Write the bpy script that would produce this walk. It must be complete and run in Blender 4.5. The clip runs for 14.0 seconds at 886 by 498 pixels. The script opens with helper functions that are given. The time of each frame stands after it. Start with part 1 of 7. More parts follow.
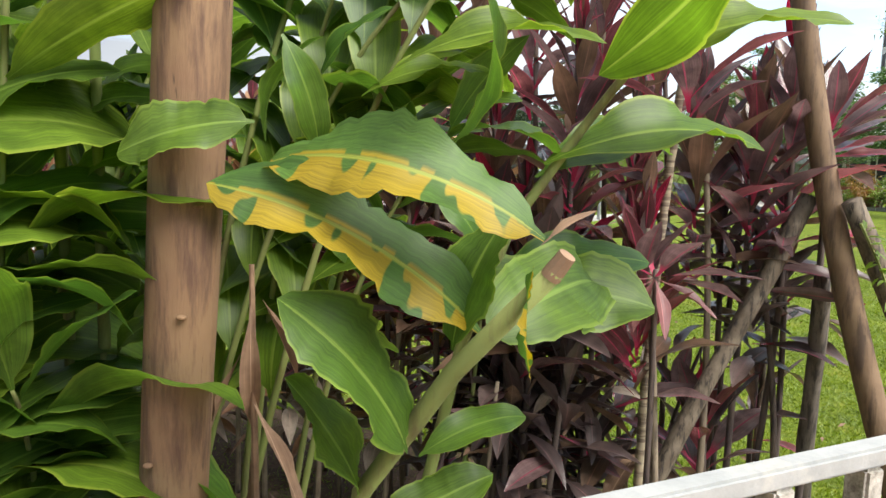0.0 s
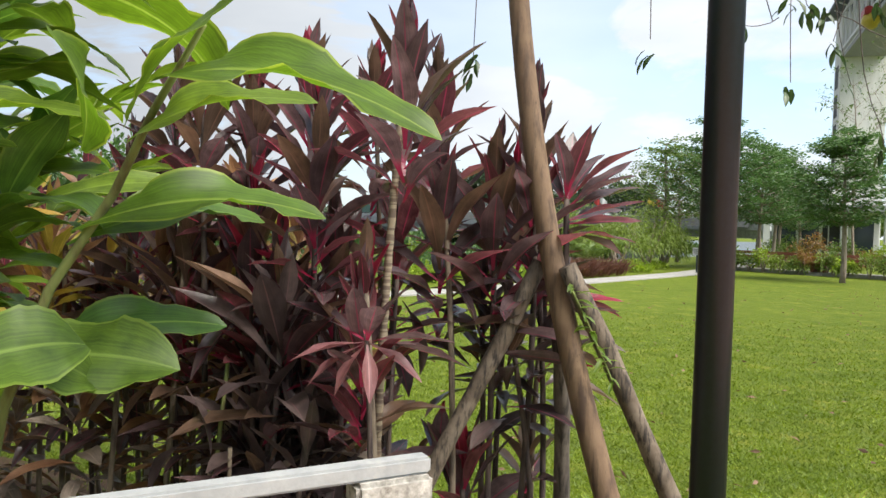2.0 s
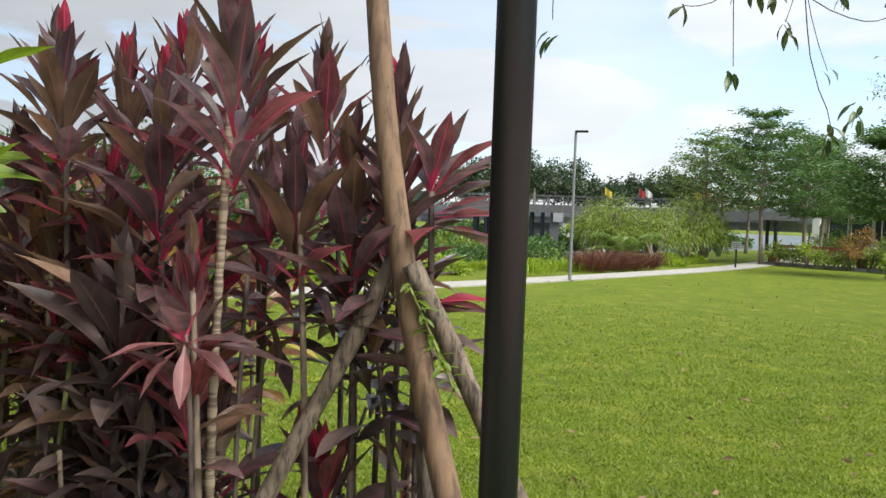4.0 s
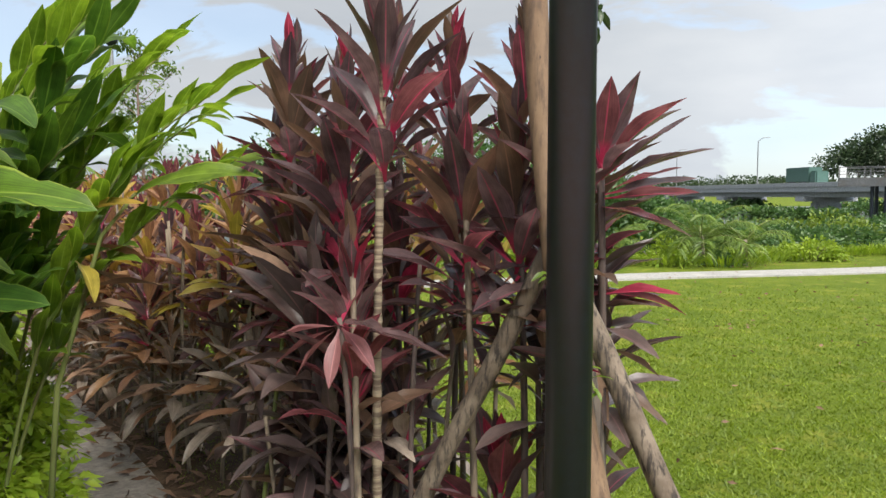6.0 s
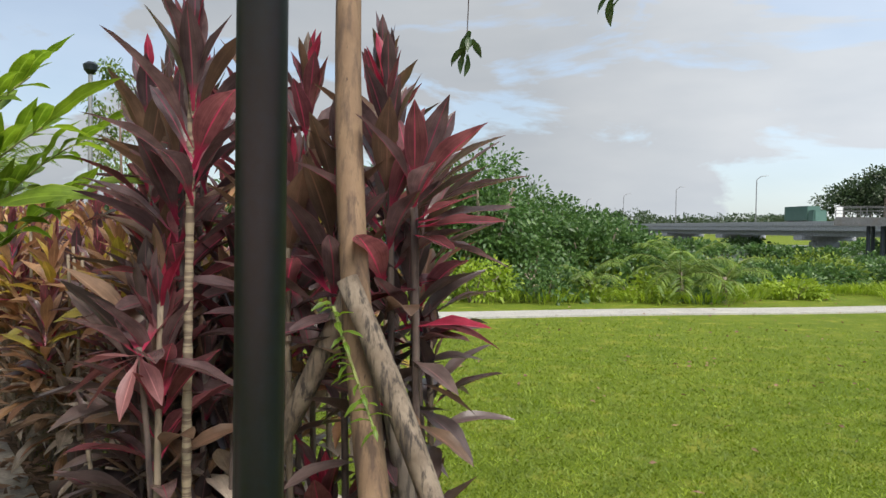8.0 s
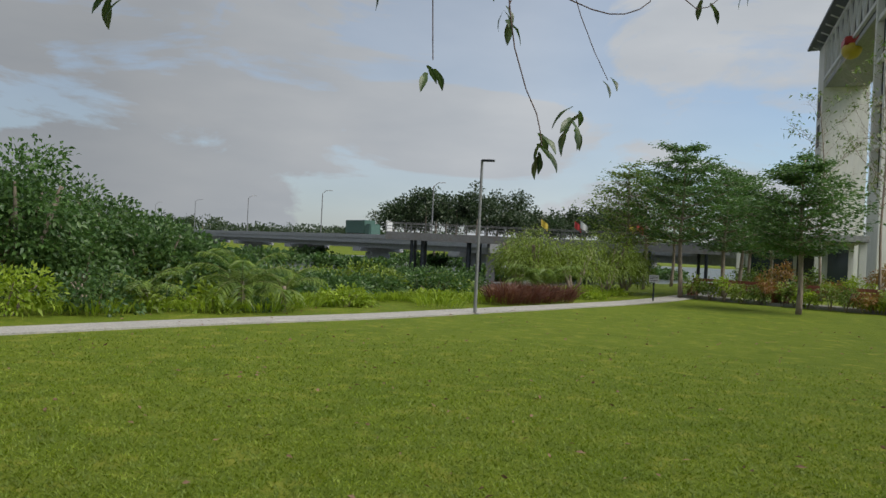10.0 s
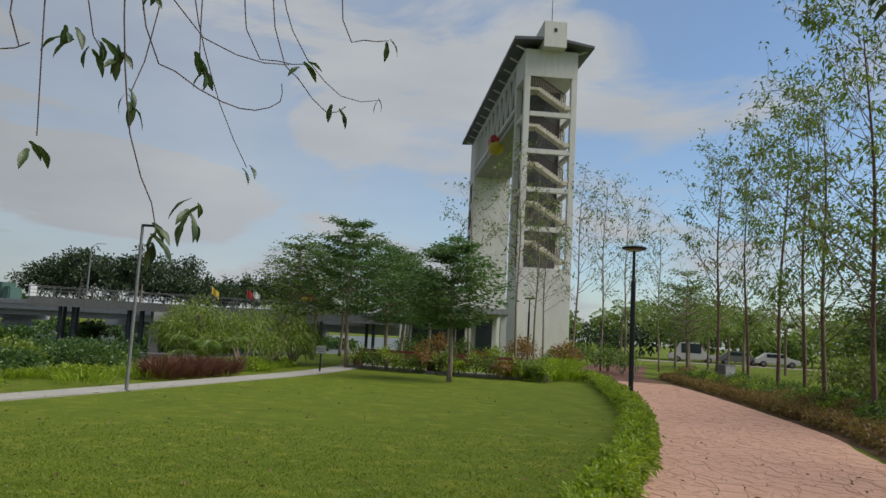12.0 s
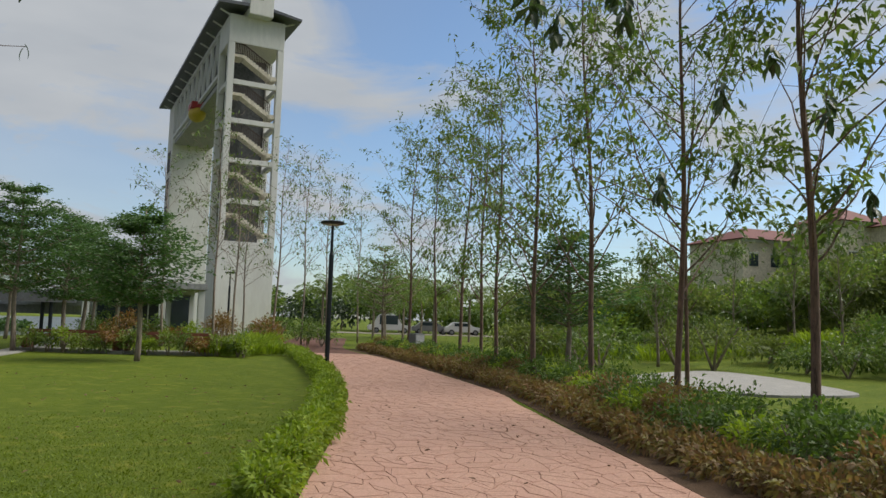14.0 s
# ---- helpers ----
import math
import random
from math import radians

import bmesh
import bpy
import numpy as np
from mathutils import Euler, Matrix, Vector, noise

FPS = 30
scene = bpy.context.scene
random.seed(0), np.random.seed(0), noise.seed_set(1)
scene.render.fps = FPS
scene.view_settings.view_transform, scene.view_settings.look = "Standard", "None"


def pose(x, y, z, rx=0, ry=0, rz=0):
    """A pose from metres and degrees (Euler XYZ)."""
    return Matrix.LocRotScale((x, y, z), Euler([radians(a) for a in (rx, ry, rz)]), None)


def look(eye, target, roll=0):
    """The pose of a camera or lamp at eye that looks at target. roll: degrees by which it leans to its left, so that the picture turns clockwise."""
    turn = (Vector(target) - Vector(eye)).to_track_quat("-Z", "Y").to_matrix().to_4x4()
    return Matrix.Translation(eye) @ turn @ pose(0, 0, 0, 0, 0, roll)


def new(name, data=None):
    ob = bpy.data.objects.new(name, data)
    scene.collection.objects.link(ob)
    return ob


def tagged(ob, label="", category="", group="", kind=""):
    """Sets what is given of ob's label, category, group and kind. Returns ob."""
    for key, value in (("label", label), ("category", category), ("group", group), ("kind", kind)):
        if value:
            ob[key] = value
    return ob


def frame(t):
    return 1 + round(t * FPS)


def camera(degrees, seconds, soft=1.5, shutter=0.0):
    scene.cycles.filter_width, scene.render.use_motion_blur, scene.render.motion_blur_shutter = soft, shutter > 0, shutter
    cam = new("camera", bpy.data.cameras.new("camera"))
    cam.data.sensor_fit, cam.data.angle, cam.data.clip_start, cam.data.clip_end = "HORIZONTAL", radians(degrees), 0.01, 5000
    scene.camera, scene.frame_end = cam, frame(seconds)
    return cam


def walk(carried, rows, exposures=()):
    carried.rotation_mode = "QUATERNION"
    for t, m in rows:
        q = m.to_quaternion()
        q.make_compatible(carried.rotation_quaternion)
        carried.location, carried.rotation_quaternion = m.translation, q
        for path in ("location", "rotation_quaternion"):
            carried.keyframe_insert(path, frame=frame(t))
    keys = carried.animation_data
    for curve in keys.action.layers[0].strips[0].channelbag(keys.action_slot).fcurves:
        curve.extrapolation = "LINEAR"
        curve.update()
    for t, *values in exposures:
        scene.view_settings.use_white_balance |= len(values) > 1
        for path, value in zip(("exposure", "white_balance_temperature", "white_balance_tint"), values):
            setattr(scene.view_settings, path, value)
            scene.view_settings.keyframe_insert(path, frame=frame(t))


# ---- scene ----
cam = camera(61.0, 14.0)

PATH = [
    (0, (-0.068, 0.036, 1.384), (-0.092, 2.021, 1.143), 1.9),
    (0.5, (0.196, 0.004, 1.394), (0.198, 1.996, 1.224), 2.0),
    (1, (0.333, -0.002, 1.410), (0.411, 1.993, 1.299), 1.4),
    (1.5, (0.468, -0.040, 1.423), (0.536, 1.957, 1.351), 1.4),
    (2, (0.602, -0.020, 1.405), (0.642, 1.979, 1.345), 1.7),
    (2.5, (0.763, 0.005, 1.417), (0.795, 2.004, 1.363), 2.3),
    (4.8, (1.370, 0.211, 1.443), (0.996, 2.172, 1.320), 0.9),
    (5, (1.432, 0.230, 1.449), (0.935, 2.163, 1.318), 0.9),
    (5.5, (1.521, 0.317, 1.438), (0.756, 2.159, 1.293), 0.8),
    (6, (1.633, 0.416, 1.433), (0.633, 2.142, 1.290), 0.0),
    (6.5, (1.768, 0.478, 1.444), (0.613, 2.106, 1.319), -0.2),
    (7, (1.854, 0.546, 1.418), (0.686, 2.167, 1.328), 0.8),
    (7.5, (1.918, 0.640, 1.414), (0.818, 2.308, 1.335), 1.2),
    (8, (2.002, 0.725, 1.421), (0.997, 2.453, 1.366), 0.9),
    (8.5, (2.041, 0.748, 1.432), (1.208, 2.566, 1.380), 1.0),
    (9, (2.095, 0.776, 1.422), (1.557, 2.702, 1.373), 0.8),
    (9.2, (2.114, 0.788, 1.426), (1.704, 2.745, 1.376), 1.2),
    (11.3, (2.256, 0.831, 1.522), (2.881, 2.725, 1.676), 3.3),
    (11.5, (2.279, 0.812, 1.523), (2.973, 2.679, 1.703), 3.2),
    (12, (2.327, 0.739, 1.554), (3.187, 2.531, 1.779), 3.1),
    (12.5, (2.337, 0.709, 1.536), (3.37, 2.406, 1.77), 2.9),
    (13, (2.368, 0.631, 1.507), (3.566, 2.216, 1.738), 2.6),
    (13.5, (2.399, 0.576, 1.535), (3.752, 2.033, 1.748), 2.2),
    (14, (2.423, 0.544, 1.514), (3.901, 1.878, 1.705), 1.7),
]
EXPOSURE = [(0.0, 1.35), (0.6, 1.2), (1.0, 1.05), (1.6, 1.05), (2.5, 1.08), (5.0, 1.0), (7.0, 1.05), (8.0, 0.83), (9.0, 0.42), (11.4, -0.08), (14.0, 0.02)]
walk(cam, [(t, look(eye, target, roll)) for t, eye, target, roll in PATH], EXPOSURE)

# ---------------------------------------------------------------- world, sun, exposure
SUN_EL, SUN_AZ = 52.0, 125.0          # degrees; azimuth from +y towards +x
wd = bpy.data.worlds.new("sky")
scene.world = wd
wd.use_nodes = True
wn, wl = wd.node_tree.nodes, wd.node_tree.links
bg = wn["Background"]
sky = wn.new("ShaderNodeTexSky")
sky.sky_type, sky.sun_disc = "NISHITA", False
sky.sun_elevation, sky.sun_rotation = radians(SUN_EL), radians(SUN_AZ)
sky.air_density, sky.dust_density, sky.ozone_density = 1.0, 1.0, 1.5
tc = wn.new("ShaderNodeTexCoord")
mp = wn.new("ShaderNodeMapping")
mp.inputs["Scale"].default_value = (1.0, 1.0, 3.2)
wl.new(tc.outputs["Generated"], mp.inputs["Vector"])
cn = wn.new("ShaderNodeTexNoise")
cn.inputs["Scale"].default_value, cn.inputs["Detail"].default_value = 2.9, 9.0
cn.inputs["Roughness"].default_value, cn.inputs["Distortion"].default_value = 0.56, 0.5
wl.new(mp.outputs["Vector"], cn.inputs["Vector"])
cr = wn.new("ShaderNodeValToRGB")
cr.color_ramp.elements[0].position, cr.color_ramp.elements[1].position = 0.45, 0.59
wl.new(cn.outputs["Fac"], cr.inputs["Fac"])
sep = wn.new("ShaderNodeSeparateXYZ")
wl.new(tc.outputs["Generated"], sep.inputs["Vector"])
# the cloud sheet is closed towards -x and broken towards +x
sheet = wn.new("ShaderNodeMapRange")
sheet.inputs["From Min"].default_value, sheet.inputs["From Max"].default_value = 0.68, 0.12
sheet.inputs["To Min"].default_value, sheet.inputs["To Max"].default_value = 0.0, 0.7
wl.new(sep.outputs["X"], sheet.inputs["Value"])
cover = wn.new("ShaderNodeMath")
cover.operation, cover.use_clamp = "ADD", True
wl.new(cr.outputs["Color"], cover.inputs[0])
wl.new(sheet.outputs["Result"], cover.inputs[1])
cl2 = wn.new("ShaderNodeTexNoise")
cl2.inputs["Scale"].default_value, cl2.inputs["Detail"].default_value = 5.5, 9.0
wl.new(mp.outputs["Vector"], cl2.inputs["Vector"])
cmix = wn.new("ShaderNodeMix")
cmix.data_type = "RGBA"
cmix.inputs["A"].default_value, cmix.inputs["B"].default_value = (3.5, 3.85, 4.3, 1), (5.25, 5.45, 5.65, 1)
wl.new(cl2.outputs["Fac"], cmix.inputs["Factor"])
blend = wn.new("ShaderNodeMix")
blend.data_type = "RGBA"
wl.new(cover.outputs[0], blend.inputs["Factor"])
tint = wn.new("ShaderNodeMix")
tint.data_type, tint.blend_type = "RGBA", "MULTIPLY"
tint.inputs["Factor"].default_value, tint.inputs["B"].default_value = 1.0, (1.2, 1.3, 1.36, 1)
wl.new(sky.outputs["Color"], tint.inputs["A"])
wl.new(tint.outputs["Result"], blend.inputs["A"])
# cloud brightness painted lower towards -x, offsetting the higher exposure used there
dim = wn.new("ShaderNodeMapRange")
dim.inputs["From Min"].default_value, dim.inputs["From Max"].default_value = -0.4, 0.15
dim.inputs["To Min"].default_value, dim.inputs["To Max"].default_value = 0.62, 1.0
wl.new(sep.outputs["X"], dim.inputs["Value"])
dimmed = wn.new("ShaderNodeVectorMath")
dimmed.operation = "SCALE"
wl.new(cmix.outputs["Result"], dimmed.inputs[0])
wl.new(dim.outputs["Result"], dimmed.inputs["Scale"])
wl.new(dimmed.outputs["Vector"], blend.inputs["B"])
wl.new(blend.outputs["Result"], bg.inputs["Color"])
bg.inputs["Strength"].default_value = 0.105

sun = new("sun", bpy.data.lights.new("sun", "SUN"))
sun.data.energy, sun.data.angle, sun.data.color = 4.3, radians(45), (1.0, 0.95, 0.86)
sa, se = radians(SUN_AZ), radians(SUN_EL)
sun.matrix_world = look((30 * math.sin(sa) * math.cos(se), 30 * math.cos(sa) * math.cos(se), 30 * math.sin(se)), (0, 0, 0))

# ---------------------------------------------------------------- materials
def shader(name):
    m = bpy.data.materials.new(name)
    m.use_nodes = True
    return m, m.node_tree.nodes, m.node_tree.links, m.node_tree.nodes["Principled BSDF"]


def mixed(n, l, fac, a, b):
    x = n.new("ShaderNodeMix")
    x.data_type = "RGBA"
    for key, v in (("Factor", fac), ("A", a), ("B", b)):
        if isinstance(v, (tuple, float, int)):
            x.inputs[key].default_value = (*v, 1) if isinstance(v, tuple) else v
        else:
            l.new(v, x.inputs[key])
    return x.outputs["Result"]


def noise_tex(n, l, vec, scale, detail=5.0, rough=0.6):
    t = n.new("ShaderNodeTexNoise")
    t.inputs["Scale"].default_value, t.inputs["Detail"].default_value, t.inputs["Roughness"].default_value = scale, detail, rough
    if vec is not None:
        l.new(vec, t.inputs["Vector"])
    return t.outputs["Fac"]


def ramp(n, l, fac, lo, hi):
    r = n.new("ShaderNodeMapRange")
    r.inputs["From Min"].default_value, r.inputs["From Max"].default_value = lo, hi
    l.new(fac, r.inputs["Value"])
    return r.outputs["Result"]


def surface(name, a, b, big=1.5, small=30.0, rough=0.7, bump=0.3, metal=0.0, stain=None, stretch=None, depth=0.01, grit=0.6):
    """Two colours mixed by coarse and fine noise in world space, with relief; stain: a third colour in patches."""
    m, n, l, p = shader(name)
    g = n.new("ShaderNodeNewGeometry")
    vec = g.outputs["Position"]
    if stretch:
        mpn = n.new("ShaderNodeMapping")
        mpn.inputs["Scale"].default_value = stretch
        l.new(vec, mpn.inputs["Vector"])
        vec = mpn.outputs["Vector"]
    f1, f2 = noise_tex(n, l, vec, big), noise_tex(n, l, vec, small, 6.0, 0.7)
    col = mixed(n, l, ramp(n, l, f1, 0.3, 0.7), a, b)
    dark = tuple(grit * c for c in a)
    col = mixed(n, l, ramp(n, l, f2, 0.72, 0.35), col, dark)
    if stain:
        f3 = noise_tex(n, l, vec, big * 2.7, 8.0, 0.7)
        col = mixed(n, l, ramp(n, l, f3, 0.52, 0.66), col, stain)
    l.new(col, p.inputs["Base Color"])
    p.inputs["Roughness"].default_value, p.inputs["Metallic"].default_value = rough, metal
    p.inputs["Specular IOR Level"].default_value = 0.15 if rough > 0.8 else 0.5
    bn = n.new("ShaderNodeBump")
    bn.inputs["Strength"].default_value, bn.inputs["Distance"].default_value = bump, depth
    l.new(f2, bn.inputs["Height"])
    l.new(bn.outputs["Normal"], p.inputs["Normal"])
    return m


def leafy(name, a, b, rib=None, rough=0.45, trans=0.35, tip=None, island=False, edge=None, stalk=None):
    """A leaf: colour varies leaf by leaf and by noise; rib: the midrib's colour; tip: the colour of faded patches."""
    m, n, l, p = shader(name)
    if island:
        rnd = n.new("ShaderNodeNewGeometry").outputs["Random Per Island"]
    else:
        rnd = n.new("ShaderNodeObjectInfo").outputs["Random"]
    g = n.new("ShaderNodeNewGeometry")
    col = mixed(n, l, rnd, a, b)
    f = noise_tex(n, l, g.outputs["Position"], 14.0 if not island else 3.0)
    col = mixed(n, l, ramp(n, l, f, 0.35, 0.75), col, tuple(0.55 * c for c in a))
    if tip:
        tuv = n.new("ShaderNodeUVMap")
        tuv.uv_map = "UVMap"
        tm = n.new("ShaderNodeMapping")
        tm.inputs["Scale"].default_value = (7.0, 0.7, 1.0)
        l.new(tuv.outputs["UV"], tm.inputs["Vector"])
        f3 = noise_tex(n, l, tm.outputs["Vector"], 1.0, 1.5)
        ts = n.new("ShaderNodeSeparateXYZ")
        l.new(tuv.outputs["UV"], ts.inputs["Vector"])
        side = n.new("ShaderNodeMath")
        side.operation = "MULTIPLY"
        l.new(ramp(n, l, f3, 0.44, 0.46), side.inputs[0])
        l.new(ramp(n, l, ts.outputs["Y"], 0.40, 0.46), side.inputs[1])
        side.use_clamp = True
        col = mixed(n, l, side.outputs[0], col, tip)
    if rib or edge:
        uv = n.new("ShaderNodeUVMap")
        uv.uv_map = "UVMap"
        s = n.new("ShaderNodeSeparateXYZ")
        l.new(uv.outputs["UV"], s.inputs["Vector"])
        d = n.new("ShaderNodeMath")
        d.operation = "SUBTRACT"
        l.new(s.outputs["Y"], d.inputs[0])
        d.inputs[1].default_value = 0.5
        ab = n.new("ShaderNodeMath")
        ab.operation = "ABSOLUTE"
        l.new(d.outputs[0], ab.inputs[0])
        if rib:
            col = mixed(n, l, ramp(n, l, ab.outputs[0], 0.04, 0.012), col, rib)
        if stalk:
            col = mixed(n, l, ramp(n, l, s.outputs["X"], 0.14, 0.0), col, stalk)
        if edge:
            col = mixed(n, l, ramp(n, l, ab.outputs[0], 0.44, 0.5), col, edge)
        # fine streaks along the blade
        fm = n.new("ShaderNodeMapping")
        fm.inputs["Scale"].default_value = (1.6, 26.0, 1.0)
        l.new(uv.outputs["UV"], fm.inputs["Vector"])
        fs_ = n.new("ShaderNodeMix")
        fs_.data_type, fs_.blend_type = "RGBA", "MULTIPLY"
        fs_.inputs["Factor"].default_value = 1.0
        l.new(col, fs_.inputs["A"])
        l.new(mixed(n, l, ramp(n, l, noise_tex(n, l, fm.outputs["Vector"], 1.0, 3.0), 0.35, 0.65), (0.72, 0.72, 0.72), (1.22, 1.2, 1.2)), fs_.inputs["B"])
        col = fs_.outputs["Result"]
        # side veins as fine relief
        wv = n.new("ShaderNodeTexWave")
        wv.inputs["Scale"].default_value, wv.inputs["Distortion"].default_value = 9.0, 0.6
        cmb = n.new("ShaderNodeVectorMath")
        cmb.operation = "ADD"
        l.new(uv.outputs["UV"], cmb.inputs[0])
        sk = n.new("ShaderNodeCombineXYZ")
        l.new(ab.outputs[0], sk.inputs["X"])
        l.new(sk.outputs["Vector"], cmb.inputs[1])
        l.new(cmb.outputs["Vector"], wv.inputs["Vector"])
        bn = n.new("ShaderNodeBump")
        bn.inputs["Strength"].default_value, bn.inputs["Distance"].default_value = 0.06, 0.003
        l.new(wv.outputs["Fac"], bn.inputs["Height"])
        l.new(bn.outputs["Normal"], p.inputs["Normal"])
    l.new(col, p.inputs["Base Color"])
    p.inputs["Roughness"].default_value = rough
    tr = n.new("ShaderNodeBsdfTranslucent")
    hs = n.new("ShaderNodeHueSaturation")
    hs.inputs["Saturation"].default_value, hs.inputs["Value"].default_value = 1.05, 1.6
    l.new(col, hs.inputs["Color"])
    l.new(hs.outputs["Color"], tr.inputs["Color"])
    mx = n.new("ShaderNodeMixShader")
    mx.inputs["Fac"].default_value = trans
    l.new(p.outputs["BSDF"], mx.inputs[1])
    l.new(tr.outputs["BSDF"], mx.inputs[2])
    l.new(mx.outputs["Shader"], n["Material Output"].inputs["Surface"])
    return m


def bark(name, a, b, dark, scale=14.0, rough=0.85):
    """Bark or timber: streaks along the local z of the part, dark cracks and patches."""
    m, n, l, p = shader(name)
    t = n.new("ShaderNodeTexCoord")
    mpn = n.new("ShaderNodeMapping")
    mpn.inputs["Scale"].default_value = (1.0, 1.0, 0.14)
    l.new(t.outputs["Object"], mpn.inputs["Vector"])
    f1 = noise_tex(n, l, mpn.outputs["Vector"], scale * 2.2, 8.0, 0.65)
    f2 = noise_tex(n, l, t.outputs["Object"], scale * 0.45, 4.0)
    f3 = noise_tex(n, l, mpn.outputs["Vector"], scale * 5, 3.0)
    col = mixed(n, l, ramp(n, l, f2, 0.35, 0.65), a, b)
    col = mixed(n, l, ramp(n, l, f1, 0.48, 0.62), col, dark)
    col = mixed(n, l, ramp(n, l, f3, 0.68, 0.74), col, tuple(0.4 * c for c in dark))
    l.new(col, p.inputs["Base Color"])
    p.inputs["Roughness"].default_value = rough
    bn = n.new("ShaderNodeBump")
    bn.inputs["Strength"].default_value, bn.inputs["Distance"].default_value = 0.6, 0.006
    l.new(f1, bn.inputs["Height"])
    l.new(bn.outputs["Normal"], p.inputs["Normal"])
    return m


def ring_cane(name, a, b):
    """A pale stem with dark leaf scars round it."""
    m, n, l, p = shader(name)
    g = n.new("ShaderNodeNewGeometry")
    mp2 = n.new("ShaderNodeMapping")
    mp2.inputs["Scale"].default_value = (6.0, 6.0, 85.0)
    l.new(g.outputs["Position"], mp2.inputs["Vector"])
    f = noise_tex(n, l, mp2.outputs["Vector"], 1.0)
    l.new(mixed(n, l, ramp(n, l, f, 0.47, 0.55), a, b), p.inputs["Base Color"])
    p.inputs["Roughness"].default_value = 0.75
    return m


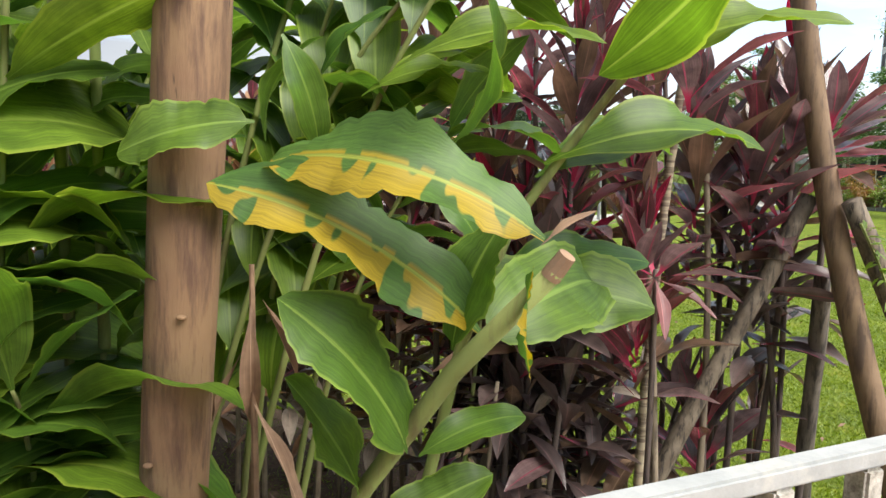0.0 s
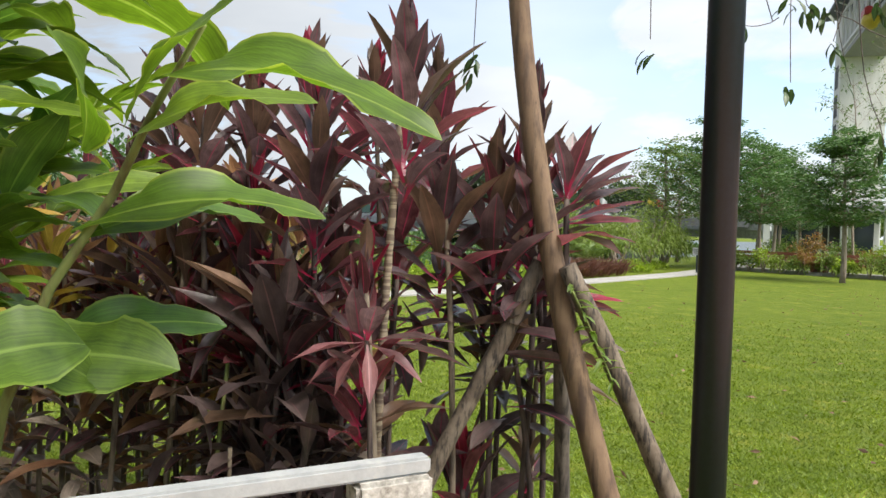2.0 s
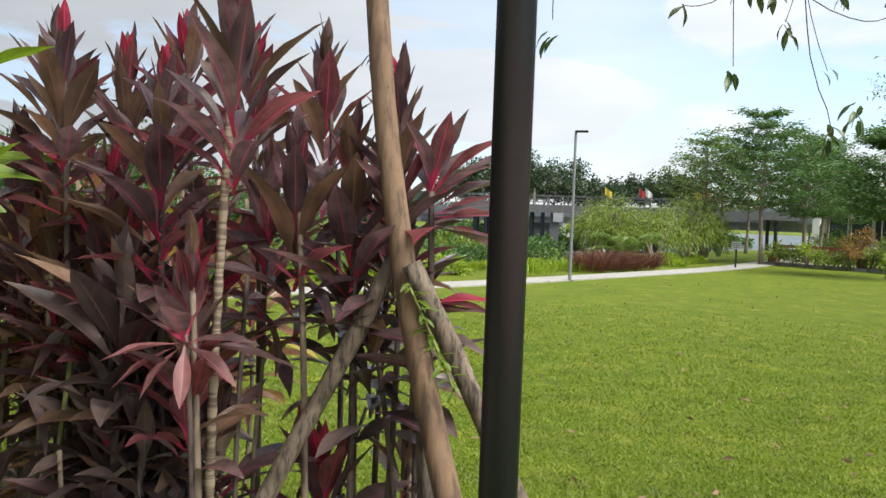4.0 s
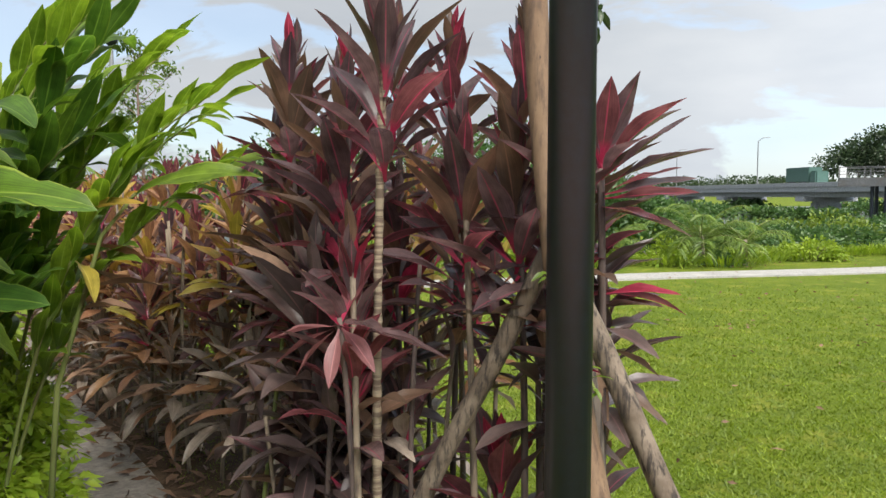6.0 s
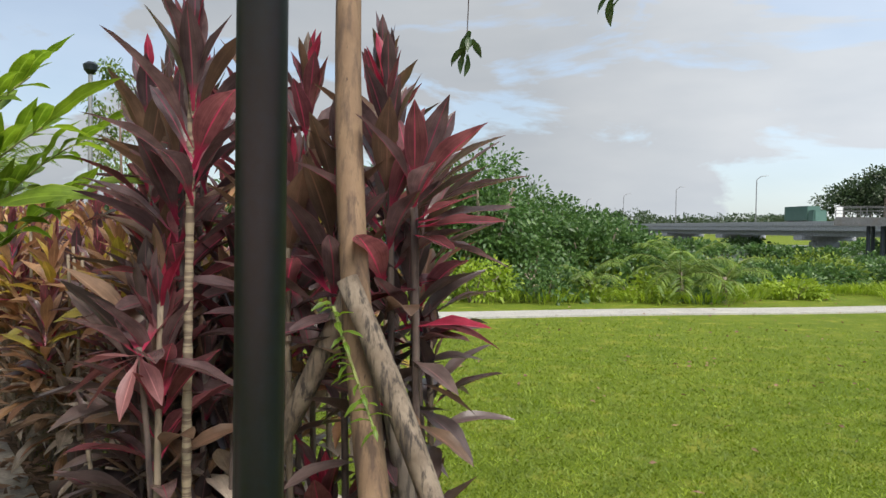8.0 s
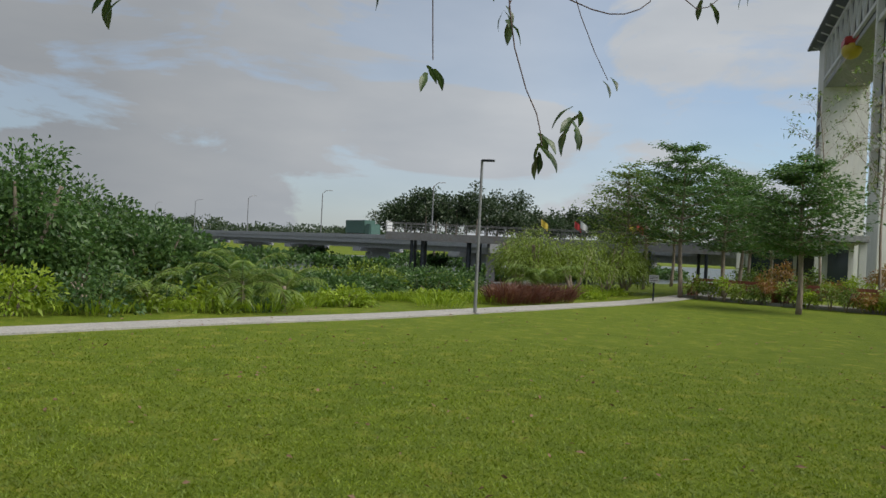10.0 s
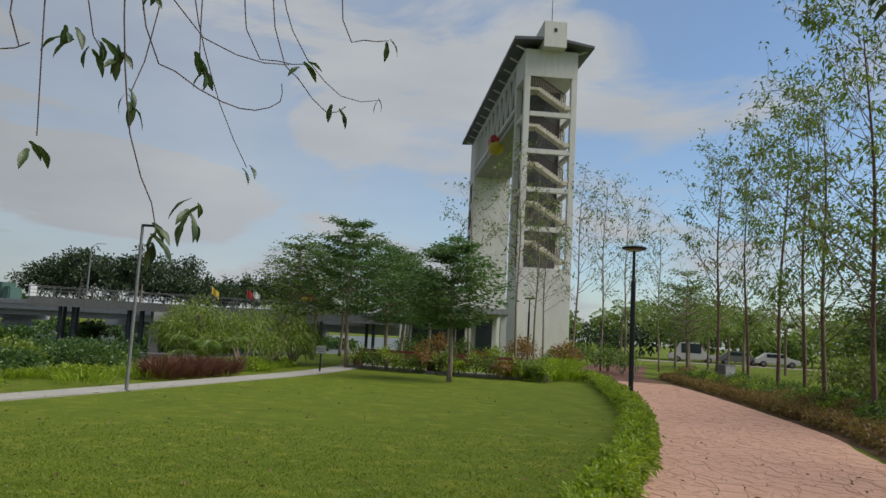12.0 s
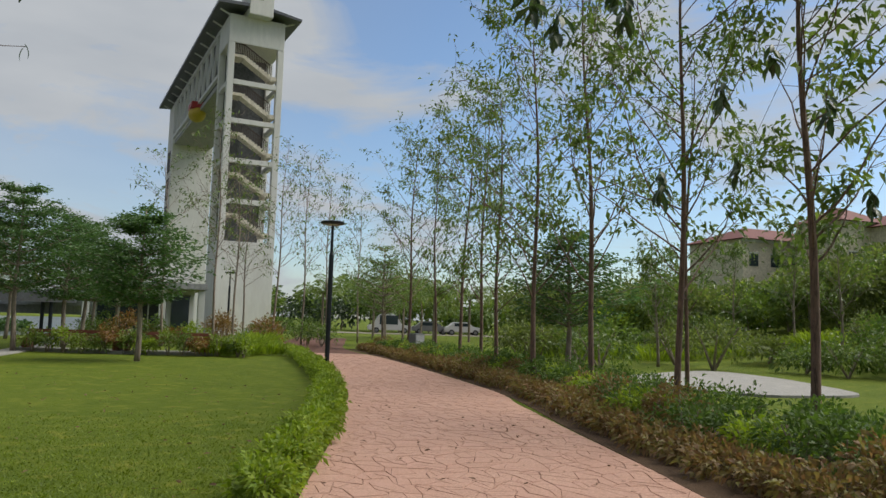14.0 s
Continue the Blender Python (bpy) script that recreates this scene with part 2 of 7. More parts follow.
M = dict(
    lawn=surface("lawn_grass", (0.09, 0.138, 0.009), (0.175, 0.212, 0.018), 0.9, 45.0, 0.9, 0.7, stain=(0.165, 0.178, 0.024), depth=0.03),
    blade=leafy("grass_blade", (0.10, 0.16, 0.006), (0.215, 0.275, 0.018), island=True, trans=0.3, rough=0.6),
    stone=surface("stamped_stone", (0.56, 0.32, 0.23), (0.64, 0.40, 0.295), 1.1, 40.0, 0.8, 0.25, stain=(0.48, 0.28, 0.21)),
    joint=surface("dark_joint", (0.17, 0.09, 0.07), (0.22, 0.12, 0.09), 2.0, 40.0, 0.9, 0.3),
    concrete=surface("pale_concrete", (0.34, 0.33, 0.31), (0.42, 0.405, 0.375), 0.8, 25.0, 0.85, 0.25, stain=(0.33, 0.32, 0.29)),
    walkway=surface("walkway_concrete", (0.28, 0.25, 0.22), (0.36, 0.32, 0.28), 1.5, 30.0, 0.85, 0.3, stain=(0.18, 0.16, 0.13)),
    soil=surface("mulch_soil", (0.10, 0.065, 0.04), (0.17, 0.11, 0.07), 3.0, 50.0, 0.95, 0.6, depth=0.02),
    white=surface("white_paint", (0.58, 0.59, 0.59), (0.64, 0.64, 0.63), 0.9, 12.0, 0.6, 0.1, stain=(0.52, 0.51, 0.48), grit=0.88),
    weathered=surface("weathered_white", (0.44, 0.41, 0.36), (0.60, 0.58, 0.54), 14.0, 60.0, 0.85, 0.6, stain=(0.085, 0.07, 0.055), depth=0.004, grit=0.4),
    tower=surface("tower_render", (0.66, 0.66, 0.64), (0.76, 0.75, 0.72), 0.25, 3.0, 0.85, 0.1, stain=(0.60, 0.59, 0.56), stretch=(1, 1, 0.25), grit=0.92),
    grey=surface("grey_render", (0.36, 0.37, 0.38), (0.44, 0.44, 0.44), 0.3, 6.0, 0.8, 0.1),
    # darker copy of the grey render; shade inside the tower is its colour
    shade=surface("shaded_grey_render", (0.13, 0.135, 0.14), (0.18, 0.18, 0.18), 0.3, 6.0, 0.85, 0.1),
    rail_white=surface("weathered_white_paint", (0.28, 0.29, 0.29), (0.34, 0.34, 0.335), 3.0, 30.0, 0.6, 0.15, stain=(0.38, 0.36, 0.32), grit=0.8),
    jetty_steel=surface("dull_grey_steel", (0.11, 0.115, 0.12), (0.17, 0.175, 0.18), 0.6, 9.0, 0.6, 0.1, stain=(0.09, 0.08, 0.07)),
    black=surface("black_paint", (0.004, 0.008, 0.015), (0.008, 0.014, 0.024), 4.0, 60.0, 0.42, 0.06, depth=0.002),
    dark=surface("dark_interior", (0.03, 0.03, 0.035), (0.05, 0.05, 0.055), 1.0, 10.0, 0.7, 0.1),
    roofing=surface("grey_sheet_roof", (0.10, 0.11, 0.13), (0.15, 0.16, 0.18), 0.5, 8.0, 0.5, 0.1),
    redroof=surface("red_roof_tile", (0.17, 0.05, 0.042), (0.22, 0.075, 0.06), 0.6, 8.0, 0.8, 0.3),
    cream=surface("cream_wall", (0.78, 0.71, 0.58), (0.85, 0.79, 0.68), 0.3, 5.0, 0.85, 0.1),
    steel=surface("galvanised_steel", (0.22, 0.23, 0.24), (0.30, 0.30, 0.30), 3.0, 40.0, 0.5, 0.1, metal=0.3),
    yellow=surface("yellow_steel", (0.62, 0.45, 0.04), (0.7, 0.52, 0.08), 2.0, 20.0, 0.55, 0.1),
    red=surface("red_paint", (0.45, 0.03, 0.03), (0.55, 0.06, 0.05), 2.0, 20.0, 0.5, 0.1),
    pink=surface("faded_red_plastic", (0.55, 0.14, 0.15), (0.62, 0.2, 0.2), 3.0, 20.0, 0.6, 0.1),
    bridge=surface("bridge_concrete", (0.50, 0.51, 0.53), (0.58, 0.59, 0.60), 0.2, 4.0, 0.9, 0.1, stain=(0.42, 0.42, 0.43)),
    mud=surface("bank_earth", (0.09, 0.12, 0.03), (0.14, 0.17, 0.05), 0.2, 6.0, 0.95, 0.3),
    bench=surface("red_brown_timber", (0.24, 0.08, 0.05), (0.32, 0.12, 0.08), 2.0, 30.0, 0.6, 0.2),
    brownpost=bark("brown_bark", (0.155, 0.086, 0.048), (0.195, 0.118, 0.062), (0.085, 0.044, 0.027), 16.0),
    trunk=bark("tan_bark", (0.185, 0.122, 0.072), (0.125, 0.077, 0.045), (0.07, 0.043, 0.028), 18.0),
    brace=bark("weathered_timber", (0.085, 0.062, 0.042), (0.17, 0.135, 0.10), (0.024, 0.018, 0.014), 34.0),
    darkbrace=bark("dark_timber", (0.09, 0.072, 0.06), (0.15, 0.125, 0.10), (0.03, 0.024, 0.02), 24.0),
    greybark=bark("grey_bark", (0.24, 0.19, 0.15), (0.30, 0.25, 0.2), (0.12, 0.09, 0.07), 9.0),
    redbark=bark("reddish_bark", (0.13, 0.085, 0.06), (0.18, 0.115, 0.085), (0.065, 0.04, 0.03), 14.0),
    cane=bark("cordyline_cane", (0.15, 0.115, 0.08), (0.21, 0.165, 0.115), (0.06, 0.045, 0.035), 20.0),
    dcane=bark("dark_cane", (0.07, 0.05, 0.045), (0.11, 0.08, 0.065), (0.03, 0.02, 0.02), 20.0),
    gcane=bark("green_cane", (0.13, 0.17, 0.04), (0.18, 0.2, 0.06), (0.10, 0.09, 0.03), 10.0),
    cord_dark=leafy("cordyline_dark", (0.076, 0.050, 0.054), (0.195, 0.124, 0.122), rib=(0.24, 0.055, 0.085), rough=0.24, trans=0.34, edge=(0.12, 0.058, 0.065), stalk=(0.28, 0.035, 0.07)),
    cord_wine=leafy("cordyline_wine", (0.12, 0.042, 0.048), (0.22, 0.082, 0.085), rib=(0.42, 0.06, 0.11), rough=0.24, trans=0.42, edge=(0.22, 0.06, 0.08), stalk=(0.40, 0.04, 0.09)),
    # darker copy for low leaves, with the shade inside the clump in its colour
    cord_low=leafy("cordyline_lower_leaf_shaded", (0.066, 0.048, 0.048), (0.155, 0.11, 0.10), rib=(0.17, 0.10, 0.10), rough=0.3, trans=0.22),
    # sky sheen on the leaf is painted in as a pale base colour
    cord_sheen=leafy("cordyline_sheen", (0.26, 0.205, 0.165), (0.46, 0.38, 0.31), rib=(0.38, 0.3, 0.24), rough=0.36, trans=0.22),
    cord_brown=leafy("cordyline_brown", (0.11, 0.072, 0.05), (0.19, 0.11, 0.072), rib=(0.2, 0.11, 0.08), rough=0.33, trans=0.3),
    cord_red=leafy("cordyline_red", (0.26, 0.02, 0.045), (0.4, 0.04, 0.08), rib=(0.6, 0.08, 0.15), rough=0.4, trans=0.45),
    cord_pink=leafy("cordyline_pink", (0.27, 0.11, 0.115), (0.35, 0.155, 0.15), rib=(0.5, 0.22, 0.22), rough=0.45, trans=0.25),
    cord_bronze=leafy("cordyline_bronze", (0.26, 0.125, 0.07), (0.42, 0.25, 0.12), rib=(0.36, 0.2, 0.1), rough=0.38, trans=0.3),
    cord_gold=leafy("cordyline_gold", (0.33, 0.28, 0.045), (0.40, 0.23, 0.05), rib=(0.45, 0.36, 0.08), rough=0.4, trans=0.35),
    twig=leafy("twig_leaf", (0.03, 0.06, 0.02), (0.06, 0.10, 0.03), rib=(0.09, 0.13, 0.05), rough=0.4, trans=0.3),
    dry=leafy("dry_leaf", (0.16, 0.09, 0.055), (0.30, 0.19, 0.12), rib=(0.34, 0.22, 0.15), rough=0.8, trans=0.15),
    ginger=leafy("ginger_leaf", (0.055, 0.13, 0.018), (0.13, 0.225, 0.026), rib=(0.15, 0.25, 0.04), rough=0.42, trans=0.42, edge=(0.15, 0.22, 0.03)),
    # light yellow-green leaf tone; on the arching shoots it also paints in backlight
    ginger_lit=leafy("ginger_leaf_lit", (0.095, 0.175, 0.016), (0.18, 0.27, 0.027), rib=(0.20, 0.29, 0.045), rough=0.45, trans=0.48, edge=(0.24, 0.31, 0.04)),
    ring_cane=ring_cane("ringed_cane", (0.27, 0.22, 0.15), (0.12, 0.085, 0.06)),
    ginger_mid=leafy("ginger_leaf_mid", (0.058, 0.122, 0.013), (0.118, 0.192, 0.021), rib=(0.15, 0.235, 0.04), rough=0.5, trans=0.42, edge=(0.17, 0.25, 0.035)),
    ginger_fade=leafy("ginger_leaf_fading", (0.06, 0.135, 0.02), (0.095, 0.185, 0.028), rib=(0.24, 0.28, 0.04), rough=0.55, trans=0.42, tip=(0.29, 0.21, 0.013)),
    shrub=leafy("shrub_leaf", (0.06, 0.12, 0.018), (0.14, 0.215, 0.032), island=True, rough=0.65),
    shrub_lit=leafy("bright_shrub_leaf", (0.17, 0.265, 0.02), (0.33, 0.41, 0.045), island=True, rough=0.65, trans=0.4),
    shrub_gold=leafy("yellow_green_shrub_leaf", (0.25, 0.38, 0.03), (0.42, 0.52, 0.07), island=True, trans=0.45),
    bank=leafy("bank_leaf", (0.042, 0.098, 0.026), (0.115, 0.195, 0.05), island=True),
    willow=leafy("willow_leaf", (0.125, 0.185, 0.024), (0.22, 0.29, 0.045), island=True),
    tree=leafy("tree_leaf", (0.052, 0.118, 0.03), (0.115, 0.205, 0.05), island=True),
    young=leafy("young_tree_leaf", (0.075, 0.135, 0.024), (0.19, 0.26, 0.05), island=True, trans=0.4),
    far=leafy("far_tree_leaf", (0.03, 0.055, 0.025), (0.06, 0.09, 0.035), island=True),
    hill=leafy("hillside_leaf", (0.092, 0.13, 0.028), (0.20, 0.245, 0.052), island=True, rough=0.65, trans=0.4),
    cover=leafy("ground_cover_leaf", (0.22, 0.12, 0.05), (0.20, 0.20, 0.045), island=True, rough=0.65),
    croton=leafy("orange_croton_leaf", (0.25, 0.11, 0.035), (0.17, 0.16, 0.03), island=True),
    palm=leafy("palm_leaf", (0.10, 0.17, 0.03), (0.20, 0.27, 0.05), island=True),
    redgrass=leafy("red_grass_leaf", (0.11, 0.04, 0.028), (0.16, 0.08, 0.045), island=True),
)
for key in ("concrete", "white"):
    M[key].diffuse_color = (0.7, 0.7, 0.7, 1)

# river water and window glass
m, n, l, p = shader("river_water")
p.inputs["Base Color"].default_value, p.inputs["Roughness"].default_value = (0.03, 0.038, 0.028, 1), 0.3
p.inputs["Specular IOR Level"].default_value = 0.3
bn = n.new("ShaderNodeBump")
bn.inputs["Strength"].default_value, bn.inputs["Distance"].default_value = 0.6, 0.3
g = n.new("ShaderNodeNewGeometry")
l.new(noise_tex(n, l, g.outputs["Position"], 1.2), bn.inputs["Height"])
l.new(bn.outputs["Normal"], p.inputs["Normal"])
M["water"] = m
m, n, l, p = shader("dark_glass")
p.inputs["Base Color"].default_value, p.inputs["Roughness"].default_value = (0.03, 0.045, 0.055, 1), 0.06
M["glass"] = m

# ---------------------------------------------------------------- mesh tools
def link(name, mesh, material, parent=None, label=""):
    ob = new(name, mesh)
    if material is not None and not mesh.materials:
        mesh.materials.append(material)
    if parent is not None:
        ob.parent = parent
    if label:
        ob["label"] = label
    return ob


def part(name, bm, material, parent=None, label="", smooth=False):
    me = bpy.data.meshes.new(name)
    bm.to_mesh(me)
    bm.free()
    if smooth:
        me.polygons.foreach_set("use_smooth", [True] * len(me.polygons))
    return link(name, me, material, parent, label)


def base(name, x, y, z, label, category, group="", turn=0.0):
    ob = new(name)
    ob.empty_display_size = 0.1
    ob.matrix_basis = pose(x, y, z, 0, 0, turn)
    return tagged(ob, label, category, group)


def box_bm(x0, y0, z0, x1, y1, z1, bevel=0.0, bm=None, m=None):
    b = bmesh.new()
    bmesh.ops.create_cube(b, size=1)
    bmesh.ops.scale(b, vec=(x1 - x0, y1 - y0, z1 - z0), verts=b.verts)
    bmesh.ops.translate(b, vec=((x0 + x1) / 2, (y0 + y1) / 2, (z0 + z1) / 2), verts=b.verts)
    if bevel:
        bmesh.ops.bevel(b, geom=list(b.edges), offset=bevel, segments=2, affect="EDGES")
    if m is not None:
        bmesh.ops.transform(b, matrix=m, verts=b.verts)
    if bm is None:
        return b
    join(bm, b)
    return bm


def join(bm, other):
    tmp = bpy.data.meshes.new("tmp")
    other.to_mesh(tmp)
    other.free()
    bm.from_mesh(tmp)
    bpy.data.meshes.remove(tmp)


def tube_bm(points, radii, sides=10, bm=None, rough=0.0, rng=None):
    """A round limb through the points, with a radius at each, closed at both ends."""
    bm = bm or bmesh.new()
    pts = [Vector(q) for q in points]
    rings = []
    for i, q in enumerate(pts):
        d = (pts[min(i + 1, len(pts) - 1)] - pts[max(i - 1, 0)]).normalized()
        u = d.cross(Vector((0.31, 0.95, 0.02))).normalized()
        v = d.cross(u)
        ring = []
        for k in range(sides):
            a = 2 * math.pi * k / sides
            r = radii[i] * (1 + (rng.uniform(-rough, rough) if rng else 0))
            ring.append(bm.verts.new(q + u * (r * math.cos(a)) + v * (r * math.sin(a))))
        rings.append(ring)
    for a, b in zip(rings, rings[1:]):
        for k in range(sides):
            bm.faces.new((a[k], a[(k + 1) % sides], b[(k + 1) % sides], b[k]))
    bm.faces.new(rings[0][::-1])
    bm.faces.new(rings[-1])
    return bm


def beam_bm(a, b, w, h, bm=None):
    """A square bar from a to b."""
    a, b = Vector(a), Vector(b)
    d = b - a
    up = Vector((0, 0, 1)) if abs(d.normalized().z) < 0.98 else Vector((0, 1, 0))
    side = d.cross(up).normalized()
    up = side.cross(d).normalized()
    bm = bm or bmesh.new()
    vs = []
    for q in (a, b):
        for s, t in ((-1, -1), (1, -1), (1, 1), (-1, 1)):
            vs.append(bm.verts.new(q + side * (s * w / 2) + up * (t * h / 2)))
    for f in ((0, 1, 2, 3), (7, 6, 5, 4), (0, 4, 5, 1), (1, 5, 6, 2), (2, 6, 7, 3), (3, 7, 4, 0)):
        bm.faces.new([vs[i] for i in f])
    bmesh.ops.recalc_face_normals(bm, faces=bm.faces)
    return bm


def raw_mesh(name, verts, faces_idx, sizes, mat):
    me = bpy.data.meshes.new(name)
    verts, faces_idx = np.asarray(verts, np.float32), np.asarray(faces_idx, np.int32)
    me.vertices.add(len(verts))
    me.vertices.foreach_set("co", verts.ravel())
    me.loops.add(len(faces_idx))
    me.loops.foreach_set("vertex_index", faces_idx)
    start = np.concatenate(([0], np.cumsum(sizes)[:-1])).astype(np.int32)
    me.polygons.add(len(sizes))
    me.polygons.foreach_set("loop_start", start)
    me.polygons.foreach_set("loop_total", np.asarray(sizes, np.int32))
    me.update(calc_edges=True)
    me.materials.append(mat)
    return me


def unit(a):
    return a / np.maximum(np.linalg.norm(a, axis=1, keepdims=True), 1e-9)


def leaf_cloud(name, mat, P, D, L, W, rng, droop=0.25, curl=0.0):
    """Many small folded leaves in one mesh: P where each begins, D its way, L length, W width."""
    n = len(P)
    D = unit(D)
    L, W = np.broadcast_to(L, n)[:, None], np.broadcast_to(W, n)[:, None]
    R = unit(rng.normal(size=(n, 3)) + np.array([0, 0, 1.2]))
    S = unit(np.cross(D, R))
    N = unit(np.cross(S, D))
    mid = P + D * L * 0.45
    tip = P + D * L - np.array([0, 0, 1]) * L * droop
    V = np.stack([P, mid + S * W * 0.5 + N * W * 0.18, tip, mid - S * W * 0.5 + N * W * 0.18, mid - N * W * 0.02], 1).reshape(-1, 3)
    i = (np.arange(n) * 5)[:, None]
    F = (i + np.array([[0, 4, 1, 1, 4, 2, 2, 4, 3, 3, 4, 0]])).ravel()
    return raw_mesh(name, V, F, np.full(4 * n, 3), mat)


def sphere_dirs(rng, n):
    return unit(rng.normal(size=(n, 3)))


def strip(name, left, right, z, mat, thick=0.05, label="", category="", kind="structure"):
    """A paved strip between two edges given as point lists, with a real thickness."""
    bm = bmesh.new()
    rows = []
    for (ax, ay), (bx, by) in zip(left, right):
        rows.append([bm.verts.new((ax, ay, z)), bm.verts.new((bx, by, z)), bm.verts.new((bx, by, z - thick)), bm.verts.new((ax, ay, z - thick))])
    for r, s in zip(rows, rows[1:]):
        for k in range(4):
            bm.faces.new((r[k], s[k], s[(k + 1) % 4], r[(k + 1) % 4]))
    bm.faces.new(rows[0])
    bm.faces.new(rows[-1][::-1])
    bmesh.ops.recalc_face_normals(bm, faces=bm.faces)
    return tagged(part(name, bm, mat), label, category, kind=kind)


def resample(points, step):
    """Points along a smooth curve through the given ones."""
    p = np.array(points, float)
    ext = np.vstack([2 * p[0] - p[1], p, 2 * p[-1] - p[-2]])
    out = []
    for i in range(1, len(ext) - 2):
        a, b, c, d = ext[i - 1], ext[i], ext[i + 1], ext[i + 2]
        k = max(2, int(np.linalg.norm(c - b) / step))
        for t in np.arange(k) / k:
            out.append(0.5 * (2 * b + (c - a) * t + (2 * a - 5 * b + 4 * c - d) * t * t + (3 * b - a - 3 * c + d) * t ** 3))
    out.append(p[-1])
    return np.array(out)


def along(points, count):
    p = resample(points, 0.2)
    s = np.concatenate(([0], np.cumsum(np.linalg.norm(np.diff(p, axis=0), axis=1))))
    q = np.linspace(0, s[-1], count)
    return np.stack([np.interp(q, s, p[:, k]) for k in range(p.shape[1])], 1)


# ---------------------------------------------------------------- ground, paths, river
def river_side(x, y):
    return -(x + 4) * 0.763 + (y - 10.7) * 0.645


def ground_z(x, y):
    s = river_side(x, y)
    z = -np.clip((s - 7) / 16, 0, 1) ** 1.3 * 4.2
    z = z + np.clip((s - 150) / 60, 0, 1) * 4.2
    # the hillside below the houses, and the road bank
    e = (x - 34) * 0.96 - (y - 14) * 0.28
    z = z + np.clip(e / 40, 0, 1) ** 1.2 * 7.5 * np.clip((30 - y) / 22, 0, 1)
    return z


def ground_sheet():
    g = np.concatenate((-np.geomspace(8, 2500, 50)[::-1], np.linspace(-7.5, 7.5, 20), np.geomspace(8, 2500, 70)))
    gx, gy = np.meshgrid(g + 12, g + 10, indexing="ij")
    gz = ground_z(gx, gy)
    far = np.hypot(gx, gy) > 600
    gz = np.where(far, 0.0, gz)
    nx, ny = gx.shape
    V = np.stack([gx, gy, gz], 2).reshape(-1, 3)
    i = np.arange(nx - 1)[:, None] * ny + np.arange(ny - 1)[None, :]
    F = np.stack([i, i + ny, i + ny + 1, i + 1], 2).reshape(-1)
    me = raw_mesh("ground", V, F, np.full((nx - 1) * (ny - 1), 4), M["lawn"])
    me.polygons.foreach_set("use_smooth", [True] * len(me.polygons))
    return tagged(link("ground", me, None), "mown green lawn with faint yellowish patches", "lawn", kind="structure")


ground_sheet()

bm = bmesh.new()
for q in ((-700, 80), (420, 80), (420, 480), (-700, 480)):
    bm.verts.new((q[0], q[1] - 60, -2.2))
bm.faces.new(bm.verts)
tagged(part("water", bm, M["water"]), "dark still river water under the bridge", "river", kind="structure")

PATH_L = [(-6, -0.9), (-2, -0.25), (0.8, 0.45), (2.7, 1.7), (4.5, 3.7), (6.45, 5.72), (9.3, 8.6), (11.0, 10.5), (13.2, 12.95), (18.1, 20.0), (24.2, 30.2), (30, 38), (37, 46)]
PATH_R = [(-5, -4), (-1, -3.6), (3, -2.4), (6.5, 0.5), (9.15, 3.4), (10.1, 4.45), (11.97, 6.66), (13.9, 8.9), (16.0, 11.35), (22.0, 20.5), (27, 29), (33, 36), (40, 44)]
pl, pr = along(PATH_L, 90), along(PATH_R, 90)
strip("path", pl, pr, 0.012, M["joint"], 0.08, "red stamped concrete path with dark joints", "path")

FAR_L = [(-10, 4.6), (-4.0, 10.7), (-1.4, 13.4), (1.4, 15.95), (3.4, 18.1), (6.45, 21.5), (9.7, 25.3), (12.6, 29.5), (16.5, 36), (20, 44)]
fl = along(FAR_L, 70)
fd = np.gradient(fl, axis=0)
fd /= np.linalg.norm(fd, axis=1, keepdims=True)
fr = fl + np.stack([-fd[:, 1], fd[:, 0]], 1) * np.linspace(1.1, 1.9, 70)[:, None]
if fl[:, 1].mean() < fr[:, 1].mean():
    fr = fl + 0.62 * (fr - fl)
else:
    fl = fr + 0.62 * (fl - fr)
strip("pavement", fl, fr, 0.03, M["concrete"], 0.1, "pale concrete footpath along the edge of the lawn", "footpath")

WALK_R = [(0.6, 1.75), (-1.35, 2.83), (-3.4, 3.72), (-6.5, 5.2), (-9.5, 6.6)]
wr = along(WALK_R, 24)
strip("walkway", wr, wr + np.array([-0.34, -0.7]), 0.02, M["walkway"], 0.06, "worn grey concrete walkway strewn with dry leaves", "walkway")

strip("hedge_bed", wr + np.array([0.003, 0.006]), wr + np.array([0.5, 1.05]), 0.012, M["soil"], 0.05, "brown soil strewn with dry leaves below the hedge", "planting bed")

SLAB = [(20.9, 11.3), (24, 11.7), (28.4, 11.4), (27.2, 8.8), (24.8, 6.6), (22.8, 5.3), (21.2, 5.9), (20.2, 6.9), (20.4, 8.9)]
def slab(points, height, label, mat="concrete"):
    bm = bmesh.new()
    f = bm.faces.new([bm.verts.new((x, y, -0.05)) for x, y in points])
    r = bmesh.ops.extrude_face_region(bm, geom=[f])
    bmesh.ops.translate(bm, vec=(0, 0, height + 0.05), verts=[v for v in r["geom"] if isinstance(v, bmesh.types.BMVert)])
    bmesh.ops.recalc_face_normals(bm, faces=bm.faces)
    return tagged(part("paved_area", bm, M[mat]), label, "paving", kind="structure")


slab(along(SLAB + SLAB[:1], 48)[:-1], 0.06, "pale curved concrete slab set in the lawn")
slab([(56, 66), (72, 52), (68, 47), (52, 61)], 0.03, "grey car park surface beyond the trees", "walkway")

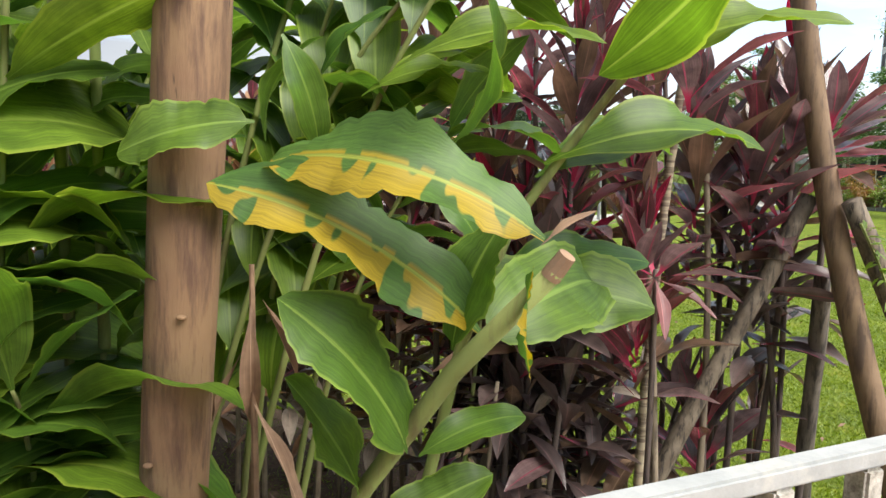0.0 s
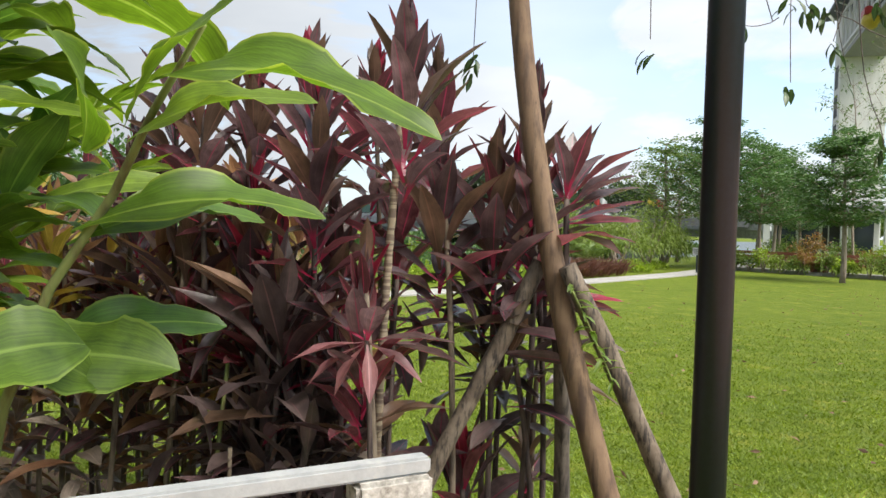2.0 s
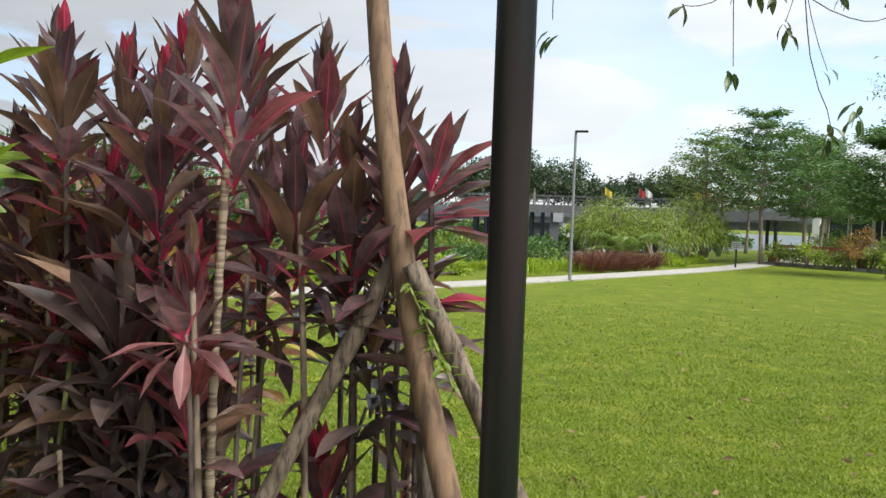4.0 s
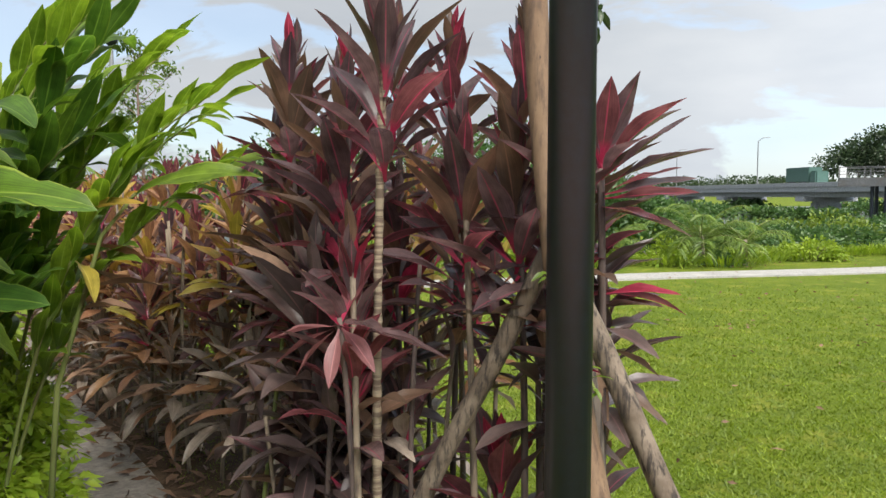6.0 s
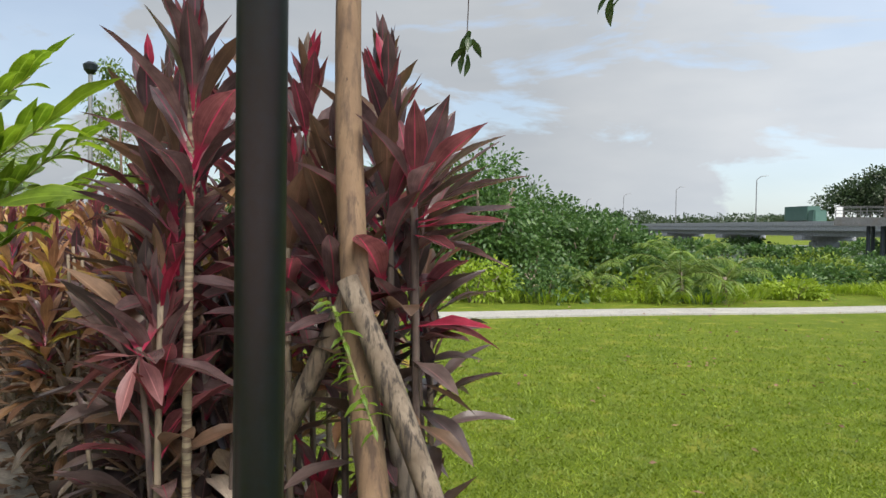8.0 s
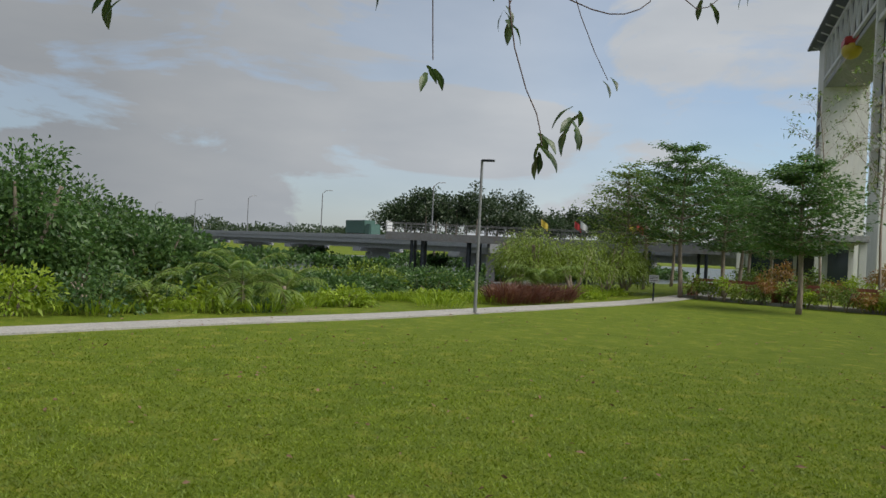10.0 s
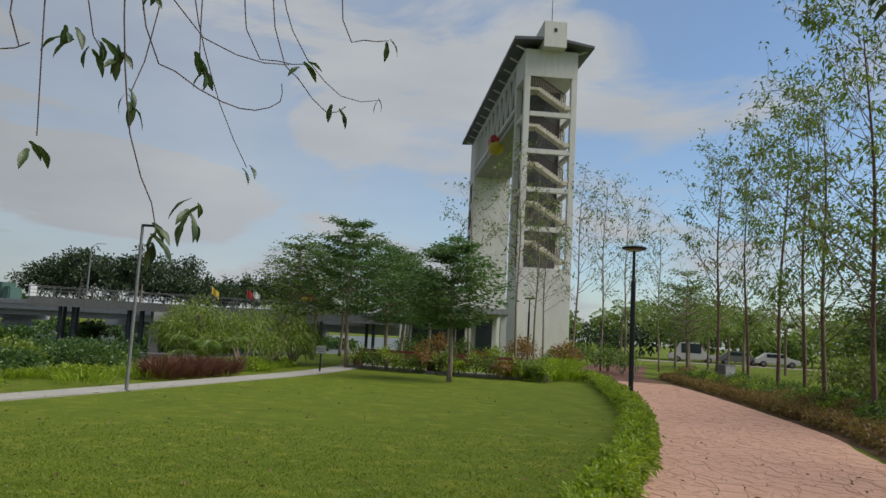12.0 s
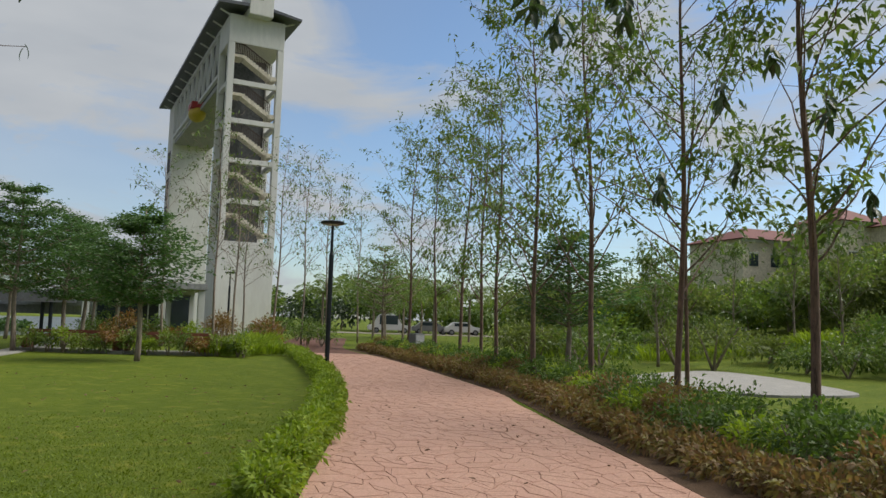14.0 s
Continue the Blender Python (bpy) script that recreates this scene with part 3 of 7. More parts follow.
# ---------------------------------------------------------------- tower of the tidal gate
def gate_tower():
    cx, cy = 36.1, 52.8
    tower = base("gate_tower", cx, cy, 0, "tall white concrete gate tower with open stairs and dark roof", "tower", turn=-20.4)
    # local x across the front, local y along the gate; the front is at y = -2
    w, d = 2.2, 2.0
    part("lower_wall", box_bm(-w, -d, -0.5, w, d, 7.2, 0.04), M["tower"], tower)
    for x in (-w + 0.25, w - 0.25):
        for y in (-d + 0.25, d - 0.25):
            part("column", box_bm(x - 0.25, y - 0.25, 7.2, x + 0.25, y + 0.25, 22.9, 0.03), M["tower"], tower)
    # back wall and lift shaft take the colour with shade painted in
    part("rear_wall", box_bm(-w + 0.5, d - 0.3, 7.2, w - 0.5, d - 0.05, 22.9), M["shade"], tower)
    part("upper_wall", box_bm(-w, -d, 22.9, w, d, 25.2, 0.04), M["tower"], tower)
    part("lift_head", box_bm(-0.95, -d - 0.95, 25.1, 0.95, 0.6, 27.3, 0.04), M["tower"], tower)
    part("vent", box_bm(-0.12, -d - 0.99, 26.4, 0.12, -d - 0.94, 26.7), M["dark"], tower)
    part("mast", tube_bm([(0.1, -1, 27.0), (0.1, -1, 30.2)], [0.05, 0.03], 6), M["steel"], tower)
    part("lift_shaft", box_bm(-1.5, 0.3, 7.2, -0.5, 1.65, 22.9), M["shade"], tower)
    levels = [7.2, 10.4, 13.6, 16.75, 19.85]
    for k, z in enumerate(levels):
        top = levels[k + 1] if k < 4 else 22.9
        if k:
            part("floor_beam", box_bm(-w + 0.5, -d, z - 0.28, w - 0.5, -d + 0.35, z + 0.12, 0.02), M["tower"], tower)
            for s in (-1, 1):
                part("side_beam", box_bm(s * (w - 0.25) - 0.16, -d + 0.5, z - 0.25, s * (w - 0.25) + 0.16, d - 0.5, z + 0.1), M["tower"], tower)
        # flight down from the left landing to the right one
        hi, lo = z + 2.15, z + 0.85
        st = bmesh.new()
        prof = []
        for i in range(9):
            zt = hi + (lo - hi) * i / 9
            prof += [(-0.95 + 2.1 * i / 9, zt), (-0.95 + 2.1 * (i + 1) / 9, zt)]
        prof += [(1.15, lo - 0.3), (-0.95, hi - 0.3)]
        s1, s2 = [st.verts.new((x, -d + 0.1, z2)) for x, z2 in prof], [st.verts.new((x, -d + 1.1, z2)) for x, z2 in prof]
        for i in range(len(prof)):
            st.faces.new((s1[i], s1[(i + 1) % len(prof)], s2[(i + 1) % len(prof)], s2[i]))
        st.faces.new(s1[::-1])
        st.faces.new(s2)
        bmesh.ops.recalc_face_normals(st, faces=st.faces)
        part("stair_flight", st, M["cream"], tower, "pale yellowish concrete stair flight")
        part("landing", box_bm(-w + 0.5, -d + 0.1, hi - 0.2, -0.95, -d + 1.6, hi + 0.02), M["cream"], tower)
        part("landing", box_bm(1.15, -d + 0.02, lo - 0.45, w - 0.5, -d + 1.6, lo - 0.05, 0.05), M["cream"], tower)
        rl = bmesh.new()
        for i in range(22):
            f = i / 21
            x = -1.65 + 2.9 * f
            zt = hi if x < -0.95 else hi + (lo - hi) * min(1, (x + 0.95) / 2.1)
            beam_bm((x, -d + 0.14, zt), (x, -d + 0.14, zt + 0.85), 0.05, 0.05, rl)
        beam_bm((-1.65, -d + 0.14, hi + 0.88), (-0.95, -d + 0.14, hi + 0.88), 0.07, 0.06, rl)
        beam_bm((-0.95, -d + 0.14, hi + 0.88), (1.2, -d + 0.14, lo + 0.88), 0.07, 0.06, rl)
        part("stair_rail", rl, M["dcane"], tower, "thin dark olive stair railing")["kind"] = "stuff"
    # far pier, the link deck with its truss, and the long roof
    part("far_pier", box_bm(-w, 27, -3, w, 31, 25.2, 0.05), M["tower"], tower)
    for z in levels[1:]:
        # dark panel laid on the solid pier, painted as a shaded opening
        part("pier_opening", box_bm(-w - 0.03, 28.2, z - 2.4, -w - 0.005, 30.2, z), M["dark"], tower)
    part("link_deck", box_bm(-w + 0.2, d, 20.4, w - 0.2, 27, 20.8), M["grey"], tower)
    for s in (-1, 1):
        tr = bmesh.new()
        x = s * (w - 0.1)
        for z in (21.2, 25.0):
            beam_bm((x, d, z), (x, 27, z), 0.25, 0.3, tr)
        for i in range(10):
            y0, y1 = d + 2.5 * i, d + 2.5 * (i + 1)
            beam_bm((x, y0, 21.2), (x, (y0 + y1) / 2, 25), 0.18, 0.18, tr)
            beam_bm((x, (y0 + y1) / 2, 25), (x, y1, 21.2), 0.18, 0.18, tr)
        part("truss", tr, M["white"], tower, "white steel truss")
    rf = bmesh.new()
    prof = [(-3.3, 25.55), (0, 25.75), (3.3, 25.3), (3.3, 25.5), (0, 26.0), (-3.3, 25.8)]
    a = [rf.verts.new((x, -2.9, z)) for x, z in prof]
    b = [rf.verts.new((x, 32.2, z)) for x, z in prof]
    for i in range(6):
        rf.faces.new((a[i], a[(i + 1) % 6], b[(i + 1) % 6], b[i]))
    rf.faces.new(a[::-1])
    rf.faces.new(b)
    bmesh.ops.recalc_face_normals(rf, faces=rf.faces)
    part("roof", rf, M["roofing"], tower, "long dark grey sheet roof")
    for i in range(12):
        for s in (-1, 1):
            part("roof_strut", beam_bm((s * 2.1, -1.9 + 2.9 * i, 25.0), (s * 3.0, -1.9 + 2.9 * i, 25.4), 0.12, 0.12), M["white"], tower)
    hoist = bmesh.new()
    bmesh.ops.create_uvsphere(hoist, u_segments=14, v_segments=9, radius=1.0)
    bmesh.ops.scale(hoist, vec=(0.8, 1.2, 0.75), verts=hoist.verts)
    bmesh.ops.translate(hoist, vec=(-2.1, 12, 20.3), verts=hoist.verts)
    part("hoist_drum", hoist, M["yellow"], tower, "yellow hoist housing", smooth=True)
    part("hoist_cap", box_bm(-2.8, 11.0, 20.6, -1.4, 13.0, 21.3, 0.1), M["red"], tower, "dark red hoist cover")


gate_tower()


def gate_house():
    h = base("gate_house", 25.3, 46.5, 0, "low grey and white gate house with glazed doors beside the tower", "building", turn=-25)
    part("wall", box_bm(-3, 0, -0.2, 3, 6, 3.0, 0.03), M["white"], h)
    part("canopy", box_bm(-3.6, -1.8, 3.0, 3.6, 6.4, 3.4, 0.04), M["grey"], h, "grey flat concrete canopy")
    part("upper_storey", box_bm(0, 1.0, 3.4, 3.0, 6, 4.6, 0.04), M["tower"], h)
    for x in (-3.3, 1.0, 3.3):
        part("column", box_bm(x - 0.2, -1.6, -0.2, x + 0.2, -1.2, 3.0, 0.03), M["white"], h)
    for x in (-2.7, -1.4, 1.6):
        win = part("window", box_bm(x, -0.05, 0.3, x + 1.1, 0.02, 2.6), M["glass"], h)
        part("frame", box_bm(x - 0.06, -0.07, 2.6, x + 1.16, 0.02, 2.7), M["steel"], win)
    # flat dark panel; the shade inside the doorway is its colour
    dr = part("door", box_bm(-0.1, -0.06, -0.1, 1.3, 0.02, 2.5), M["dark"], h, "dark panel standing for the shaded open doorway")
    part("frame", box_bm(0.2, -0.09, -0.1, 0.28, 0.0, 2.5), M["white"], dr)


gate_house()

# ---------------------------------------------------------------- bridge and jetty over the river
def bridge():
    a, b = Vector((-130, 311, 0)), Vector((52, 55.5, 0))
    d = (b - a).normalized()
    ang = math.degrees(math.atan2(d.y, d.x))
    br = base("road_bridge", a.x, a.y, 0, "long grey concrete road bridge on wide piers over the river", "bridge", turn=ang)
    n = (b - a).length * 0.92
    part("deck", box_bm(0, -4.5, 1.9, n, 4.5, 2.7, 0.05), M["bridge"], br)
    for s in (-1, 1):
        part("parapet", box_bm(0, s * 4.5 - 0.15, 2.7, n, s * 4.5 + 0.15, 3.4, 0.03), M["bridge"], br)
        part("girder", box_bm(0, s * 2.8 - 0.5, 1.1, n, s * 2.8 + 0.5, 1.9), M["bridge"], br)
    for i in range(10):
        x = 18 + 28 * i
        pier = part("pier", box_bm(x - 1.0, -2.2, -5, x + 1.0, 2.2, 0.5, 0.3), M["bridge"], br)
        part("crosshead", box_bm(x - 1.3, -4.6, 0.4, x + 1.3, 4.6, 1.15, 0.1), M["bridge"], pier)
    for i in range(7):
        x = 20 + 36 * i
        lp = bmesh.new()
        tube_bm([(x, -4.3, 3.2), (x, -4.3, 11), (x + 0.3, -3.6, 11.6), (x + 0.5, -2.4, 11.7)], [0.12, 0.09, 0.07, 0.06], 6, lp)
        part("lamp_post", lp, M["steel"], br)
    return br


bridge()


def truck():
    t = base("lorry", -9.5, 142.8, 2.7, "green box lorry driving over the road bridge", "truck", turn=-54.5)
    part("cargo_box", box_bm(-4, -1.2, 1.0, 3, 1.2, 3.4, 0.08), M["tree_paint"], t)
    part("cab", box_bm(3.1, -1.15, 0.6, 5, 1.15, 2.7, 0.2), M["tree_paint"], t)
    for x in (-3, -1.8, 4.0):
        for s in (-1, 1):
            part("wheel", tube_bm([(x, s * 0.8, 0.5), (x, s * 1.15, 0.5)], [0.5, 0.5], 12), M["dark"], t)


M["tree_paint"] = surface("green_tarpaulin", (0.05, 0.12, 0.10), (0.07, 0.15, 0.12), 1.0, 10.0, 0.7, 0.1)
truck()


def jetty():
    j = base("jetty", -1.6, 77.6, 0, "raised grey steel viewing jetty with railings above the river", "jetty", turn=-6.5)
    n = 34.0
    part("deck", box_bm(0, 0, 2.55, n, 4, 3.0, 0.03), M["jetty_steel"], j)
    part("fascia", box_bm(-0.1, -0.12, 2.2, n, -0.02, 2.75), M["jetty_steel"], j, "pale galvanised edge beam")
    for y in (0.05, 3.95):
        rail = bmesh.new()
        for z in (3.3, 3.6, 3.95):
            beam_bm((0, y, z), (n, y, z), 0.06, 0.07 if z > 3.9 else 0.04, rail)
        part("handrail", rail, M["jetty_steel"], j)
        for i in range(18):
            part("rail_post", box_bm(2 * i - 0.04, y - 0.04, 3.0, 2 * i + 0.04, y + 0.04, 3.95), M["jetty_steel"], j)
    part("end_panel", box_bm(-0.06, 0, 3.0, -0.02, 4, 4.1), M["white"], j, "pale end panel")
    for x in (2.6, 3.7, 8.4, 9.5, 15.5, 21, 26.5, 32):
        for y in (0.5, 3.5):
            part("column", tube_bm([(x, y, -5), (x, y, 2.5)], [0.17, 0.17], 10), M["black"], j, "dark steel pile")
    part("ladder", box_bm(10.3, 0.2, -1.8, 11.2, 0.35, 2.6), M["jetty_steel"], j)
    part("landing_stage", box_bm(7.6, -2.5, -1.9, 13.5, 0.5, -1.6, 0.03), M["jetty_steel"], j)
    part("notice_panel", box_bm(10.6, -0.2, 1.3, 11.6, -0.14, 2.2), M["grey"], j, "small white notice panels")
    for i, x in enumerate((15.6, 18.9, 19.5, 24.2, 25.0, 30.2)):
        part("flag_pole", tube_bm([(x, 0.2, 3.0), (x, 0.2, 5.1)], [0.03, 0.02], 6), M["jetty_steel"], j)
        fl = bmesh.new()
        vs = [[fl.verts.new((x + 0.12 * u, 0.2 + 0.06 * math.sin(u * 1.3 + i), 4.95 - 0.7 * v - 0.09 * u)) for u in range(7)] for v in (0, 1)]
        for u in range(6):
            fl.faces.new((vs[0][u], vs[0][u + 1], vs[1][u + 1], vs[1][u]))
        part("flag", fl, M[("yellow", "red", "white", "yellow", "red", "yellow")[i]], j, "small drooping coloured flag")


jetty()


def boat():
    b = base("moored_boat", 12.5, 84, -2.2, "small white boat moored below the jetty", "boat", turn=10)
    hull = bmesh.new()
    rows = []
    for x, w in ((-2.5, 0.8), (-1, 1.0), (1, 0.95), (2.4, 0.5), (3.2, 0.05)):
        rows.append([hull.verts.new((x, -w, 0.9)), hull.verts.new((x, -w * 0.6, 0)), hull.verts.new((x, w * 0.6, 0)), hull.verts.new((x, w, 0.9))])
    for r, s in zip(rows, rows[1:]):
        for k in range(4):
            hull.faces.new((r[k], s[k], s[(k + 1) % 4], r[(k + 1) % 4]))
    hull.faces.new(rows[0])
    hull.faces.new(rows[-1][::-1])
    part("hull", hull, M["white"], b)
    part("cabin", box_bm(-1.6, -0.7, 0.9, 0.8, 0.7, 2.2, 0.12), M["white"], b)
    part("cabin_window", box_bm(-1.3, -0.72, 1.4, 0.5, -0.69, 1.9), M["glass"], b)


boat()

# ---------------------------------------------------------------- lamps and the near pole
def park_lamp(x, y, r, h, label):
    q = base("park_lamp", x, y, 0, label, "street lamp", "black park lamps")
    part("pole", tube_bm([(0, 0, -0.05), (0, 0, h * 0.78), (0, 0, h * 0.8), (0, 0, h - 0.05)], [r, r, r * 0.62, r * 0.58], 20), M["black"], q, smooth=False)
    part("base_plate", tube_bm([(0, 0, 0), (0, 0, 0.03)], [r * 2.2, r * 2.2], 20), M["black"], q)
    hd = tube_bm([(0, 0, h - 0.06), (0, 0, h - 0.03), (0, 0, h + 0.02), (0, 0, h + 0.05)], [r * 2.0, 0.34, 0.36, 0.3], 24)
    part("lamp_head", hd, M["black"], q, "flat black disc lamp head")
    part("diffuser", tube_bm([(0, 0, h - 0.075), (0, 0, h - 0.055)], [0.2, 0.22], 20), M["white"], q)
    return q


near = park_lamp(1.21, 1.55, 0.0375, 4.2, "slim black painted lamp pole at the edge of the lawn")
for o in near.children:
    if o.name.startswith("pole"):
        o.data.polygons.foreach_set("use_smooth", [True] * len(o.data.polygons))
park_lamp(16.6, 17.75, 0.07, 4.3, "black park lamp standing in the hedge beside the path")
park_lamp(30.1, 44.5, 0.07, 4.3, "black park lamp in front of the tower")


def street_light(x, y, h, turn):
    q = base("street_light", x, y, -0.05, "slender grey street light beside the footpath", "street light", turn=turn)
    part("pole", tube_bm([(0, 0, 0), (0, 0, h)], [0.042, 0.03], 10), M["steel"], q)
    part("lamp_head", box_bm(-0.02, -0.06, h - 0.01, 0.30, 0.06, h + 0.035, 0.015), M["black"], q, "flat dark lamp head")
    part("base_plate", box_bm(-0.12, -0.12, 0, 0.12, 0.12, 0.07, 0.01), M["steel"], q)


street_light(3.45, 18.25, 3.6, -14)
q = base("street_light", -10.4, 9.3, -0.05, "slim grey post lamp with a small round head behind the hedge", "street light")
part("pole", tube_bm([(0, 0, 0), (0, 0, 4.2)], [0.05, 0.038], 12), M["steel"], q)
part("lamp_head", tube_bm([(0, 0, 4.15), (0, 0, 4.22), (0, 0, 4.32), (0, 0, 4.37)], [0.05, 0.11, 0.13, 0.06], 16), M["black"], q, "small dark round lamp head")
part("base_plate", box_bm(-0.12, -0.12, 0, 0.12, 0.12, 0.07, 0.01), M["steel"], q)

# ---------------------------------------------------------------- white railing, brown post, propped tree
def railing():
    q = base("railing", 0.592, 0.836, 0, "white painted metal railing with weathered pickets", "railing", turn=207)
    # local x runs back along the rail from its end post
    n = 2.0
    part("top_rail", box_bm(-0.018, -0.012, 1.122, n, 0.012, 1.141, 0.003), M["rail_white"], q, "white flat top rail")
    part("bottom_rail", box_bm(0, -0.02, 0.12, n, 0.02, 0.16, 0.005), M["weathered"], q)
    part("end_post", box_bm(-0.018, -0.02, 0, 0.075, 0.02, 1.122, 0.005), M["weathered"], q, "weathered stained end post")
    for i in range(15):
        x = 0.2 + 0.115 * i
        part("picket", box_bm(x - 0.012, -0.012, 0.16, x + 0.012, 0.012, 1.122, 0.003), M["weathered"], q)
    part("end_post", box_bm(n - 0.06, -0.03, 0, n, 0.03, 1.122, 0.006), M["weathered"], q)


railing()
rp = tagged(part("marker_post", tube_bm([(0.33, 1.5, -0.05), (0.33, 1.5, 0.64), (0.33, 1.5, 0.67)], [0.025, 0.025, 0.015], 12), M["pink"]), "short faded red plastic marker post", "post")

rng = random.Random(4)


def brown_post():
    pts = [(-0.508 + 0.055 * z, 1.07 - 0.006 * z + 0.006 * math.sin(2.2 * z), z) for z in np.linspace(-0.1, 3.4, 40)]
    rad = [0.0525 - 0.0025 * q[2] + 0.002 * math.sin(5 * q[2]) for q in pts]
    q = base("tree_trunk", 0, 0, 0, "smooth reddish brown tree trunk among ginger leaves", "tree trunk")
    part("trunk", tube_bm(pts, rad, 24, None, 0.012, rng), M["brownpost"], q, "", True)
    for z, a in ((1.16, -1.2), (0.95, -2.0), (1.42, -1.75), (1.31, -0.9)):
        kn = bmesh.new()
        bmesh.ops.create_uvsphere(kn, u_segments=10, v_segments=7, radius=0.0055)
        bmesh.ops.scale(kn, vec=(1.3, 1.3, 0.7), verts=kn.verts)
        r0 = float(np.interp(z, [p_[2] for p_ in pts], rad))
        bmesh.ops.translate(kn, vec=(-0.508 + 0.055 * z + r0 * math.cos(a), 1.07 - 0.006 * z + r0 * math.sin(a), z), verts=kn.verts)
        part("knot", kn, M["brownpost"], q, "small bark knot", True)


brown_post()


def propped_tree():
    q = base("propped_tree", 1.18, 1.97, 0, "slender leaning tree trunk held by three rough timber props", "tree")
    o = Vector((1.18, 1.97, 0))
    line = lambda z: Vector((1.233 - 0.192 * z - 0.022 * max(-1.5, 1 - ((z - 1.35) / 0.55) ** 2), 1.93 + 0.142 * z, z)) - o
    zs = np.linspace(-0.1, 4.4, 40)
    part("trunk", tube_bm([line(z) for z in zs], [0.038 - 0.0035 * z for z in zs], 18, None, 0.02, rng), M["trunk"], q, "tan barked trunk", True)
    def prop(a, b, r, mat, label):
        a, b = Vector(a) - o, Vector(b) - o
        pts = [a.lerp(b, f) + Vector((0.006 * math.sin(9 * f), 0.004 * math.cos(7 * f), 0)) for f in np.linspace(0, 1, 14)]
        part("prop", tube_bm(pts, [r * (1 + 0.06 * math.sin(11 * f)) for f in range(14)], 16, None, 0.10, rng), mat, q, label, True)
    prop((0.262, 2.053, -0.08), (0.928, 2.165, 1.31), 0.025, M["brace"], "weathered slanting timber prop")
    prop((1.685, 2.078, -0.08), (0.985, 2.048, 1.305), 0.027, M["brace"], "weathered slanting timber prop")
    prop((1.106, 2.394, -0.08), (0.995, 2.185, 1.09), 0.024, M["darkbrace"], "dark timber prop")
    return q, line, o


prop_tree, trunk_line, trunk_o = propped_tree()

# ---------------------------------------------------------------- leaves and plants near the path
def leaf_mesh(name, mat, L, W, stalk, rise, bend, fold, wave, seed, nseg=9, peak=0.42, torn=0.0, blunt=0.0):
    """One leaf along +x: a stalk, then a blade that is folded on its midrib, waves at its edges and bends down."""
    r = random.Random(seed)
    rows, ang, x, z = [], radians(rise), 0.0, 0.0
    ys = (-1.0, -0.55, 0.0, 0.55, 1.0)
    ph = r.uniform(0, 6)
    steps = [stalk / 2] * 2 + [L / nseg] * nseg
    pts = [(0.0, 0.0, ang)]
    for i, d in enumerate(steps):
        if i >= 1:
            ang -= radians(bend) / (nseg + 1)
        x, z = x + d * math.cos(ang), z + d * math.sin(ang)
        pts.append((x, z, ang))
    V, UV = [], []
    for i, (px, pz, a) in enumerate(pts):
        u = (i - 2) / nseg
        if u <= 0:
            hw, f, wv = 0.0045 + 0.002 * i, 0.0, 0.0
        else:
            s = u / peak if u < peak else (1 - u) / (1 - peak)
            hw = max(0.0012, W / 2 * math.sin(max(s, 0) * math.pi / 2) ** ((0.8 if u < peak else 0.95) * (1 - blunt)))
            f, wv = fold, wave
        for k, yy in enumerate(ys):
            e = abs(yy)
            lift = hw * f * e + wv * hw * e * e * math.sin(ph + 9.5 * u + (1.7 if yy > 0 else 0)) + wv * 0.4 * hw * e * r.uniform(-1, 1)
            hh = hw * (1 - (torn * r.random() if e == 1 else 0))
            V.append((px - math.sin(a) * lift, hh * yy, pz + math.cos(a) * lift))
            UV.append((max(u, 0), 0.5 + yy / 2))
    F = []
    for i in range(len(pts) - 1):
        for k in range(4):
            o = i * 5 + k
            F += [o, o + 5, o + 6, o + 1]
    me = raw_mesh(name, V, F, [4] * (len(F) // 4), mat)
    me.polygons.foreach_set("use_smooth", [True] * len(me.polygons))
    uvl = me.uv_layers.new(name="UVMap")
    uvl.data.foreach_set("uv", np.array(UV, np.float32)[np.array(F)].ravel())
    return me


def joined(name, items, mat):
    """One mesh out of many placed copies of leaf meshes."""
    VV, FF, UU, off = [], [], [], 0
    cache = {}
    for me, m in items:
        if me.name not in cache:
            v = np.empty(len(me.vertices) * 3, np.float32)
            me.vertices.foreach_get("co", v)
            f = np.empty(len(me.loops), np.int32)
            me.loops.foreach_get("vertex_index", f)
            uv = np.empty(len(me.loops) * 2, np.float32)
            me.uv_layers[0].data.foreach_get("uv", uv)
            cache[me.name] = (v.reshape(-1, 3), f, uv)
        v, f, uv = cache[me.name]
        a = np.array(m)
        VV.append(v @ a[:3, :3].T + a[:3, 3])
        FF.append(f + off)
        UU.append(uv)
        off += len(v)
    F = np.concatenate(FF)
    me = raw_mesh(name, np.concatenate(VV), F, np.full(len(F) // 4, 4), mat)
    me.uv_layers.new(name="UVMap").data.foreach_set("uv", np.concatenate(UU))
    return me


CORD = {}
for key in ("cord_dark", "cord_sheen", "cord_brown", "cord_wine", "cord_red", "cord_pink", "cord_bronze", "cord_gold", "cord_low", "dry"):
    CORD[key] = [leaf_mesh("leaf", M[key], 0.25 + 0.025 * (i % 3), 0.072 + 0.010 * (i % 2), 0.05, 5, 6 + 10 * i, 0.3 + 0.12 * (i % 3), 0.14, 10 + i, 10, 0.46)
                 for i in range(5)]


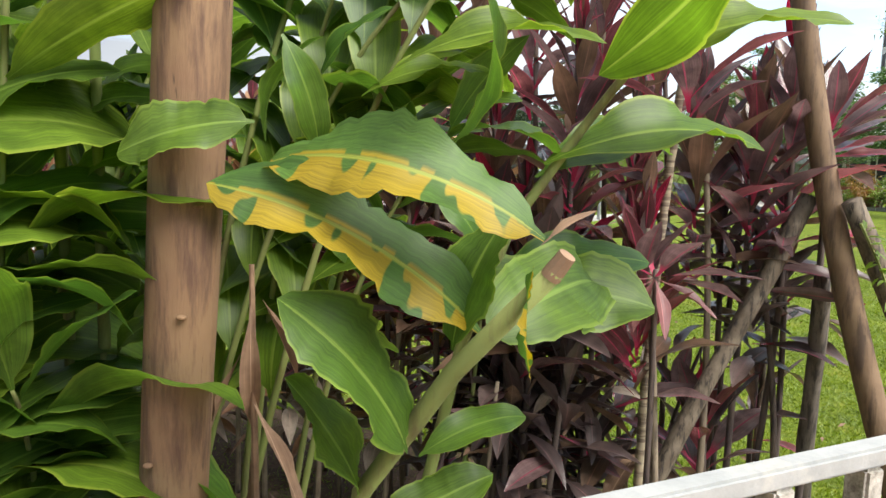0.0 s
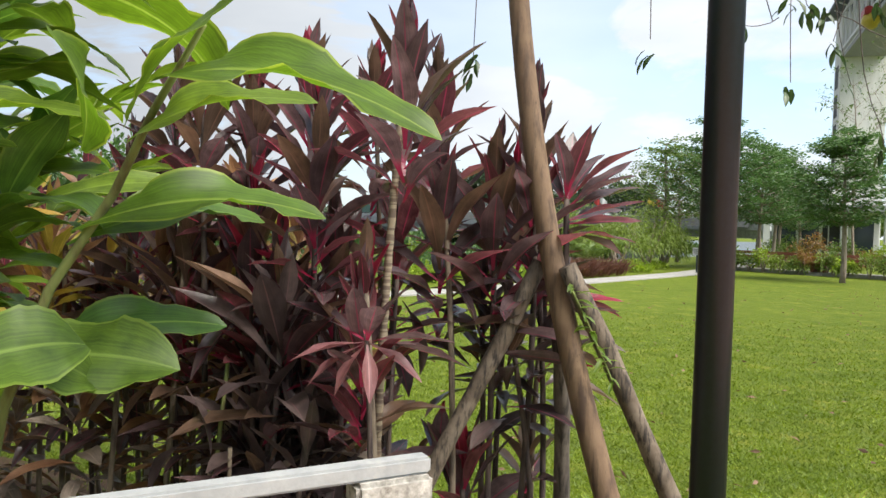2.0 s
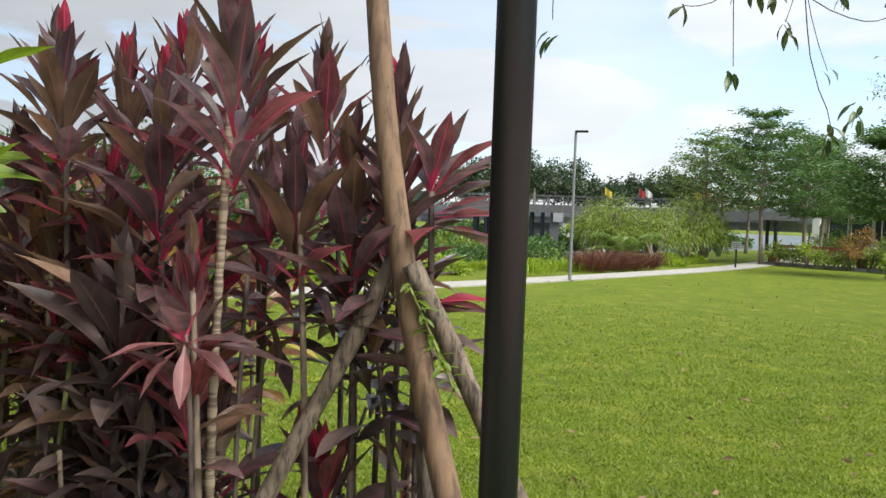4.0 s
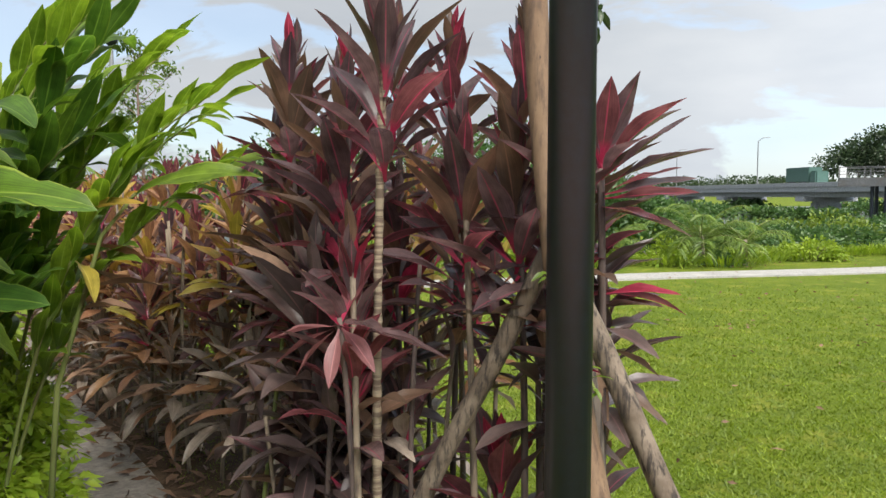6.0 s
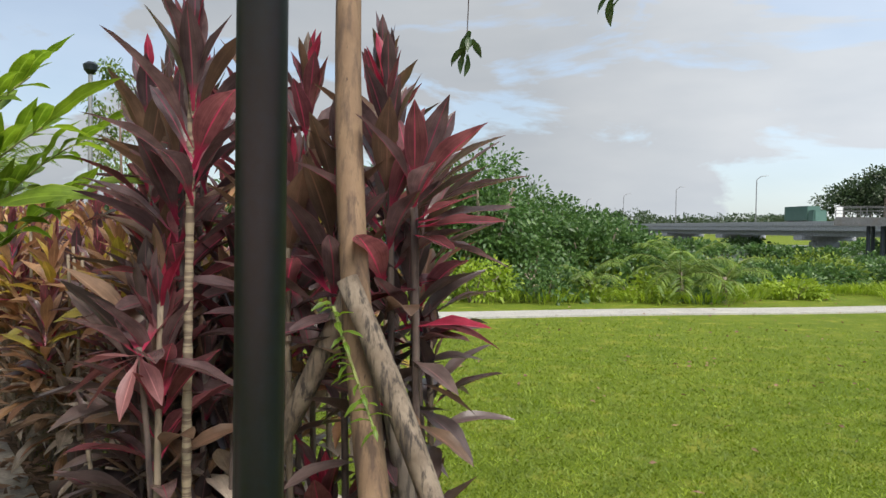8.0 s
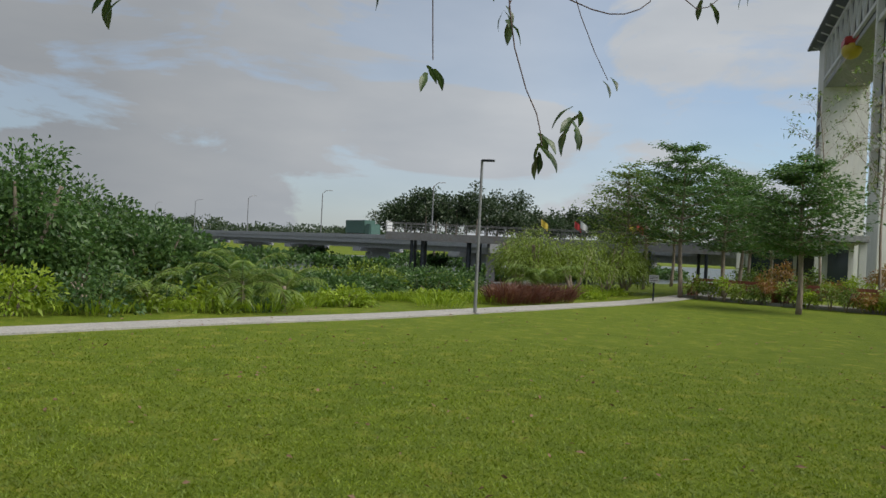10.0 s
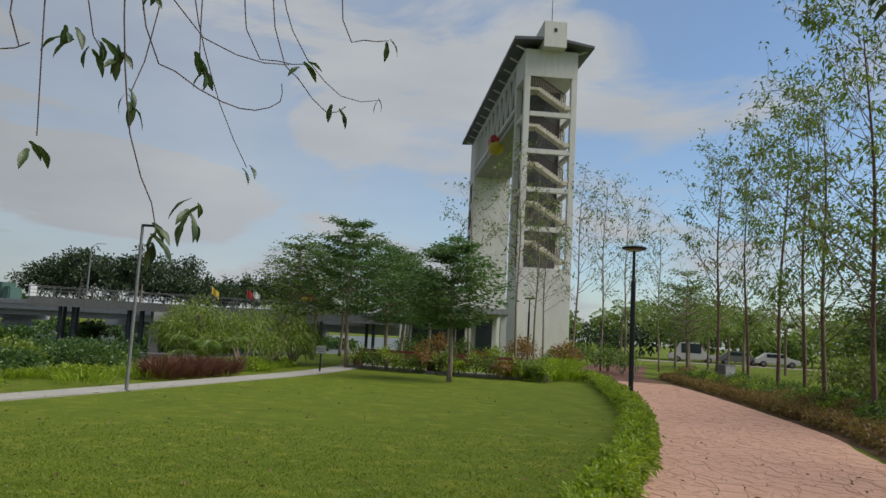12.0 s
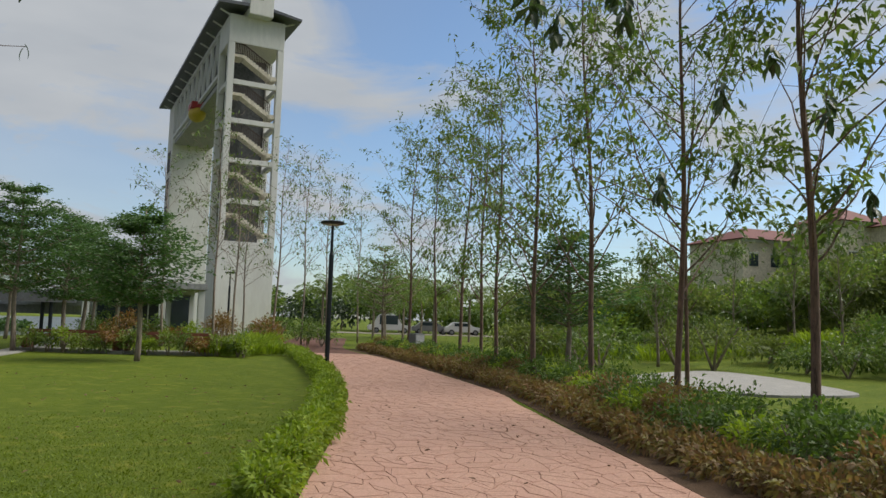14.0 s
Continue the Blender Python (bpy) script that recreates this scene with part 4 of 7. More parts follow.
def rosette(parent, at, rnd, n=22, mix="tall", spread=1.0, scale=1.0, lean=(0, 0), spacing=0.018, out=None):
    """Leaves round a cane's head: young upright red ones inside, dark hanging ones outside."""
    a0 = rnd.uniform(0, 360)
    tilt = pose(0, 0, 0, lean[0], lean[1], 0)
    for i in range(n):
        f = i / (n - 1)
        el = 86 - (66 if mix == "tall" else 76) * f * spread + rnd.uniform(-11, 11)
        s = scale * (0.62 + 0.5 * min(1, f * 1.9)) * rnd.uniform(0.85, 1.12)
        q = rnd.random()
        if mix == "tall":
            key = "cord_red" if f < 0.14 and q < 0.3 else "cord_wine" if q < 0.24 else "cord_brown" if q < 0.46 else "cord_dark"
            if q > 0.985 and f > 0.2:
                key = "cord_red"
        elif mix == "hedge":
            key = "cord_wine" if f < 0.2 else ("cord_bronze" if q < 0.5 else "cord_dark" if q < 0.84 else "cord_gold" if q < 0.93 else "cord_wine")
        elif mix == "gold":
            key = "cord_gold" if q < 0.4 else "cord_bronze" if q < 0.85 else "cord_wine"
        # cord_sheen leaves bring the painted sheen into the next two mixes
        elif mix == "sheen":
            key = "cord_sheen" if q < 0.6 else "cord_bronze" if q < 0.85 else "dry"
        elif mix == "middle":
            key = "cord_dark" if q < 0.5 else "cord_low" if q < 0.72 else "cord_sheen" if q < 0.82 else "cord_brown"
        elif mix == "low":
            key = "cord_low" if q < 0.8 else "cord_dark" if q < 0.88 else "cord_brown" if q < 0.93 else "dry"
        else:
            key = mix
        me = CORD[key][min(4, max(0, int(f * 4 + rnd.uniform(-0.8, 0.9) + (1.0 if mix == "sheen" else 0.0))))]
        m = pose(*at) @ tilt @ pose(0, 0, -spacing * i, 0, 0, a0 + 137.5 * i + rnd.uniform(-14, 14)) @ pose(0, 0, 0, rnd.uniform(-20, 20), -el, 0) @ Matrix.Scale(s, 4)
        if out is not None:
            out.append((key, me, m))
        else:
            ob = link("leaf", me, None, parent)
            ob.matrix_basis = m


def cane(parent, a, b, r, mat, rnd, ringed=False):
    a, b = Vector(a), Vector(b)
    k = 60 if ringed else 10
    bow = Vector((rnd.uniform(-0.04, 0.04), rnd.uniform(-0.04, 0.04), 0))
    fs = np.linspace(0, 1, k)
    pts = [a.lerp(b, f) + bow * math.sin(math.pi * f) for f in fs]
    rad = [r * (1.25 - 0.35 * f) * (1 + (0.22 if ringed and i % 2 else 0)) for i, f in enumerate(fs)]
    part("stem", tube_bm(pts, rad, 8, None, 0.05, rnd), M[mat], parent, "", True)


def cordyline(x, y, z, rnd, n=22, mix="tall", spread=1.0, scale=1.0, ringed=False, root=None, lean=(0, 0), low=True, label="tall dark red cordyline with long glossy leaves"):
    rx, ry = root or (x + rnd.uniform(-0.1, 0.1), y + rnd.uniform(-0.08, 0.08))
    q = base("cordyline", rx, ry, 0, label, "plant", "cordyline hedge")
    top = (x - rx, y - ry, z)
    cane(q, (0, 0, -0.04), top, 0.0105 if ringed else 0.009, "ring_cane" if ringed else "cane" if rnd.random() < 0.25 else "dcane", rnd, ringed)
    rosette(q, top, rnd, n, mix, spread, scale, lean)
    if low:
        for _ in range(3):
            f = rnd.uniform(0.5, 0.9)
            ob = link("leaf", rnd.choice(CORD["dry" if rnd.random() < 0.35 else "cord_dark"]), None, q)
            ob.matrix_basis = pose(top[0] * f, top[1] * f, z * f, 0, 0, rnd.uniform(0, 360)) @ pose(0, 0, 0, 0, rnd.uniform(20, 70), 0) @ Matrix.Scale(rnd.uniform(0.7, 0.95), 4)
    return q


rnd = random.Random(11)
TALL = [(0.27, 2.2, 1.76), (0.64, 2.24, 1.58), (0.80, 2.24, 1.60), (-0.14, 2.42, 1.9), (0.0, 2.55, 1.86), (0.18, 2.6, 1.95), (-0.28, 2.62, 1.95), (0.4, 2.6, 1.92), (0.62, 2.7, 1.95),
        (0.92, 2.3, 1.78), (0.9, 2.5, 1.6), (0.05, 2.35, 1.5), (0.5, 2.45, 1.55), (-0.44, 2.7, 1.62), (-0.2, 2.5, 1.45), (0.3, 2.42, 1.4), (0.15, 2.3, 1.3)]
for x, y, z in TALL:
    cordyline(x, y, z, rnd, rnd.randint(30, 37), "tall", rnd.uniform(0.9, 1.15), rnd.uniform(0.74, 0.88), low=z < 1.6)
MIDDLE = [(0.19, 2.15, 1.2), (0.27, 2.12, 0.82), (0.2, 2.45, 1.05), (-0.7, 3.0, 1.2), (-0.55, 2.9, 1.4)]
for x, y, z in MIDDLE:
    cordyline(x, y, z, rnd, 22, "low", 1.2, rnd.uniform(0.8, 0.98), label="dark purple cordyline with drooping leaves")
for _ in range(8):
    x = rnd.uniform(0.05, 0.45)
    y = 2.2 - 0.5 * x + rnd.uniform(-0.02, 0.25) if x < 0.3 else rnd.uniform(2.1, 2.4)
    cordyline(x, y, rnd.uniform(0.5, 0.95), rnd, 20, "low", 1.3, rnd.uniform(0.6, 0.78), low=False, label="dark purple cordyline with drooping leaves")
for i in range(8):
    x = -0.05 + 0.066 * i + rnd.uniform(-0.03, 0.03)
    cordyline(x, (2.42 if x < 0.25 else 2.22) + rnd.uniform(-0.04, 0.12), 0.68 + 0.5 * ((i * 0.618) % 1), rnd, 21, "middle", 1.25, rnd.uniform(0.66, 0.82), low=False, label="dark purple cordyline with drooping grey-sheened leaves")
# the near one with a bright heart, the ringed cane with its high head, the low red one by the trunk
cordyline(0.435, 2.006, 1.27, rnd, 30, "tall", 0.85, 0.76, low=False)
cordyline(0.532, 2.02, 1.88, rnd, 24, "tall", 0.62, 0.84, True, (0.484, 2.054), low=False, label="tall cordyline on a pale ringed cane")
cordyline(0.73, 2.3, 0.66, rnd, 18, "tall", 1.0, 0.9, low=False, label="low young red cordyline beside the trunk")
# darker leaves low on the canes beside the leaning trunk, and a sprout at their foot
for x, y, z, k in ((0.95, 2.36, 1.34, 22), (0.86, 2.3, 1.12, 20), (0.98, 2.42, 1.12, 18), (0.78, 2.42, 1.2, 20)):
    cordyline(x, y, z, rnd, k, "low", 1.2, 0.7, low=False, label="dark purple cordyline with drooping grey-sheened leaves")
cordyline(0.95, 2.46, 0.72, rnd, 14, "tall", 1.0, 0.62, low=False, label="small dark cordyline sprout at the clump's foot")
# right-hand head with long leaves reaching out over the lawn
q = base("cordyline", 1.02, 2.27, 0, "cordyline with long purple leaves reaching over the lawn", "plant", "cordyline hedge")
cane(q, (0, 0, -0.04), (0.0, 0.0, 1.5), 0.01, "dcane", rnd)
for az, el, s in ((12, 34, 0.88), (-8, 46, 0.8), (22, 22, 0.9), (-20, 12, 0.8), (5, 2, 0.8), (28, -14, 0.75), (-34, -10, 0.75), (50, 44, 0.85), (75, 56, 0.85), (-5, 64, 0.8),
                  (110, 40, 0.8), (-50, 30, 0.75), (35, 8, 0.85), (150, 60, 0.75), (250, 55, 0.7), (300, 62, 0.75)):
    ob = link("leaf", CORD[rnd.choice(("cord_dark", "cord_wine", "cord_dark"))][rnd.randint(0, 2)], None, q)
    ob.matrix_basis = pose(0.0, 0.0, 1.42 + el * 0.0015, 0, 0, az) @ pose(0, 0, 0, rnd.uniform(-25, 25), -el, 0) @ Matrix.Diagonal((s, s * 1.12, s, 1))
for az, el, s, z in ((10, 5, 1.0, 1.18), (-25, -12, 1.0, 1.1), (30, -25, 0.9, 1.05), (-5, -20, 1.0, 0.95), (45, 10, 0.9, 1.15)):
    ob = link("leaf", CORD["cord_red" if el in (5,) else "cord_brown" if el < -15 else "cord_low"][1], None, q)
    ob.matrix_basis = pose(0.0, 0.0, z, 0, 0, az) @ pose(0, 0, 0, rnd.uniform(-25, 25), -el, 0) @ Matrix.Scale(s * 0.62, 4)
# faded pink leaves hanging in front of the ringed cane
q = base("cordyline", 0.45, 1.93, 0, "cordyline shoot with faded pink leaves", "plant", "cordyline hedge")
cane(q, (0, 0, -0.04), (0.0, 0, 1.12), 0.008, "dcane", rnd)
for az, el, s, key in ((196, -10, 0.62, "cord_pink"), (214, -28, 0.6, "cord_pink"), (232, -44, 0.52, "cord_pink"), (-20, -28, 0.56, "cord_pink"), (285, -62, 0.5, "cord_pink"),
                       (20, -12, 0.9, "cord_dark"), (330, 8, 0.8, "cord_dark"), (280, 30, 0.8, "cord_dark"), (150, 20, 0.9, "cord_dark"), (100, 40, 0.9, "cord_wine")):
    ob = link("leaf", CORD[key][1], None, q)
    ob.matrix_basis = pose(0, 0, 1.1, 0, 0, az) @ pose(0, 0, 0, rnd.uniform(-15, 15), -el, 0) @ Matrix.Scale(s, 4)
# bare thin canes at the foot of the clump
for _ in range(12):
    x, y = rnd.uniform(-0.1, 0.9), rnd.uniform(2.1, 2.8)
    q = base("cordyline_cane", x, y, 0, "thin bare cordyline cane with a few dry leaves", "plant", "cordyline hedge")
    z = rnd.uniform(0.7, 1.3)
    cane(q, (0, 0, -0.04), (rnd.uniform(-0.15, 0.15), rnd.uniform(-0.1, 0.1), z), 0.007, rnd.choice(("dcane", "cane", "gcane")), rnd)
    for _ in range(6):
        f = rnd.uniform(0.3, 1)
        ob = link("leaf", rnd.choice(CORD["dry" if rnd.random() < 0.3 else "cord_low"]), None, q)
        ob.matrix_basis = pose(0, 0, z * f * 0.95, 0, 0, rnd.uniform(0, 360)) @ pose(0, 0, 0, 0, rnd.uniform(10, 75), 0) @ Matrix.Scale(rnd.uniform(0.55, 0.85), 4)

# the hedge along the walkway
def hedge_plant(x, y, h, near):
    q = base("cordyline", x, y, 0, "bronze and dark red cordyline in a dense hedge along the walkway", "plant", "cordyline hedge")
    kind = "gold" if rnd.random() < 0.26 else "hedge"
    got = [] if not near else None
    # the lowest heads get the leaves with sheen in their colour
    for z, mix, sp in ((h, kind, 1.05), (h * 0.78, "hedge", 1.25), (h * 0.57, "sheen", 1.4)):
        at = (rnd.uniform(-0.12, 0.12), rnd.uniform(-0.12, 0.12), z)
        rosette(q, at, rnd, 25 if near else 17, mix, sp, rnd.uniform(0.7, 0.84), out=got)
    cane(q, (0, 0, -0.04), (0, 0, h), 0.009, "cane", rnd)
    if got:
        for key in sorted({g[0] for g in got}):
            link("foliage", joined("foliage", [(g[1], g[2]) for g in got if g[0] == key], M[key]), None, q)["kind"] = "stuff"


hw = along(WALK_R, 60)
for i, (x, y) in enumerate(hw):
    if x > -0.1:
        continue
    for row in range(3):
        if (i + row) % 2 and (row or x < -5):
            continue
        o = 0.12 + 0.34 * row + rnd.uniform(-0.08, 0.08) + 0.35 * min(1, max(0, x + 1.5))
        hedge_plant(x + 0.44 * o + rnd.uniform(-0.06, 0.06), y + 0.9 * o, rnd.uniform(1.2, 1.42) + 0.12 * row, x > -3.2 and row < 2)

# ---------------------------------------------------------------- ginger
GING = {key: [leaf_mesh("leaf", M[key], 0.36 + 0.03 * (i % 3), 0.125 + 0.02 * (i % 2), 0.025, 10, 30 + 22 * i, 0.2, 0.22, 40 + i, 18, 0.5, 0.05, 0.3) for i in range(4)]
        for key in ("ginger", "ginger_mid", "ginger_lit")}
GING["ginger_fade"] = [leaf_mesh("leaf", M["ginger_fade"], 0.38, 0.125, 0.02, 8, 22 + 18 * i, 0.2, 0.35, 80 + i, 26, 0.5, 0.14, 0.5) for i in range(4)]
GING["broad"] = [leaf_mesh("leaf", M["ginger_mid"], 0.34, 0.16, 0.02, 8, 22 + 18 * i, 0.2, 0.26, 84 + i, 24, 0.52, 0.05, 0.42) for i in range(4)]
GING["fern2"] = [leaf_mesh("leaf", M["ginger"], 0.36, 0.085, 0.02, 10, 20 + 16 * i, 0.2, 0.2, 56 + i, 12, 0.42) for i in range(4)]
GING["fern"] = [leaf_mesh("leaf", M["ginger_lit"], 0.36, 0.085, 0.02, 10, 20 + 16 * i, 0.2, 0.2, 50 + i, 12, 0.42) for i in range(4)]


def put_leaf(parent, me, a, b, roll=0.0, wide=1.0, name="leaf"):
    """Lay a leaf from a towards b (in the parent's frame)."""
    a, b = Vector(a), Vector(b)
    d = b - a
    yaw, el = math.degrees(math.atan2(d.y, d.x)), math.degrees(math.atan2(d.z, math.hypot(d.x, d.y)))
    ob = link(name, me, None, parent)
    far = max(v.co.x for v in me.vertices)
    s = d.length / far
    ob.matrix_basis = pose(*a, 0, 0, yaw) @ pose(0, 0, 0, 0, -el - 8, 0) @ pose(0, 0, 0, roll, 0, 0) @ Matrix.Diagonal((s, s * wide, s, 1))
    return ob


def ginger_shoot(a, b, side, n=9, scale=1.0, key="ginger", start=0.3, wide=1.0):
    """A cane from a bowing over to b, with leaves on two sides."""
    a, b, side = Vector(a), Vector(b), Vector(side).normalized()
    q = base("ginger", a.x, a.y, 0, "ginger shoot with broad wavy green leaves", "plant", "ginger clump")
    ctrl = Vector((a.x * 0.75 + b.x * 0.25, a.y * 0.75 + b.y * 0.25, a.z * 0.25 + b.z * 0.75)) + Vector((0, 0, 0.12))
    o = Vector((a.x, a.y, 0))
    fs = np.linspace(0, 1, 16)
    pts = [(a * (1 - f) ** 2 + ctrl * (2 * f * (1 - f)) + b * f * f) - o for f in fs]
    part("stem", tube_bm(pts, [0.0085 - 0.0055 * f for f in fs], 8), M["gcane"], q, "", True)
    for i in range(n):
        f = start + (1 - start) * i / max(1, n - 1)
        k = min(14, int(f * 15))
        p0 = pts[k].lerp(pts[k + 1], f * 15 - k)
        d = (pts[k + 1] - pts[k]).normalized()
        s = 1 if i % 2 else -1
        way = (d * rnd.uniform(0.5, 0.9) + side * s * rnd.uniform(0.8, 1.0) + Vector((0, 0, rnd.uniform(-0.1, 0.25)))).normalized()
        if p0.y + a.y < 1.25 and way.y < -0.25:
            way.y = abs(way.y)
        if i == n - 1:
            way = d
        me = rnd.choice(GING[key if rnd.random() < 0.8 or key[:4] == "fern" else rnd.choice(("ginger", "ginger_lit"))])
        L = scale * (rnd.uniform(0.34, 0.46) if key[:4] == "fern" else rnd.uniform(0.25, 0.35))
        put_leaf(q, me, p0, p0 + way * L, rnd.uniform(-35, 35), wide * rnd.uniform(0.85, 1.1))
    return q


# the near shoot with fading yellow leaves
q = base("ginger", -0.2, 0.95, 0, "ginger shoot with torn leaves fading to yellow", "plant", "ginger clump")
fs = np.linspace(0, 1, 14)
part("stem", tube_bm([(-0.05, 0.02, -0.02), (-0.03, -0.01, 0.5), (0.033, -0.05, 0.98), (0.14, -0.10, 1.15), (0.237, -0.165, 1.275)], [0.015, 0.014, 0.012, 0.0115, 0.0105], 12), M["gcane"], q, "", True)
part("cut_end", tube_bm([(0.232, -0.162, 1.268), (0.247, -0.171, 1.292)], [0.0112, 0.0095], 10), M["dry"], q, "brown cut stem end")
F0, L0 = GING["ginger_fade"], GING["broad"]
for me, a, b, roll, wide in ((F0[3], (0.226, -0.150, 1.305), (-0.019, -0.210, 1.413), -58, 1.0), (F0[2], (0.167, -0.090, 1.191), (-0.065, -0.210, 1.364), -58, 1.0),
                             (L0[2], (0.167, -0.090, 1.184), (0.350, 0.030, 1.250), 48, 1.15), (L0[1], (0.136, -0.090, 1.170), (0.185, -0.110, 1.320), 60, 1.25),
                             (L0[1], (0.089, -0.090, 1.049), (-0.009, -0.210, 1.232), -62, 1.15), (L0[0], (0.033, -0.050, 0.975), (-0.047, -0.150, 1.130), -60, 0.9),
                             (F0[0], (0.215, -0.160, 1.279), (0.212, -0.172, 1.165), 75, 0.9), (L0[1], (-0.119, 0.030, 1.421), (-0.285, 0.000, 1.377), -48, 1.15),
                             (L0[2], (0.183, 0.000, 1.225), (0.345, 0.100, 1.190), 40, 1.15), (GING["ginger"][1], (0.100, 0.050, 1.347), (0.175, 0.050, 1.270), 50, 1.2),
                             (GING["ginger"][2], (0.10, -0.03, 1.02), (0.22, -0.02, 1.08), 45, 1.1), (L0[0], (0.05, -0.04, 0.92), (0.20, -0.02, 0.98), 40, 1.0),
                             (CORD["dry"][2], (0.222, -0.16, 1.30), (0.275, -0.17, 1.335), 40, 0.9)):
    put_leaf(q, me, a, b, roll, wide)
# leaves to the side of the brown trunk
q = base("ginger", -0.65, 1.15, 0, "ginger shoots with broad dark green leaves beside the brown trunk", "plant", "ginger clump")
for k in (-0.06, 0.0, 0.05):
    part("stem", tube_bm([(k, 0.02, -0.03), (k + 0.01, 0.0, 0.8), (k * 1.2, -0.02, 1.7)], [0.011, 0.010, 0.007], 8), M["gcane"], q, "", True)
for i, (a, b) in enumerate(((( -0.09, 0, 1.426), (0.055, -0.07, 1.491)), ((-0.076, 0, 1.346), (-0.07, -0.07, 1.486)), ((-0.067, 0, 1.264), (0.165, -0.07, 1.288)), ((-0.04, 0, 1.207), (0.104, -0.07, 1.197)),
                            ((-0.067, 0, 0.907), (0.145, -0.07, 1.0)), ((-0.094, 0, 0.874), (0.056, -0.07, 0.881)), ((0.017, 0, 1.133), (-0.062, -0.07, 1.072)), ((0.006, 0, 1.324), (0.131, -0.05, 1.393)),
                            ((0.025, 0, 1.43), (0.148, -0.05, 1.462)), ((0.074, 0, 1.066), (0.151, -0.05, 1.146)), ((-0.037, 0, 1.019), (0.142, -0.05, 1.038)), ((0.0, 0, 1.397), (-0.045, -0.07, 1.324)),
                            ((0.044, 0, 1.525), (-0.028, -0.07, 1.562)), ((0.059, 0, 1.471), (0.164, -0.05, 1.516)), ((0.021, 0, 0.959), (-0.048, -0.07, 1.022)), ((0.003, 0, 1.242), (-0.053, -0.07, 1.308)))):
    put_leaf(q, (GING["broad"] if i % 3 == 0 else GING["ginger"])[1 + i % 2], a, b, (48 if b[0] > a[0] else -48) + rnd.uniform(-12, 12), 1.0 + 0.15 * (i % 2))
# shoots that arch over towards the lawn
q = base("ginger", -0.25, 1.2, 0, "ginger shoot arching over with long ruffled green leaves", "plant", "ginger clump")
part("stem", tube_bm([(0, 0, 0), (0.12, -0.03, 0.7), (0.2, -0.05, 1.1), (0.27, -0.05, 1.29), (0.37, -0.06, 1.44), (0.45, -0.12, 1.56), (0.55, -0.22, 1.66)], [0.012, 0.011, 0.009, 0.008, 0.007, 0.006, 0.004], 8), M["gcane"], q, "", True)
# backlit blades are drawn with the lighter ginger_lit colour
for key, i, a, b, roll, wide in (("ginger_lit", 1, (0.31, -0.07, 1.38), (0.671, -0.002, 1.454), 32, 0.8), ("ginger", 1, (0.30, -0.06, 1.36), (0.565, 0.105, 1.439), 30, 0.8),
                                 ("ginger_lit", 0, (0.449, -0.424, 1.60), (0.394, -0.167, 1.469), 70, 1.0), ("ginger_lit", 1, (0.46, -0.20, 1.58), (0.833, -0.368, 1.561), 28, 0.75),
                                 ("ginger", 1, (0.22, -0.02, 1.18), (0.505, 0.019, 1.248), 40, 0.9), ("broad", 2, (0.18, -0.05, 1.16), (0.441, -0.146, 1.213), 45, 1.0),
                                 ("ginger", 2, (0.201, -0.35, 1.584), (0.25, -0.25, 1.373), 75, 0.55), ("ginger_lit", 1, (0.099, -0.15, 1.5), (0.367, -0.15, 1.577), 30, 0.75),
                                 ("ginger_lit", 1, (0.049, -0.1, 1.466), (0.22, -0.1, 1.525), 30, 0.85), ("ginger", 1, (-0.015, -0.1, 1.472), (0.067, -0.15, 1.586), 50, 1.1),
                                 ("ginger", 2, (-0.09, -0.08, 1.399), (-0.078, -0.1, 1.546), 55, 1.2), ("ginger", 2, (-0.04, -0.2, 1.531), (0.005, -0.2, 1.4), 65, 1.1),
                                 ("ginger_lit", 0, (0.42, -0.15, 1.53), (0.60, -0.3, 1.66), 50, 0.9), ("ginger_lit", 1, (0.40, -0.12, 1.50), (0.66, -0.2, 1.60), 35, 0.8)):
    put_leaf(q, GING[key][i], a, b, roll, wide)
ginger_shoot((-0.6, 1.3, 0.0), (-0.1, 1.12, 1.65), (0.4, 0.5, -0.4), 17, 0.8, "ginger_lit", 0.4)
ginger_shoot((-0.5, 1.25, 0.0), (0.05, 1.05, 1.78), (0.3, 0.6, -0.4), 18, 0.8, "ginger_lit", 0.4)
ginger_shoot((-0.6, 1.3, 0.0), (-0.15, 1.2, 1.95), (0.8, 0.3, -0.2), 17, 0.85, "ginger", 0.3)
for a, b in (((-0.75, 1.1, 0), (-0.6, 1.0, 1.9)), ((-0.95, 1.3, 0), (-0.75, 1.15, 1.75)), ((-1.15, 1.2, 0), (-1.2, 1.0, 1.8)), ((-0.9, 1.0, 0), (-0.82, 0.9, 1.35)),
             ((-1.35, 1.5, 0), (-1.45, 1.4, 1.7)), ((-0.7, 1.2, 0), (-0.66, 1.02, 1.05)), ((-1.05, 1.1, 0), (-1.0, 0.95, 1.0))):
    ginger_shoot(a, b, (rnd.uniform(0.6, 1), rnd.uniform(-0.5, 0.5), -0.1), 11, rnd.uniform(0.9, 1.1), rnd.choice(("ginger", "ginger", "ginger_lit")), 0.25 if a[1] < 1.32 else 0.6)
